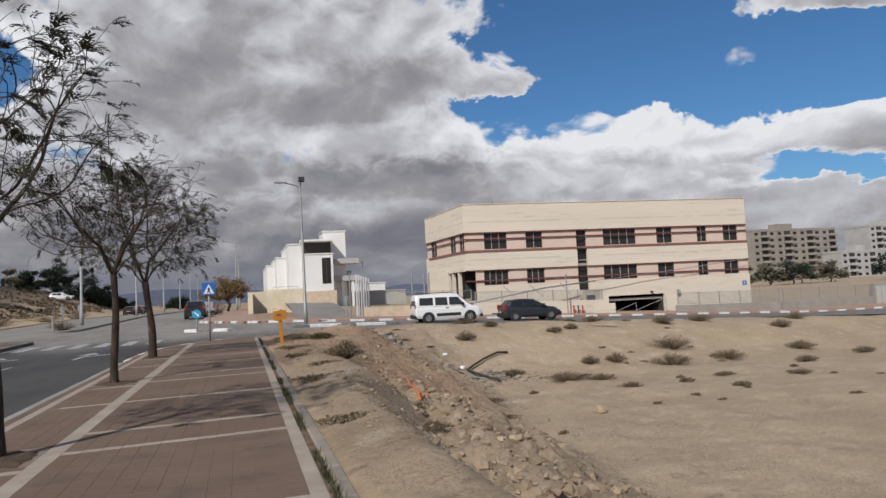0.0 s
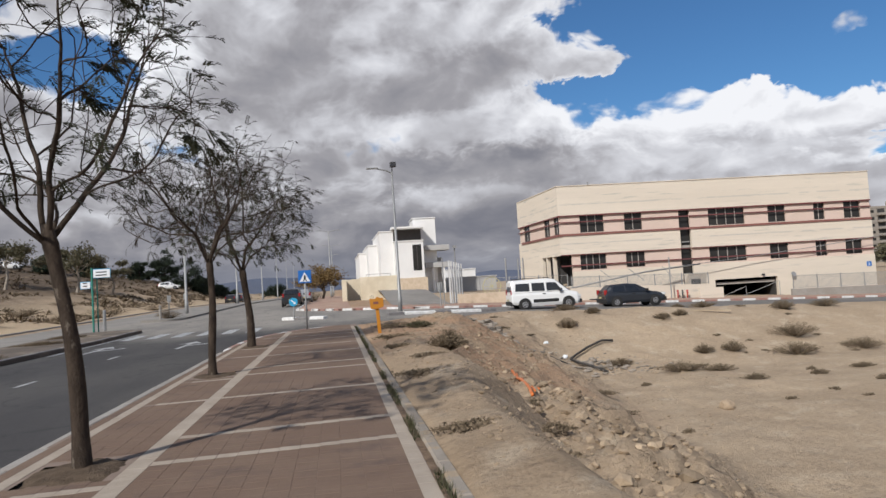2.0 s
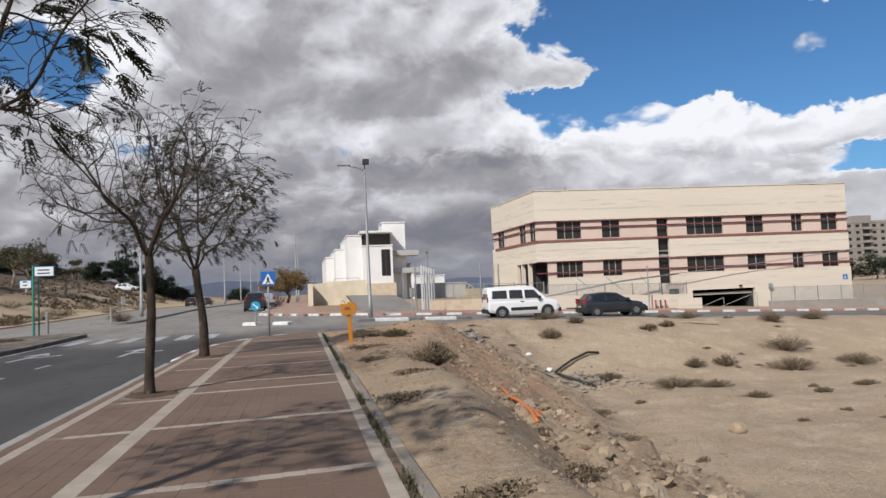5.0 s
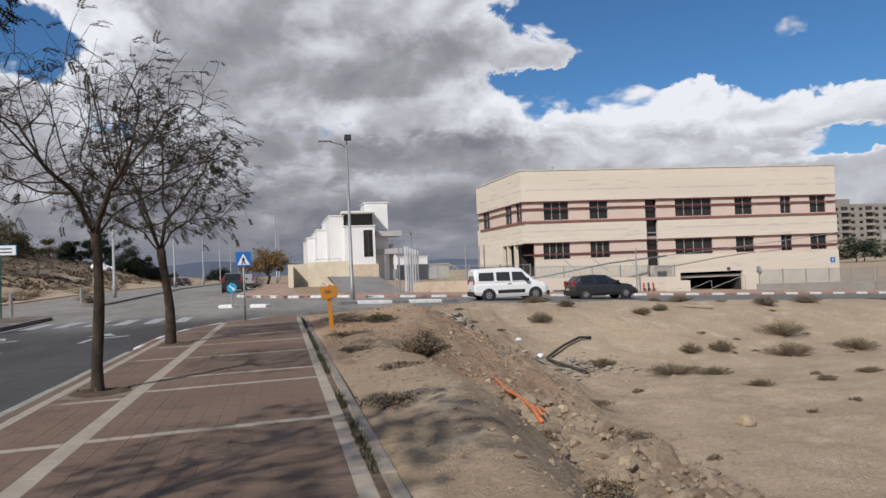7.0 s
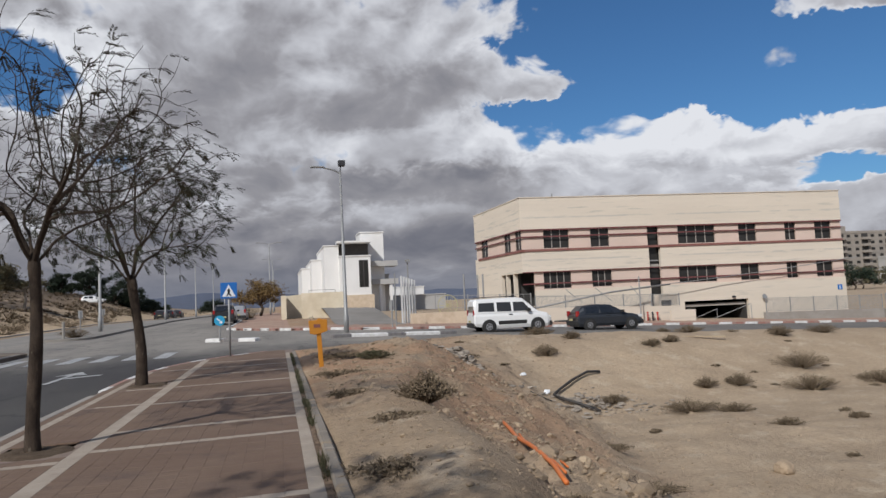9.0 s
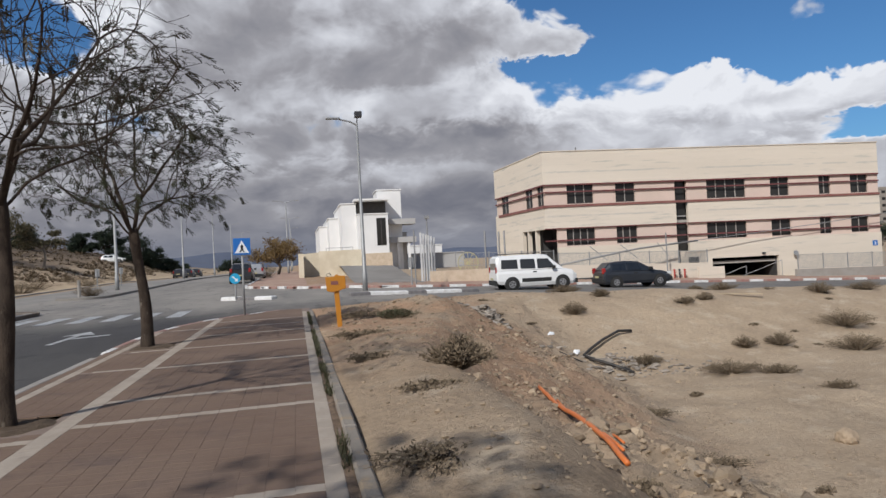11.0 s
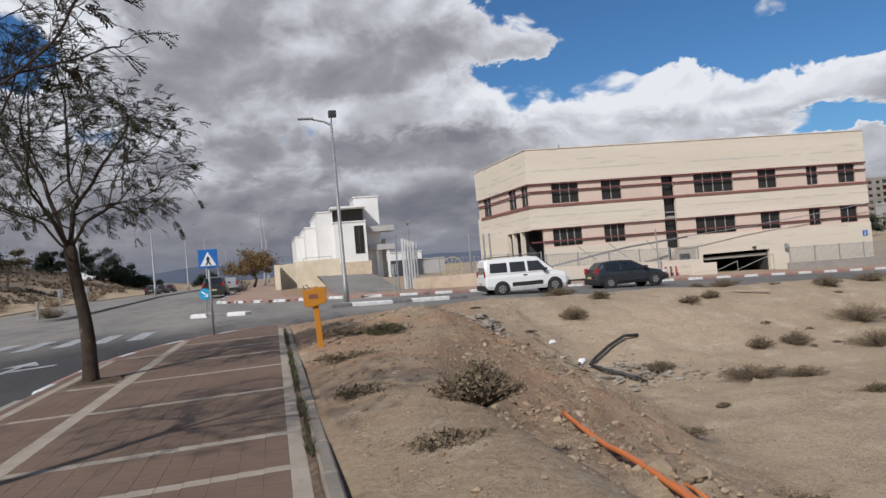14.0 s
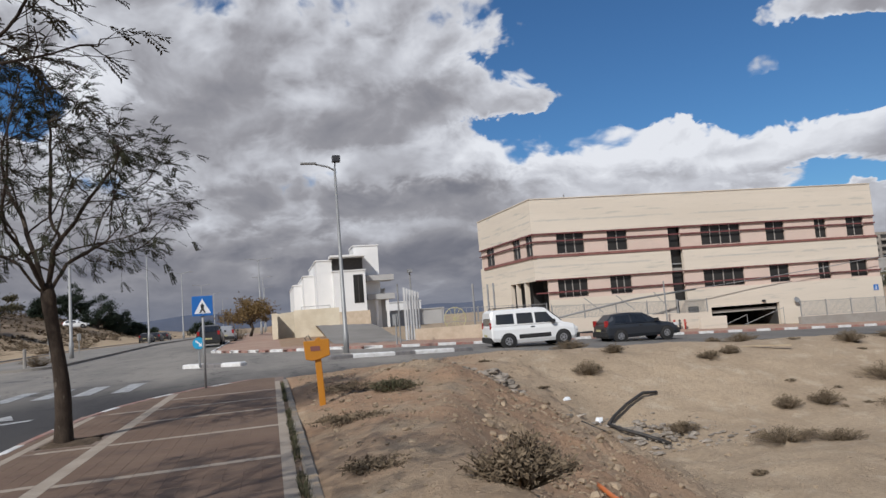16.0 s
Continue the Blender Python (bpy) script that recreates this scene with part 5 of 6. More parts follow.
def branch_nodes(rng, fork_at, limbs, low, high, reach, profile, shift, count, pace=0.10, near=0.20, sight=1.3):
    """Limbs that grow step by step towards free room inside the crown; returns places and parents."""
    want = []
    while len(want) < count:
        f = rng.random()
        r = spread_at(profile, f) * reach * rng.random() ** 0.42
        a = rng.uniform(0, 2 * math.pi)
        # boughs with gaps between them
        p = (fork_at.x + shift[0] * f + r * math.cos(a), fork_at.y + shift[1] * f + r * math.sin(a), low + (high - low) * f)
        if noise.noise((p[0] * 1.3, p[1] * 1.3 + 7.0 * count, p[2] * 1.6)) > -0.22:
            want.append(p)
    want = np.array(want)
    at, parent = [np.array(fork_at)], [-1]
    for i in range(limbs):
        a = 2 * math.pi * i / limbs + rng.uniform(-0.25, 0.25)
        out = rng.uniform(0.55, 1.15) if i % 3 else 0.25
        d, last = Vector((math.cos(a) * out, math.sin(a) * out, 1.0)).normalized(), 0
        for j in range(rng.randint(4, 7)):
            d = (d + Vector((rng.uniform(-.1, .1), rng.uniform(-.1, .1), rng.uniform(-.04, .08)))).normalized()
            at.append(at[last] + np.array(d) * pace)
            parent.append(last)
            last = len(at) - 1
    pts = np.array(at)
    dist = np.linalg.norm(want[:, None] - pts[None], axis=2)
    best, who = dist.min(1), dist.argmin(1)
    for turn in range(90):
        live = (best > near) & (best < sight)
        if not live.any():
            break
        fresh = []
        for n in np.unique(who[live]):
            pull = want[live & (who == n)] - at[n]
            d = (pull / np.linalg.norm(pull, axis=1)[:, None]).sum(0)
            d = d / (np.linalg.norm(d) + 1e-9)
            if parent[n] >= 0:
                back = at[n] - at[parent[n]]
                d = d + 0.75 * back / (np.linalg.norm(back) + 1e-9)
            d = d + np.array([rng.uniform(-.22, .22), rng.uniform(-.22, .22), rng.uniform(-.12, .26)])
            fresh.append((int(n), at[n] + pace * d / (np.linalg.norm(d) + 1e-9)))
        first = len(at)
        for n, p in fresh:
            at.append(p)
            parent.append(n)
        dist = np.linalg.norm(want[:, None] - np.array(at[first:])[None], axis=2)
        m, w = dist.min(1), dist.argmin(1) + first
        who, best = np.where(m < best, w, who), np.minimum(m, best)
    return [Vector(p) for p in at], parent


def street_tree(at, seed, fork, height, reach, profile, lean, leafy, bias, leaf_mat, label, limbs=8, count=620, shoots=0, r=0.080, shift=(0.1, 0.0), tufts=3, twiggy=0.3, leaf=0.068):
    rng = random.Random(seed)
    top = thing("street_tree", label, "tree", (at[0], at[1], -0.03), group="street trees")
    trunk, wood, twigs = Mesh(), Mesh(), Mesh()
    n = 12
    tp, tr = [], []
    for i in range(n + 1):
        f = i / n
        tp.append(Vector((lean[0] * f ** 1.4 + 0.025 * math.sin(6 * f + seed), lean[1] * f * f + 0.02 * math.cos(4 * f), fork * f)))
        tr.append(r * (1.25 - 0.25 * min(1, f * 6)) * (1 - 0.24 * f) * (1 + 0.05 * math.sin(9 * f + seed)) + 0.012 * step(0.8, 0.95, f) - 0.03 * step(0.95, 1.0, f))
    trunk.tube([tp[0] - Vector((0, 0, 0.15))] + tp, [r * 1.5] + tr, 12)
    part("trunk", trunk, "bark", top, smooth=True)
    pts, parent = branch_nodes(rng, tp[-1] - Vector((0, 0, 0.20)), limbs, fork + 0.25, height, reach, profile, shift, count)
    kids = [[] for _ in pts]
    for i, p in enumerate(parent):
        if p >= 0:
            kids[p].append(i)
    flow, tips = [0.0] * len(pts), []
    for i in range(len(pts) - 1, -1, -1):
        if not kids[i]:
            flow[i] = 1.0
            tips.append(i)
        if parent[i] >= 0:
            flow[parent[i]] += flow[i]
    rad = [min(0.062, 0.0052 * f ** 0.50) for f in flow]
    starts = [(0, k) for k in kids[0]]
    while starts:
        a, b = starts.pop()
        chain = [a, b]
        while kids[chain[-1]]:
            ks = sorted(kids[chain[-1]], key=lambda k: -flow[k])
            starts += [(chain[-1], k) for k in ks[1:]]
            chain.append(ks[0])
        rr = [min(rad[k], rad[b]) for k in chain]
        (wood if rad[b] > 0.011 else twigs).tube([pts[k] for k in chain], rr, 6 if rad[b] > 0.02 else 4 if rad[b] > 0.011 else 3, cap=False)
    ends = [(pts[i], (pts[i] - pts[parent[i]]).normalized()) for i in tips]
    # side twigs along all the thin wood
    for i in range(1, len(pts)):
        if rad[i] > 0.013 or rng.random() > twiggy:
            continue
        d = (pts[i] - pts[parent[i]]).normalized()
        side = d.orthogonal().normalized()
        side.rotate(Matrix.Rotation(rng.uniform(0, 6.28), 3, d))
        d, line = (d + side * rng.uniform(0.5, 1.3) + Vector((0.15, 0, 0.2))).normalized(), [pts[i]]
        step_on = rng.uniform(0.05, 0.12)
        for j in range(4):
            d = (d + Vector((rng.uniform(-.2, .25), rng.uniform(-.2, .2), rng.uniform(-.15, .2)))).normalized()
            line.append(line[-1] + d * step_on)
        twigs.tube(line, [0.0042, 0.0038, 0.0034, 0.003, 0.0024], 3, cap=False)
        ends.append((line[-1], d))
    for i in range(shoots):
        # long thin shoots over the crown
        p = pts[rng.choice(tips)]
        if p.z < fork + (height - fork) * 0.55:
            continue
        d, line = Vector((rng.uniform(-0.25, 0.45), rng.uniform(-0.3, 0.3), 1.0)).normalized(), [p]
        for j in range(7):
            d = (d + Vector((rng.uniform(-.10, .16), rng.uniform(-.12, .12), 0.03))).normalized()
            line.append(line[-1] + d * rng.uniform(0.07, 0.12))
            if j in (3, 5):
                ends.append((line[-1], d))
        twigs.tube(line, [0.006 - 0.0005 * j for j in range(8)], 3, cap=False)
        ends += [(line[-1], d)] * 2
    part("branchwork", wood, "bark", top, smooth=True)
    part("twigwork", twigs, "twig", top)["kind"] = "stuff"
    leaves = Mesh()
    for p, d in ends:
        lean_side = bias[0] * p.x + bias[1] * (p.z - (fork + height) / 2)
        if rng.random() < leafy + lean_side:
            for _ in range(rng.randint(1, tufts)):
                frond(leaves, p, d, rng, 8, 3.6 * leaf * rng.uniform(0.8, 1.15), leaf)
    part("foliage", leaves, leaf_mat, top)
    return top


BOWL = [(0.0, 0.55), (0.18, 0.86), (0.45, 1.0), (0.8, 0.86), (1.0, 0.55)]
DOME = [(0.0, 0.62), (0.12, 0.96), (0.35, 1.0), (0.6, 0.86), (0.8, 0.52), (1.0, 0.22)]
street_tree(TREES[0], 11, 2.36, 4.75, 1.72, BOWL, (-0.24, 0.0), 0.74, (0.08, -0.18), "leaf", "young street tree with bare limbs and green feathery leaves", limbs=7, count=640, shoots=10, tufts=5, twiggy=0.42, leaf=0.052)
street_tree(TREES[1], 23, 2.42, 4.55, 2.15, BOWL, (0.02, 0.0), 0.40, (0.05, 0.03), "leaf_brown", "young street tree with thin brown twigs and few leaves", limbs=6, count=760, shoots=36, tufts=2, twiggy=0.6, leaf=0.054)
street_tree(TREES[2], 37, 2.45, 5.85, 2.15, DOME, (-0.16, -0.03), 1.0, (0.06, -0.10), "leaf", "young street tree with a leaning trunk and a fuller leafy crown", limbs=7, count=1000, shoots=0, r=0.118, shift=(-0.15, 0.0), tufts=4, twiggy=0.8, leaf=0.052)


# ---- signs and lamps ----
def ngon(n, r, cx=0.0, cz=0.0, a0=0.0):
    return [(cx + r * math.cos(a0 + 2 * math.pi * i / n), cz + r * math.sin(a0 + 2 * math.pi * i / n)) for i in range(n)]


def plate(poly, y0, y1):
    n = len(poly)
    return Mesh().add([(x, y0, z) for x, z in poly] + [(x, y1, z) for x, z in poly],
                      [tuple(range(n)), tuple(range(n, 2 * n))[::-1]] + [(i, n + i, n + (i + 1) % n, (i + 1) % n) for i in range(n)])


def crossing_sign():
    s = thing("crossing_sign", "blue square pedestrian crossing sign on a grey pole", "road sign", pose(-1.82, 18.5, 0.0, 0, 0, 4))
    part("pole", Mesh().tube([(0, 0.05, -0.05), (0, 0.05, 2.5)], 0.035, 8), "galvanised", s, smooth=True)
    b = part("board", plate([(-0.27, 1.95), (0.27, 1.95), (0.27, 2.49), (-0.27, 2.49)], -0.02, 0.0), "sign_blue", s, bevel=0.008)
    part("triangle", plate([(-0.22, 2.01), (0.22, 2.01), (0.0, 2.42)], -0.026, -0.02), "sign_white", b)
    man = [(-0.09, 2.03), (-0.03, 2.14), (-0.05, 2.22), (0.0, 2.30), (0.05, 2.22), (0.03, 2.14), (0.09, 2.03), (0.04, 2.03), (0.0, 2.11), (-0.04, 2.03)]
    part("pictogram", plate(man, -0.032, -0.026), "sign_black", b, "dark walking figure shape")


crossing_sign()
k = thing("keep_right_sign", "round blue sign with a white arrow on a short post", "road sign", pose(-3.0, 29.45, level(-3, 29.45) + 0.04, 0, 0, 3))
part("post", Mesh().tube([(0, 0.05, -0.1), (0, 0.05, 0.86)], 0.04, 6), "galvanised", k)
kb = part("disc", plate(ngon(20, 0.25, 0, 0.90), -0.03, 0.0), "sign_cyan", k)
part("arrow", plate([(-0.11, 1.04), (-0.15, 0.99), (0.04, 0.83), (-0.03, 0.78), (0.13, 0.76), (0.12, 0.91), (0.08, 0.87)], -0.036, -0.03), "sign_white", kb)

o = thing("marker_post", "orange painted utility marker board on a post", "marker post", pose(0.76, 10.7, 0.12, 0, -3, 0))
part("post", Mesh().prism([(-0.055, -0.03), (0.055, -0.03), (0.055, 0.03), (-0.055, 0.03)], -0.2, 0.86), "orange_paint", o, bevel=0.012)
part("board", plate([(-0.21, 0.80), (-0.10, 0.76), (0.06, 0.78), (0.12, 0.80), (0.21, 0.82), (0.22, 1.10), (0.08, 1.115), (0.06, 1.15), (0.0, 1.14), (-0.03, 1.10), (-0.22, 1.11)], -0.07, -0.03), "orange_paint", o, bevel=0.012)
part("plate_mark", plate([(-0.11, 0.93), (0.05, 0.92), (0.05, 1.0), (-0.11, 1.01)], -0.076, -0.07), "stone_red", o, "small faded plate")
part("wire", Mesh().tube([(-0.16, -0.05, 1.10), (-0.19, -0.05, 1.17), (-0.12, -0.05, 1.20), (-0.08, -0.05, 1.12)], 0.008, 4), "dark_metal", o)


def corner_lamp():
    z0 = level(3.15, 29.3)
    s = thing("street_lamp", "tall grey street lamp with one arm and a floodlight", "street lamp", (3.15, 29.3, z0 - 0.05))
    part("pole", Mesh().tube([(0, 0, -0.1), (0, 0, 0.9), (0.0, 0, 0.95), (-0.04, 0, 8.35)], [0.13, 0.13, 0.10, 0.055], 10), "grey_metal", s, smooth=True)
    part("base_plate", Mesh().soft_box(-0.22, 0.22, -0.22, 0.22, 0.0, 0.06, 0.01), "concrete", s)
    a = part("arm", Mesh().tube([(-0.04, 0, 8.25), (-0.35, 0, 8.42), (-0.9, 0.0, 8.55)], 0.04, 6), "grey_metal", s)
    part("luminaire", Mesh().box(-1.55, -0.85, -0.11, 0.11, 8.54, 8.63, Matrix.Rotation(radians(0), 4, "Y")), "grey_metal", a, bevel=0.03)
    f = part("bracket", Mesh().tube([(-0.04, 0, 8.3), (0.0, -0.03, 8.7)], 0.03, 5), "dark_metal", s)
    part("floodlight", Mesh().box(-0.14, 0.22, -0.18, 0.12, 8.62, 8.92), "dark_metal", f, "dark box floodlight", bevel=0.03)


corner_lamp()


def pole_lamp(x, y, h, double=True):
    z0 = ground_z(x, y) if x < -19.6 else level(x, y) + 0.03
    s = thing("street_lamp", "tall pale grey street lamp on the median", "street lamp", (x, y, z0 - 0.02), group="median street lamps")
    part("pole", Mesh().tube([(0, 0, -0.1), (0, 0, 1.1), (0, 0, 1.15), (0, 0, h)], [0.16, 0.155, 0.115, 0.07], 8), "galvanised", s, smooth=True)
    for sg in (-1, 1):
        a = part("arm", Mesh().tube([(0, 0, h - 0.1), (sg * 0.6, 0, h + 0.1), (sg * 1.2, 0, h + 0.18)], 0.04, 5), "galvanised", s)
        part("luminaire", Mesh().box(min(sg * 1.1, sg * 1.8), max(sg * 1.1, sg * 1.8), -0.12, 0.12, h + 0.13, h + 0.22), "grey_metal", a)


for x, y, h in ((-14.2, 15.4, 10.2), (-13.2, 50.5, 10.5), (-13.4, 83, 10.5), (-13.5, 116, 10.5), (-13.6, 150, 10.5), (-13.8, 185, 10.5), (-14, 222, 10.5)):
    pole_lamp(x, y, h)
for x, y in ((-1.2, 95), (-1.0, 130), (-1.0, 165)):
    pole_lamp(x, y, 10.0)

g = thing("direction_sign", "green double pole with small white direction boards", "road sign", (-13.5, 28.4, level(-13.5, 28.4) + 0.02))
part("pole", Mesh().tube([(0, 0, -0.1), (0, 0, 3.45)], 0.06, 6), "sign_green", g)
part("pole", Mesh().tube([(0.16, 0.25, -0.1), (0.16, 0.25, 3.4)], 0.04, 6), "sign_green", g)
for x0, x1, z0, z1 in ((0.08, 0.92, 2.92, 3.36), (-0.58, -0.10, 2.36, 2.70)):
    b = part("board", Mesh().box(x0, x1, -0.03, 0.0, z0, z1), "sign_white", g)
    part("board_edge", Mesh().box(x0 - 0.03, x1 + 0.03, 0.0, 0.02, z0 - 0.03, z1 + 0.03), "sign_cyan", b)
    for i in range(2):
        part("writing_bar", Mesh().box(x0 + 0.12, x1 - 0.16, -0.034, -0.03, z0 + 0.1 + 0.16 * i, z0 + 0.16 + 0.16 * i), "dark_metal", b)
for x, y, h, m in ((-14.0, 31.8, 1.05, "grey_metal"), (-13.0, 40.6, 1.0, "concrete")):
    b = thing("bollard", "short grey metal bollard on the median", "bollard", (x, y, level(x, y)))
    part("post", Mesh().tube([(0, 0, -0.1), (0, 0, h)], 0.09, 8), m, b)
    part("cap", Mesh().tube([(0, 0, h), (0, 0, h + 0.06)], [0.10, 0.05], 8), m, b)
for x, y in ((-16.5, 66.0), (-15.2, 53.0), (6.55, 35.7)):
    solid("sign_back_post", Mesh().tube([(x, y, level(x, y) - 0.1), (x, y, level(x, y) + 1.6)], 0.045, 6).box(x - 0.16, x + 0.16, y + 0.04, y + 0.06, level(x, y) + 1.05, level(x, y) + 1.65),
          "galvanised", "thin grey post with a small plain plate", "post", group="plain posts")
solid("cctv_pole", Mesh().tube([(9.0, 43.0, 0.0), (9.0, 43.0, 4.4)], 0.05, 6).box(8.85, 9.15, 42.8, 43.1, 4.4, 4.6), "grey_metal", "thin grey pole with a small box on top", "pole")
solid("cctv_pole", Mesh().tube([(7.1, 37.5, 0.0), (7.1, 37.5, 3.4)], 0.045, 6), "grey_metal", "thin grey bare pole by the drive", "pole")


# ---- vehicles ----
def loft(rings):
    mb = Mesh()
    n = len(rings[0])
    for r in rings:
        mb.v += [tuple(p) for p in r]
    for i in range(len(rings) - 1):
        for j in range(n - 1):
            a = i * n + j
            mb.f.append((a, a + 1, a + n + 1, a + n))
    mb.f += [tuple(range(n))[::-1], tuple((len(rings) - 1) * n + j for j in range(n))]
    return mb


def wheel_part(parent, x, y, r):
    sg = 1 if y > 0 else -1
    w = part("wheel", Mesh().tube([(x, y - 0.09, r), (x, y + 0.09, r)], r * 0.45, 12), "dark_metal", parent)
    tyre = Mesh()
    ring = [Vector((x + r * math.cos(a), 0, r + r * math.sin(a))) for a in (2 * math.pi * i / 20 for i in range(20))]
    prof = ((-0.10, 0.60), (-0.10, 0.93), (-0.07, 1.0), (0.07, 1.0), (0.10, 0.93), (0.10, 0.60))
    for dy, f in prof:
        tyre.v += [(x + (q.x - x) * f, y + dy, r + (q.z - r) * f) for q in ring]
    for i in range(len(prof) - 1):
        tyre.f += [(20 * i + j, 20 * i + (j + 1) % 20, 20 * (i + 1) + (j + 1) % 20, 20 * (i + 1) + j) for j in range(20)]
    part("tyre", tyre, "rubber", w, smooth=True)
    rim = Mesh().tube([(x, y + sg * 0.05, r), (x, y + sg * 0.085, r)], [r * 0.62, r * 0.56], 16)
    for i in range(5):
        a = 2 * math.pi * i / 5
        rim.tube([(x, y + sg * 0.095, r), (x + r * 0.54 * math.cos(a), y + sg * 0.085, r + r * 0.54 * math.sin(a))], 0.03, 4)
    part("rim", rim, "rim", w)


def car(name, label, at, turn, length, width, side, belt, roof, paint, wheels, r=0.32, glass=(), rack=False):
    """side: (x, top of the lower body); roof: (x, z, half width) of the cabin from tail to nose."""
    z = level(at[0], at[1]) - ROAD_DROP
    s = thing(name, label, "car", Matrix.Translation((at[0], at[1], z + 0.012)) @ Matrix.Rotation(radians(turn), 4, "Z"))
    hw = width / 2
    rings = []
    for x, zt, f in side:
        w = hw * f
        lo = 0.22 if abs(x) < length / 2 - 0.1 else 0.36
        rings.append([(x, -w * 0.92, lo), (x, -w, lo + 0.16), (x, -w, zt - 0.22), (x, -w * 0.95, zt - 0.05), (x, -w * 0.86, zt), (x, w * 0.86, zt), (x, w * 0.95, zt - 0.05), (x, w, zt - 0.22), (x, w, lo + 0.16), (x, w * 0.92, lo), (x, -w * 0.92, lo)])
    part("body", loft(rings), paint, s, smooth=False, bevel=0.03)
    cab = []
    for x, zt, w, zb, wb2 in roof:
        cab.append([(x, -wb2, zb), (x, -(wb2 * 0.5 + w * 0.5) - 0.01, (zb + zt) / 2), (x, -w, zt - 0.06), (x, -w * 0.82, zt), (x, w * 0.82, zt), (x, w, zt - 0.06), (x, wb2 * 0.5 + w * 0.5 + 0.01, (zb + zt) / 2), (x, wb2, zb), (x, -wb2, zb)])
    part("cabin", loft(cab), paint, s, bevel=0.03)
    for poly in glass:
        for sg in (-1, 1):
            pts = []
            for x, zz in poly:
                lo = min(roof, key=lambda q: abs(q[0] - x))
                f = (zz - lo[3]) / max(0.2, lo[1] - lo[3])
                y = lo[4] + (lo[2] - lo[4]) * f + 0.022
                pts.append((x, sg * y, zz))
            inner = [(x, y - sg * 0.05, zz) for x, y, zz in pts]
            n = len(pts)
            part("side_window", Mesh().add(pts + inner, [tuple(range(n)) if sg < 0 else tuple(range(n))[::-1]] + [(i, (i + 1) % n, n + (i + 1) % n, n + i) for i in range(n)]), "car_glass", s)
    for xs in wheels:
        for sg in (-1, 1):
            arch = Mesh().tube([(xs, sg * (hw - 0.14), r), (xs, sg * (hw + 0.004), r)], r * 1.22, 18)
            part("wheel_arch", arch, "rubber", s)
            wheel_part(s, xs, sg * (hw - 0.08), r)
    xr, xf = -length / 2, length / 2
    for sg in (-1, 1):
        part("tail_lamp", Mesh().box(xr - 0.02, xr + 0.16, sg * hw * 0.80 - 0.09, sg * hw * 0.80 + 0.09 + 0.0, belt - 0.12, belt + 0.20), "lamp_red", s, bevel=0.02)
        part("headlight", Mesh().box(xf - 0.30, xf - 0.02, sg * hw * 0.74 - 0.14, sg * hw * 0.74 + 0.14, 0.62, 0.78), "lamp_clear", s, bevel=0.03)
        part("mirror", Mesh().box(xf - 1.45, xf - 1.25, sg * (hw + 0.02), sg * (hw + 0.20), belt + 0.02, belt + 0.18) if sg > 0 else Mesh().box(xf - 1.45, xf - 1.25, -hw - 0.20, -hw - 0.02, belt + 0.02, belt + 0.18), "rubber", s, bevel=0.03)
        part("door_handle", Mesh().box(-0.25, -0.05, sg * hw - 0.015, sg * hw + 0.03, belt - 0.14, belt - 0.09), "rubber", s)
    part("bumper", Mesh().box(xr - 0.06, xr + 0.12, -hw * 0.93, hw * 0.93, 0.28, 0.55), "rubber", s, "dark rear bumper", bevel=0.04)
    part("bumper", Mesh().box(xf - 0.12, xf + 0.04, -hw * 0.9, hw * 0.9, 0.25, 0.5), "rubber", s, bevel=0.04)
    part("number_plate", Mesh().box(xr - 0.075, xr - 0.06, -0.25, 0.25, 0.58, 0.69), "yellow_metal", s)
    return s


VAN_SIDE = [(-2.2, 1.02, 0.93), (-2.12, 1.10, 1.0), (-1.0, 1.10, 1.0), (0.9, 1.08, 1.0), (1.45, 1.06, 0.99), (1.95, 0.95, 0.95), (2.2, 0.72, 0.82)]
VAN_ROOF = [(-2.17, 1.72, 0.70, 1.06, 0.88), (-2.02, 1.83, 0.73, 1.06, 0.89), (0.2, 1.86, 0.74, 1.06, 0.90), (0.62, 1.80, 0.72, 1.06, 0.89), (1.42, 1.10, 0.74, 1.04, 0.86)]
VAN_GLASS = [[(-1.95, 1.16), (-1.05, 1.14), (-1.05, 1.62), (-1.9, 1.62)], [(-0.9, 1.14), (-0.1, 1.12), (-0.12, 1.62), (-0.9, 1.63)], [(0.02, 1.12), (1.0, 1.12), (0.62, 1.60), (0.02, 1.62)]]
van = car("van", "white compact passenger van with roof rails on the side street", (12.3, 30.6), -3, 4.4, 1.84, VAN_SIDE, 1.06, VAN_ROOF, "van_white", (-1.38, 1.36), 0.33, VAN_GLASS)
for sg in (-1, 1):
    part("roof_rail", Mesh().tube([(-1.9, sg * 0.62, 1.84), (-1.85, sg * 0.62, 1.92), (0.2, sg * 0.62, 1.93), (0.3, sg * 0.62, 1.86)], 0.022, 5), "dark_metal", van)
    part("side_trim", Mesh().box(-0.85, 0.75, sg * 0.92 - 0.02, sg * 0.92 + 0.025, 0.42, 0.62), "rubber", van, bevel=0.02)
part("rear_window", Mesh().add([(-2.2, -0.66, 1.15), (-2.2, 0.66, 1.15), (-2.15, 0.6, 1.66), (-2.15, -0.6, 1.66)], [(0, 1, 2, 3)]).add([(-2.15, -0.66, 1.15), (-2.15, 0.66, 1.15), (-2.1, 0.6, 1.66), (-2.1, -0.6, 1.66)], [(3, 2, 1, 0)]), "car_glass", van)
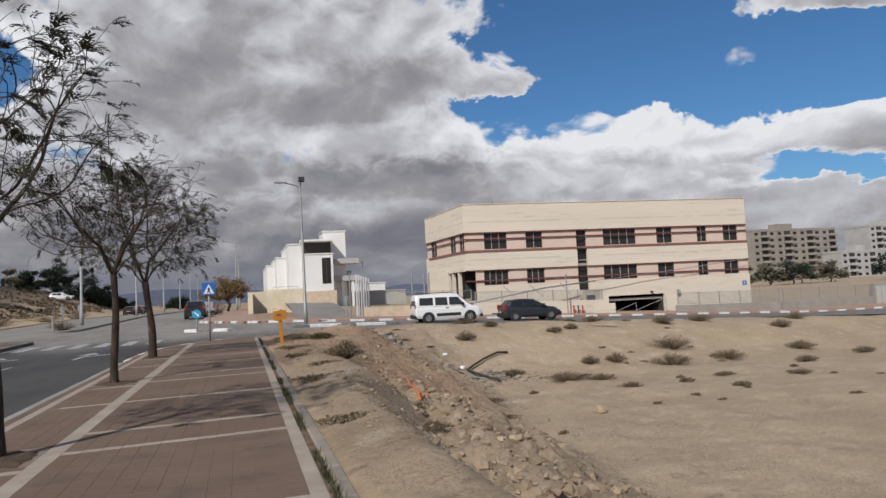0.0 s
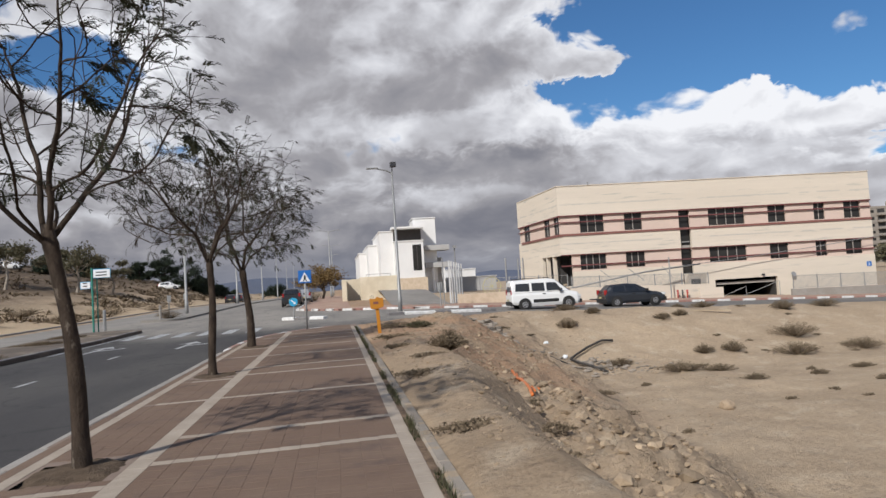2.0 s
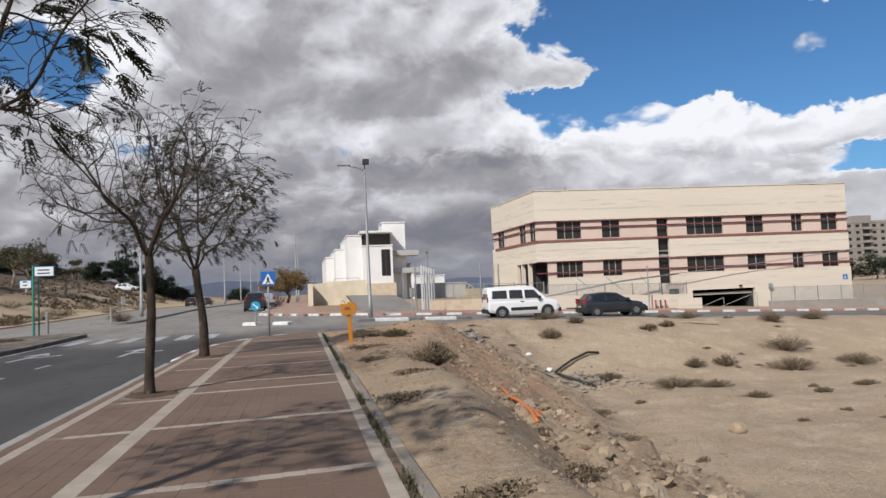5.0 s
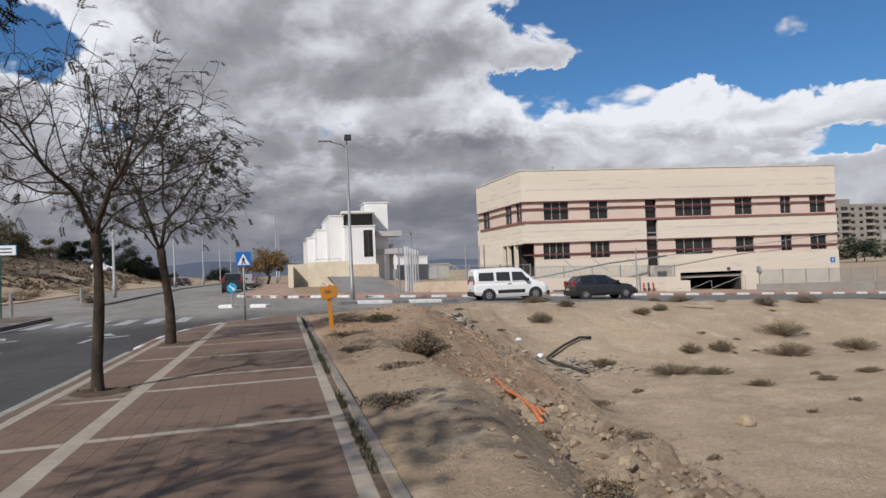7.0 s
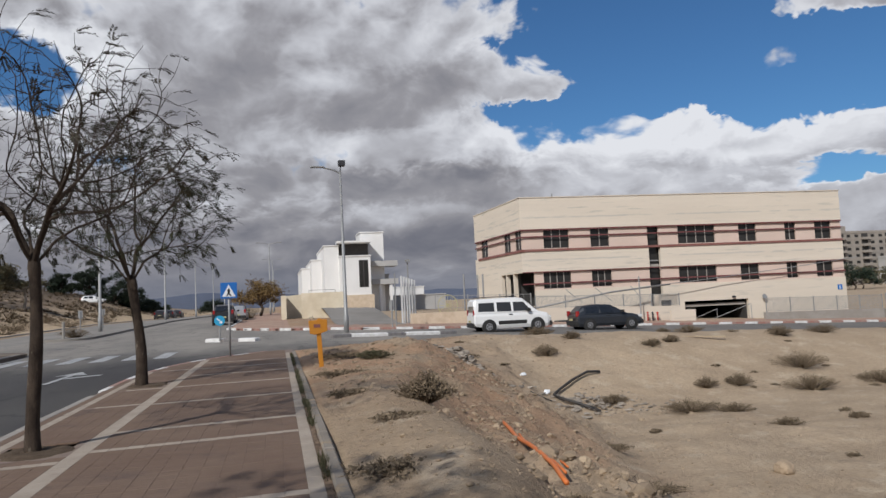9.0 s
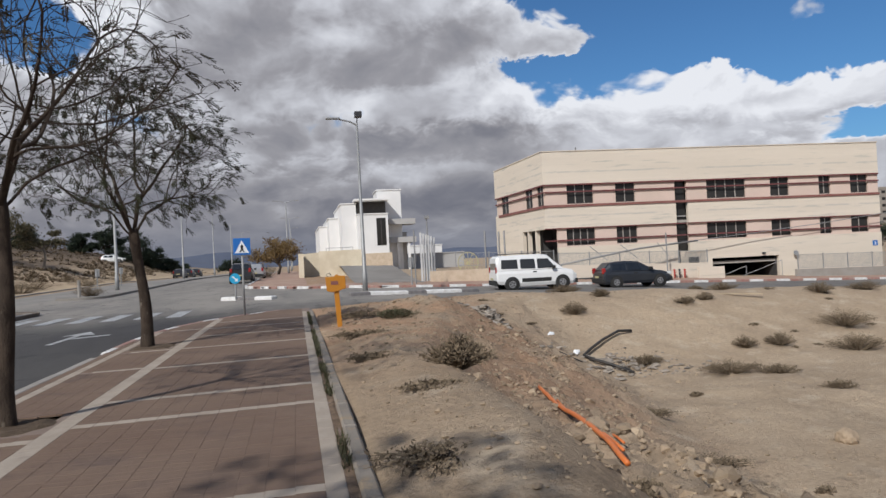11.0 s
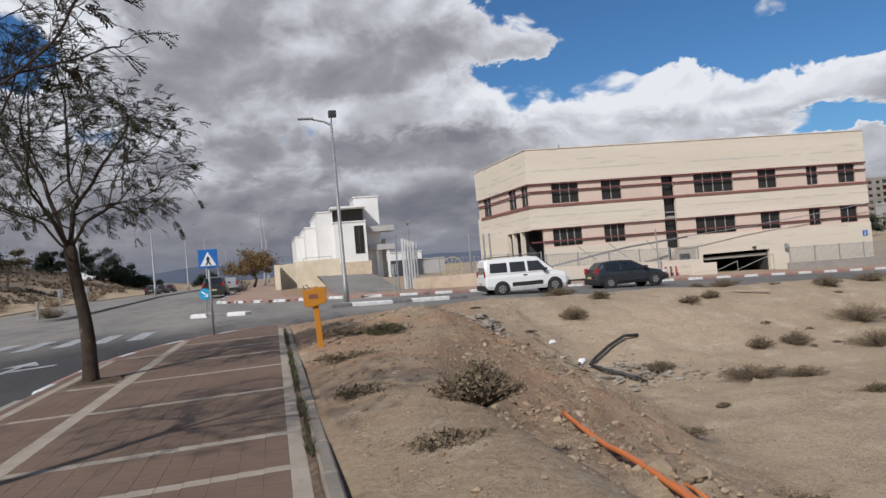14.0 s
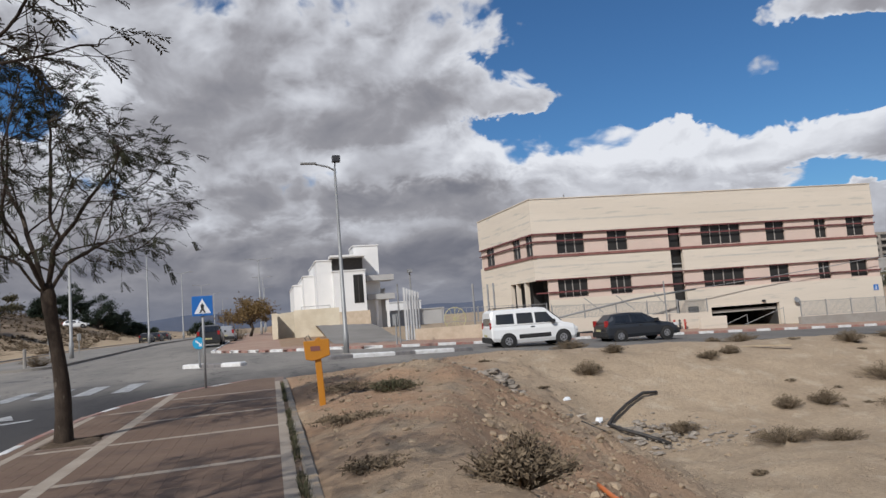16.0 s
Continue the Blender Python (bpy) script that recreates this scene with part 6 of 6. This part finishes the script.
part("windscreen", Mesh().add([(0.70, -0.64, 1.76), (0.70, 0.64, 1.76), (1.42, 0.76, 1.13), (1.42, -0.76, 1.13)], [(3, 2, 1, 0)]).add([(0.65, -0.64, 1.74), (0.65, 0.64, 1.74), (1.37, 0.76, 1.11), (1.37, -0.76, 1.11)], [(0, 1, 2, 3)]), "car_glass", van)

HATCH_SIDE = [(-2.0, 0.88, 0.90), (-1.9, 0.96, 0.98), (-0.8, 0.95, 1.0), (0.8, 0.93, 1.0), (1.4, 0.86, 0.98), (1.85, 0.74, 0.92), (2.02, 0.58, 0.78)]
HATCH_ROOF = [(-1.92, 1.05, 0.66, 0.90, 0.80), (-1.55, 1.40, 0.62, 0.92, 0.84), (-0.6, 1.47, 0.62, 0.92, 0.86), (0.15, 1.42, 0.61, 0.92, 0.86), (1.0, 0.97, 0.68, 0.90, 0.82)]
HATCH_GLASS = [[(-1.5, 1.0), (-0.72, 0.98), (-0.72, 1.35), (-1.4, 1.31)], [(-0.62, 0.98), (0.2, 0.97), (0.05, 1.33), (-0.62, 1.36)]]
car("hatchback", "dark grey hatchback car on the side street", (18.4, 31.2), -3, 4.05, 1.76, HATCH_SIDE, 0.92, HATCH_ROOF, "car_grey", (-1.28, 1.26), 0.31, HATCH_GLASS)
SUV_SIDE = [(-2.2, 0.98, 0.9), (-2.1, 1.06, 0.98), (-0.9, 1.05, 1.0), (0.9, 1.03, 1.0), (1.5, 0.98, 0.98), (2.0, 0.88, 0.93), (2.2, 0.68, 0.8)]
SUV_ROOF = [(-2.08, 1.18, 0.70, 1.0, 0.84), (-1.75, 1.60, 0.66, 1.0, 0.86), (-0.5, 1.68, 0.67, 1.0, 0.88), (0.3, 1.62, 0.66, 1.0, 0.88), (1.15, 1.07, 0.72, 1.0, 0.86)]
SUV_GLASS = [[(-1.7, 1.1), (-0.75, 1.08), (-0.75, 1.52), (-1.55, 1.5)], [(-0.62, 1.08), (0.35, 1.08), (0.15, 1.5), (-0.62, 1.53)]]
suv = car("suv", "dark blue-grey off-road car standing in the street ahead", (-4.65, 56.5), 90, 4.4, 1.86, SUV_SIDE, 1.02, SUV_ROOF, "car_dark", (-1.35, 1.35), 0.35, SUV_GLASS)
part("rear_window", Mesh().add([(-2.12, -0.62, 1.16), (-2.12, 0.62, 1.16), (-1.80, 0.56, 1.54), (-1.80, -0.56, 1.54)], [(0, 1, 2, 3)]).add([(-2.07, -0.62, 1.16), (-2.07, 0.62, 1.16), (-1.75, 0.56, 1.54), (-1.75, -0.56, 1.54)], [(3, 2, 1, 0)]), "car_glass", suv)
car("hatchback", "silver car parked along the street ahead", (-3.95, 64.0), 90, 4.05, 1.76, HATCH_SIDE, 0.92, HATCH_ROOF, "car_silver", (-1.28, 1.26), 0.31, HATCH_GLASS)
for i, (x, y, p, d) in enumerate(((-18.3, 112, "car_dark", "dark"), (-18.3, 121, "car_grey", "dark grey"), (-18.3, 130, "car_dark", "dark"))):
    car("hatchback", d + " car parked by the far carriageway", (x, y), 90, 4.05, 1.76, HATCH_SIDE, 0.92, HATCH_ROOF, p, (-1.28, 1.26), 0.31, HATCH_GLASS)


# ---- the empty lot: stones, rubble, scrub and litter ----
rng = random.Random(9)


def stone_mesh(seed):
    return mesh_data("stone", Mesh().lump((0, 0, 0), 1.0, (1.0, 0.8, 0.62), 0.28, seed), M["rock"])


stones = [stone_mesh(i) for i in range(8)]
made = 0
while made < 290:
    y = rng.uniform(-5, 17)
    edge = 1.0 + 0.75 * step(-6, 4, y) + 1.9 * step(5, 14, y)
    x = edge + 0.7 + abs(rng.gauss(1.0, 1.1))
    if x > 9.5:
        continue
    r = min(0.15, 0.025 + rng.expovariate(1 / 0.026))
    ob = new("stone", stones[made % 8])
    ob.matrix_basis = Matrix.Translation((x, y, ground_z(x, y) - r * 0.05)) @ Euler((rng.uniform(-.4, .4), rng.uniform(-.4, .4), rng.uniform(0, 6))).to_matrix().to_4x4() @ Matrix.Scale(r, 4)
    tagged(ob, "pale sandy stone on the bank", "stone", "stones on the bank")
    made += 1
shape = bmesh.new()
bmesh.ops.create_icosphere(shape, subdivisions=3, radius=1.0)
for v in shape.verts:
    n = v.co.copy()
    v.co *= 1 + 0.30 * noise.noise(n * 1.1 + Vector((4, 0, 0))) + 0.12 * noise.noise(n * 3.0) + 0.05 * noise.noise(n * 8.0)
    v.co.z *= 0.85
boulder = bpy.data.meshes.new("boulder")
shape.to_mesh(boulder)
shape.free()
boulder.materials.append(M["rock"])
big = new("boulder", boulder)
big.matrix_basis = pose(10.1, 6.75, -2.34, 8, 5, 40) @ Matrix.Scale(0.21, 4)
tagged(big, "pale sandy boulder on the lot floor", "boulder")
for x, y, r, turn in ((3.62, 3.75, 0.17, 10), (3.95, 4.15, 0.13, 80), (4.45, 4.3, 0.12, 150), (4.9, 3.5, 0.10, 220)):
    rock = new("boulder", boulder)
    rock.matrix_basis = pose(x, y, ground_z(x, y) + r * 0.35, 10, turn / 9, turn) @ Matrix.Scale(r, 4)
    tagged(rock, "rough sandy boulder half sunk in the bank", "boulder", "boulders on the bank")
grit = Mesh()
for i in range(11000):
    y = rng.uniform(-6, 25)
    x = 0.6 + abs(rng.gauss(3.6, 4.4))
    if x > 22 or y > lot_edge(x) - 0.6:
        continue
    r = min(0.055, 0.006 + rng.expovariate(1 / (0.007 if y < 6 else 0.011)))
    grit.lump((x, y, ground_z(x, y) + r * 0.2), r, (1, 0.9, 0.6), 0.3, i)
solid("gravel", grit, "rock", "loose pale pebbles and clods on the dirt", "gravel", kind="stuff")
clods = Mesh()
for i in range(5600):
    y = rng.uniform(-9, 15)
    edge = 1.0 + 0.75 * step(-6, 4, y) + 1.9 * step(5, 14, y)
    # a belt past the gully, thinning out over the lot floor
    d = rng.uniform(1.1, 4.6) if i % 2 else 0.6 + abs(rng.gauss(1.6, 1.8))
    if noise.noise(((edge + d) * 0.8, y * 0.8, 11.0)) < (-0.15 if i % 2 else 0.05):
        continue
    big_one = i % 2 and y < 2.5
    r = min(0.12 if big_one else 0.09, 0.015 + rng.expovariate(1 / (0.036 if big_one else 0.018)))
    clods.lump((edge + d, y, ground_z(edge + d, y) - r * 0.12), r, (1.1, 0.95, 0.78), 0.32, 7000 + i)
solid("clods", clods, "rock", "crumbled clods and broken stone down the bank", "clods", kind="stuff")
heap = Mesh()
for cx, cy, sx, sy, rise_by, n in ((5.3, 14.7, 0.45, 0.50, 0.42, 260), (6.4, 14.4, 0.5, 0.5, 0.05, 60), (9.9, 15.9, 0.8, 0.7, 0.08, 150), (11.4, 15.6, 0.9, 0.5, 0.02, 60)):
    for i in range(n):
        u, v = rng.gauss(0, 1), rng.gauss(0, 1)
        x, y = cx + u * sx, cy + v * sy
        r = min(0.16, 0.025 + rng.expovariate(1 / 0.035))
        heap.lump((x, y, ground_z(x, y) + rise_by * math.exp(-(u * u + v * v) / 1.5) + r * 0.2), r, (1.3, 0.8, 0.5), 0.38, i)
solid("rubble_heap", heap, "rubble", "heap of grey broken concrete rubble", "rubble", kind="stuff")


def along(points, lift, bow=0.0):
    out = []
    for i, (x, y) in enumerate(points):
        out.append((x, y, ground_z(x, y) + lift + bow * math.sin(math.pi * i / (len(points) - 1))))
    return out


for dx, dy, seed, rad, n in ((0, 0, 1, 0.034, 19), (0.10, -0.1, 2, 0.020, 17), (0.20, -0.3, 3, 0.016, 15)):
    pts = [(4.12 + dx - 0.052 * i + 0.02 * math.sin(i * 0.5 + seed), 7.4 + dy - 0.30 * i) for i in range(n)]
    bed = along(pts, 0.0)
    bed = [(x, y, 0.07 + rad + sum(b[2] for b in bed[max(0, i - 3):i + 4]) / len(bed[max(0, i - 3):i + 4])) for i, (x, y, z) in enumerate(bed)]
    solid("orange_conduit", Mesh().tube(bed, rad, 7), "orange_plastic", "orange plastic conduit lying down the dirt bank", "conduit", "orange conduits", smooth=True)
solid("black_pipe", Mesh().tube(along([(9.0, 16.6), (9.4, 17.0), (10.1, 17.5), (11.0, 18.1), (11.6, 18.3)], 0.08, 0.10), 0.052, 7), "black_plastic", "thick black plastic pipe lying on rubble", "pipe", smooth=True)
solid("black_pipe", Mesh().tube(along([(9.0, 16.6), (9.2, 16.2), (9.6, 15.7), (10.05, 15.2)], 0.08, 0.08), 0.052, 7), "black_plastic", "thick black plastic pipe lying on rubble", "pipe", smooth=True)
solid("black_pipe", Mesh().tube(along([(8.0, 16.2), (8.3, 16.05), (8.6, 15.8)], 0.03), 0.022, 6), "black_plastic", "short black pipe end in the dirt", "pipe", smooth=True)
for x, y, r in ((8.9, 16.9, 0.13), (8.35, 17.9, 0.11), (5.9, 16.4, 0.10)):
    crumple = Mesh().lump((0, 0, 0), r, (1.2, 0.8, 0.7), 0.45, int(x * 10))
    solid("plastic_bag", crumple, "sign_white", "crumpled white plastic litter on the dirt", "litter", "white litter", at=(x, y, ground_z(x, y) + r * 0.4))
solid("board", Mesh().box(0, 1.9, 0, 0.16, 0, 0.04, pose(17.4, 21.8, ground_z(17.9, 21.6) + 0.05, 3, 2, -22)), "plank", "weathered wooden board lying on the sand", "board")


def scrub(x, y, r, h, mat="dry_bush", n=None, name="shrub", label="dry grey-brown desert shrub"):
    """A low bush of many thin stems with small leaves."""
    top = thing(name, label, "shrub", (x, y, ground_z(x, y) if not street_mask(x, y) else level(x, y) + 0.02), group="desert shrubs")
    rg = random.Random(int(x * 97 + y * 131))
    mb, lf = Mesh(), Mesh()
    for i in range(n or int(70 + 160 * r)):
        a, out = rg.uniform(0, 6.28), rg.uniform(0, 1) ** 0.6
        lobe = 0.72 + 0.45 * noise.noise((math.cos(a) * 1.4 + x, math.sin(a) * 1.4 + y, 3.0)) + 0.2 * math.cos(2 * a + x)
        d = Vector((math.cos(a) * out * r * (lobe + 0.35), math.sin(a) * out * r * lobe, h * (1.05 - 0.6 * out * out) * rg.uniform(0.6, 1.1)))
        p = Vector((math.cos(a) * r * 0.25 * out, math.sin(a) * r * 0.25 * out, -0.03))
        q = p + d * 0.55 + Vector((rg.uniform(-.1, .1), rg.uniform(-.1, .1), rg.uniform(0, .08))) * r
        e = p + d
        mb.tube([p, q, e], [0.008, 0.006, 0.003], 3, cap=False)
        for t in range(8):
            c = q.lerp(e, rg.random()) + Vector((rg.uniform(-.08, .08), rg.uniform(-.08, .08), rg.uniform(-.06, .06))) * (r + 0.2)
            s = rg.uniform(0.014, 0.034)
            u = Vector((rg.uniform(-1, 1), rg.uniform(-1, 1), rg.uniform(-1, 1))).normalized()
            w = u.orthogonal().normalized()
            lf.add([c - u * s, c + w * s * 0.4, c + u * s, c - w * s * 0.4], [(0, 1, 2, 3)])
    part("brushwood", mb, "dry_bush", top)
    part("foliage", lf, mat, top)
    return top


SHRUBS = [(1.85, 3.95, 0.36, 0.42), (10.1, 19.9, 0.7, 0.5), (12.1, 21.8, 0.5, 0.4), (11.6, 24.6, 0.9, 0.45), (15.2, 20.6, 0.55, 0.35), (16.3, 20.9, 0.5, 0.35),
          (16.6, 16.9, 0.7, 0.5), (15.2, 16.9, 0.6, 0.45), (12.6, 14.0, 1.1, 0.4), (14.0, 13.6, 0.7, 0.35), (10.9, 16.0, 0.7, 0.35), (20.5, 18.2, 1.3, 0.7), (19.0, 16.0, 1.2, 0.6),
          (22.4, 16.3, 1.2, 0.5), (19.5, 24.4, 0.8, 0.4), (22.5, 21.8, 0.9, 0.5), (25.6, 22.5, 0.9, 0.5), (27.5, 17.0, 1.0, 0.5), (17.8, 24.0, 0.5, 0.3), (13.8, 11.0, 0.5, 0.25),
          (17.2, 9.0, 0.5, 0.2), (21.0, 10.2, 0.6, 0.25), (30, 21, 0.9, 0.5), (33, 23, 0.8, 0.45), (18.8, 12.0, 0.5, 0.2), (24.0, 13.0, 0.7, 0.3), (16.4, 11.2, 0.45, 0.2), (29.0, 14.5, 0.8, 0.35)]
for x, y, r, h in SHRUBS:
    scrub(x, y, r * (0.74 if y > 5 else 1), h * (0.95 if y > 5 else 1), n=int(70 + 130 * r) if y > 5 else 330)
scrub(2.1, 11.2, 0.40, 0.24, "leaf_bush", 130, label="small dull green shrub on the dirt")
for x, y, r, h in ((0.85, 0.1, 0.34, 0.07), (0.8, -4.4, 0.22, 0.05), (1.25, 2.6, 0.22, 0.06), (1.1, 8.6, 0.4, 0.06), (1.0, 5.2, 0.3, 0.05), (1.5, 11.9, 0.5, 0.12), (5.9, 4.9, 0.4, 0.15), (7.4, 9.2, 0.3, 0.15)):
    scrub(x, y, r * 1.35, h * 0.9, n=110, label="flat tuft of dry twigs on the dirt")
for i in range(9):
    # dark weeds down in the gully
    y = -7.0 + 1.05 * i + rng.uniform(-0.3, 0.3)
    scrub(2.3 + 0.75 * step(-6, 4, y) + rng.uniform(-0.12, 0.15), y, rng.uniform(0.14, 0.28), rng.uniform(0.08, 0.16), n=70, label="low dark weeds in the dirt gully")
for x, y, r, h in ((-20.8, 20, 1.4, 0.6), (-21.6, 27, 1.1, 0.7), (-22.5, 31, 1.6, 0.8), (-12.0, 12.5, 0.9, 0.14), (-12.8, 20, 0.8, 0.14), (-13.2, 24, 0.7, 0.14), (-12.9, 7.5, 0.8, 0.14), (-12.6, 41.5, 0.8, 0.7), (-20.9, 45, 1.6, 0.8), (-21.3, 55, 1.8, 0.9),
                   (-23, 62, 2.0, 0.9), (-20.6, 70, 1.5, 0.9), (-26, 50, 1.6, 0.7), (-28, 64, 1.8, 0.8), (-25, 78, 1.8, 0.9), (-21, 86, 1.6, 1.0), (-31, 55, 1.5, 0.7), (-24, 40, 1.2, 0.6), (-3.0, 68, 1.0, 1.3)):
    scrub(x, y, r, h, n=160)
made = 0
while made < 26:
    x, y = rng.uniform(6.5, 24), rng.uniform(4, 23)
    if y > lot_edge(x) - 0.9:
        continue
    scrub(x, y, rng.uniform(0.10, 0.30), rng.uniform(0.06, 0.16), n=int(rng.uniform(24, 50)), label="flat tuft of dry twigs on the dirt")
    made += 1
silt = sheet([0.142, 0.166, 0.190, 0.214], [-12 + 0.12 * i for i in range(254)], lambda x, y: 0.004 + 0.016 * noise.noise((x * 30, y * 3, 1.0)) + 0.008 * noise.noise((x * 50, y * 14, 4.0)))
solid("gutter_dirt", silt, "dirt", "dark silt and litter filling the kerb gap", "dirt", kind="structure", smooth=True)
weeds = Mesh()
for i in range(1500):
    y, x = rng.uniform(-11, 18.4), rng.uniform(0.145, 0.22)
    if noise.noise((y * 0.9, 3.3, 0)) < -0.05:
        continue
    for j in range(3):
        a = rng.uniform(0, 6.28)
        t = Vector((x, y, 0)) + Vector((math.cos(a) * 0.05, math.sin(a) * 0.08, rng.uniform(0.03, 0.10)))
        w = Vector((math.sin(a), -math.cos(a), 0)) * 0.008
        b = Vector((x, y, -0.02))
        weeds.add([b - w, b + w, t], [(0, 1, 2)])
solid("gutter_weeds", weeds, "leaf_bush", "dry weeds growing in the kerb gap", "weeds", kind="stuff")


# ---- trees further off ----
def clump_tree(x, y, h, r, mat, label, trunk_h, bark="bark_pale", flat=0.6, n=26, per=150, leaf=0.28, seed=None, name="tree"):
    rg = random.Random(seed if seed is not None else int(x * 7 + y * 13))
    top = thing(name, label, "tree", (x, y, ground_z(x, y) - 0.05))
    tr, lf = Mesh(), Mesh()
    tr.tube([(0, 0, 0), (0.1 * r, 0, trunk_h * 0.5), (0, 0.05, trunk_h)], [0.05 * h ** 0.8, 0.04 * h ** 0.8, 0.03 * h ** 0.8], 7, cap=False)
    for i in range(n):
        a, o = rg.uniform(0, 6.28), rg.uniform(0.1, 1) ** 0.6
        c = Vector((math.cos(a) * o * r, math.sin(a) * o * r, trunk_h + (h - trunk_h) * rg.uniform(0.05, 1.0) * (1 - o * o * flat)))
        if i % 2 == 0:
            tr.tube([(0, 0, trunk_h * rg.uniform(0.7, 1)), c * 0.6 + Vector((0, 0, trunk_h * 0.35)), c], [0.02 * h ** 0.8, 0.012 * h ** 0.8, 0.004 * h], 4, cap=False)
        cr = r * rg.uniform(0.16, 0.34)
        for j in range(per):
            u = Vector((rg.gauss(0, 1), rg.gauss(0, 1), rg.gauss(0, 0.62))) * cr * 0.62
            p = c + u
            s = leaf * rg.uniform(0.5, 1.1)
            w = Vector((rg.uniform(-1, 1), rg.uniform(-1, 1), rg.uniform(-1, 1))).normalized()
            q = w.orthogonal().normalized()
            lf.add([p - w * s, p + q * s * 0.5, p + w * s, p - q * s * 0.5], [(0, 1, 2, 3)])
    part("trunk", tr, bark, top, smooth=True)
    part("crown", lf, mat, top)
    return top


for x, y, h, r in ((-31, 90, 5.2, 2.6), (-34.5, 87, 6.2, 3.0), (-38, 92, 6.0, 3.2), (-42, 84, 6.4, 3.4), (-46, 88, 6.6, 3.6), (-51, 80, 6.4, 3.4), (-56, 84, 6.8, 3.8), (-60, 72, 6.4, 3.4), (-66, 76, 7.0, 4.0), (-74, 70, 7.5, 4.5), (-82, 76, 8, 4.5)):
    clump_tree(x, y, h, r, "leaf_olive", "tall pale eucalyptus with a flat olive crown", h * 0.58, "bark_pale", 0.65, 15, 150, 0.20)
for x, y, h, r in ((-37.5, 146, 7.4, 2.7), (-33.0, 147, 7.0, 3.1), (-30.0, 150, 5.0, 2.4), (-27.6, 154, 3.2, 2.0), (-41.5, 144, 4.2, 2.2), (-25.2, 158, 2.4, 1.7), (-47, 130, 3.6, 2.4), (-53, 126, 3.8, 2.4), (-58, 112, 3.6, 2.4), (-64, 108, 4.0, 2.6), (-72, 100, 4.4, 2.8), (-80, 92, 5.0, 3.0), (-17.5, 190, 3.4, 3.0)):
    clump_tree(x, y, h, r, "leaf_dark", "dense dark evergreen tree on the rise", h * 0.06, "bark", 0.45, 40, 170, 0.20)
clump_tree(-2.2, 78, 4.9, 2.9, "leaf_rust", "street tree with rusty brown leaves", 1.8, "bark", 0.7, 24, 120, 0.16)
clump_tree(-2.4, 88, 4.2, 2.2, "leaf_rust", "street tree with rusty brown leaves", 1.6, "bark", 0.7, 18, 120, 0.16)
clump_tree(-27.5, 32, 3.4, 1.5, "leaf_olive", "thin small tree on the sandy bank", 1.2, "bark", 0.8, 14, 60, 0.12)
clump_tree(-30.5, 26, 5.5, 2.4, "leaf_olive", "olive-green tree on the sandy bank", 1.6, "bark", 0.7, 24, 120, 0.18)
for i in range(16):
    x = 96 + 9.5 * i + rng.uniform(-2, 2)
    clump_tree(x, 150 + rng.uniform(-8, 12), rng.uniform(4.5, 8), rng.uniform(3.5, 5), "leaf_dark" if i % 3 == 0 else "leaf_olive", "dark olive tree before the apartment blocks", 1.5, "bark", 0.5, 18, 90, 0.5, name="far_tree")
for x, y in ((-56, 118), (-63, 120), (-33, 132)):
    z = ground_z(x, y)
    s = car("hatchback", "white car parked on the rise", (x, y), 0, 4.05, 1.76, HATCH_SIDE, 0.92, HATCH_ROOF, "van_white", (-1.28, 1.26), 0.31, HATCH_GLASS)
    s.location.z = z + 0.02

# scrub that covers the rise beyond the far carriageway
field = Mesh()
for i in range(8500):
    d = rng.uniform(6, 60) if i % 3 else rng.uniform(2, 14)
    x, y = -19.5 - d, rng.uniform(12, 190)
    if noise.noise((x * 0.12, y * 0.07, 6.0)) < (0.05 if d < 14 else -0.35):
        continue
    z = ground_z(x, y)
    h, w = rng.uniform(0.15, 0.5), rng.uniform(0.2, 0.6)
    for j in range(7):
        a = rng.uniform(0, 6.28)
        o = Vector((math.cos(a) * w, math.sin(a) * w, 0))
        s = Vector((-math.sin(a), math.cos(a), 0)) * 0.10
        c = Vector((x, y, z - 0.03))
        field.add([c - s + o * 0.2, c + s + o * 0.2, c + o + Vector((0, 0, h * rng.uniform(0.5, 1)))], [(0, 1, 2)])
solid("field_scrub", field, "dry_bush", "low dry dark scrub covering a sandy rise", "scrub", kind="stuff")
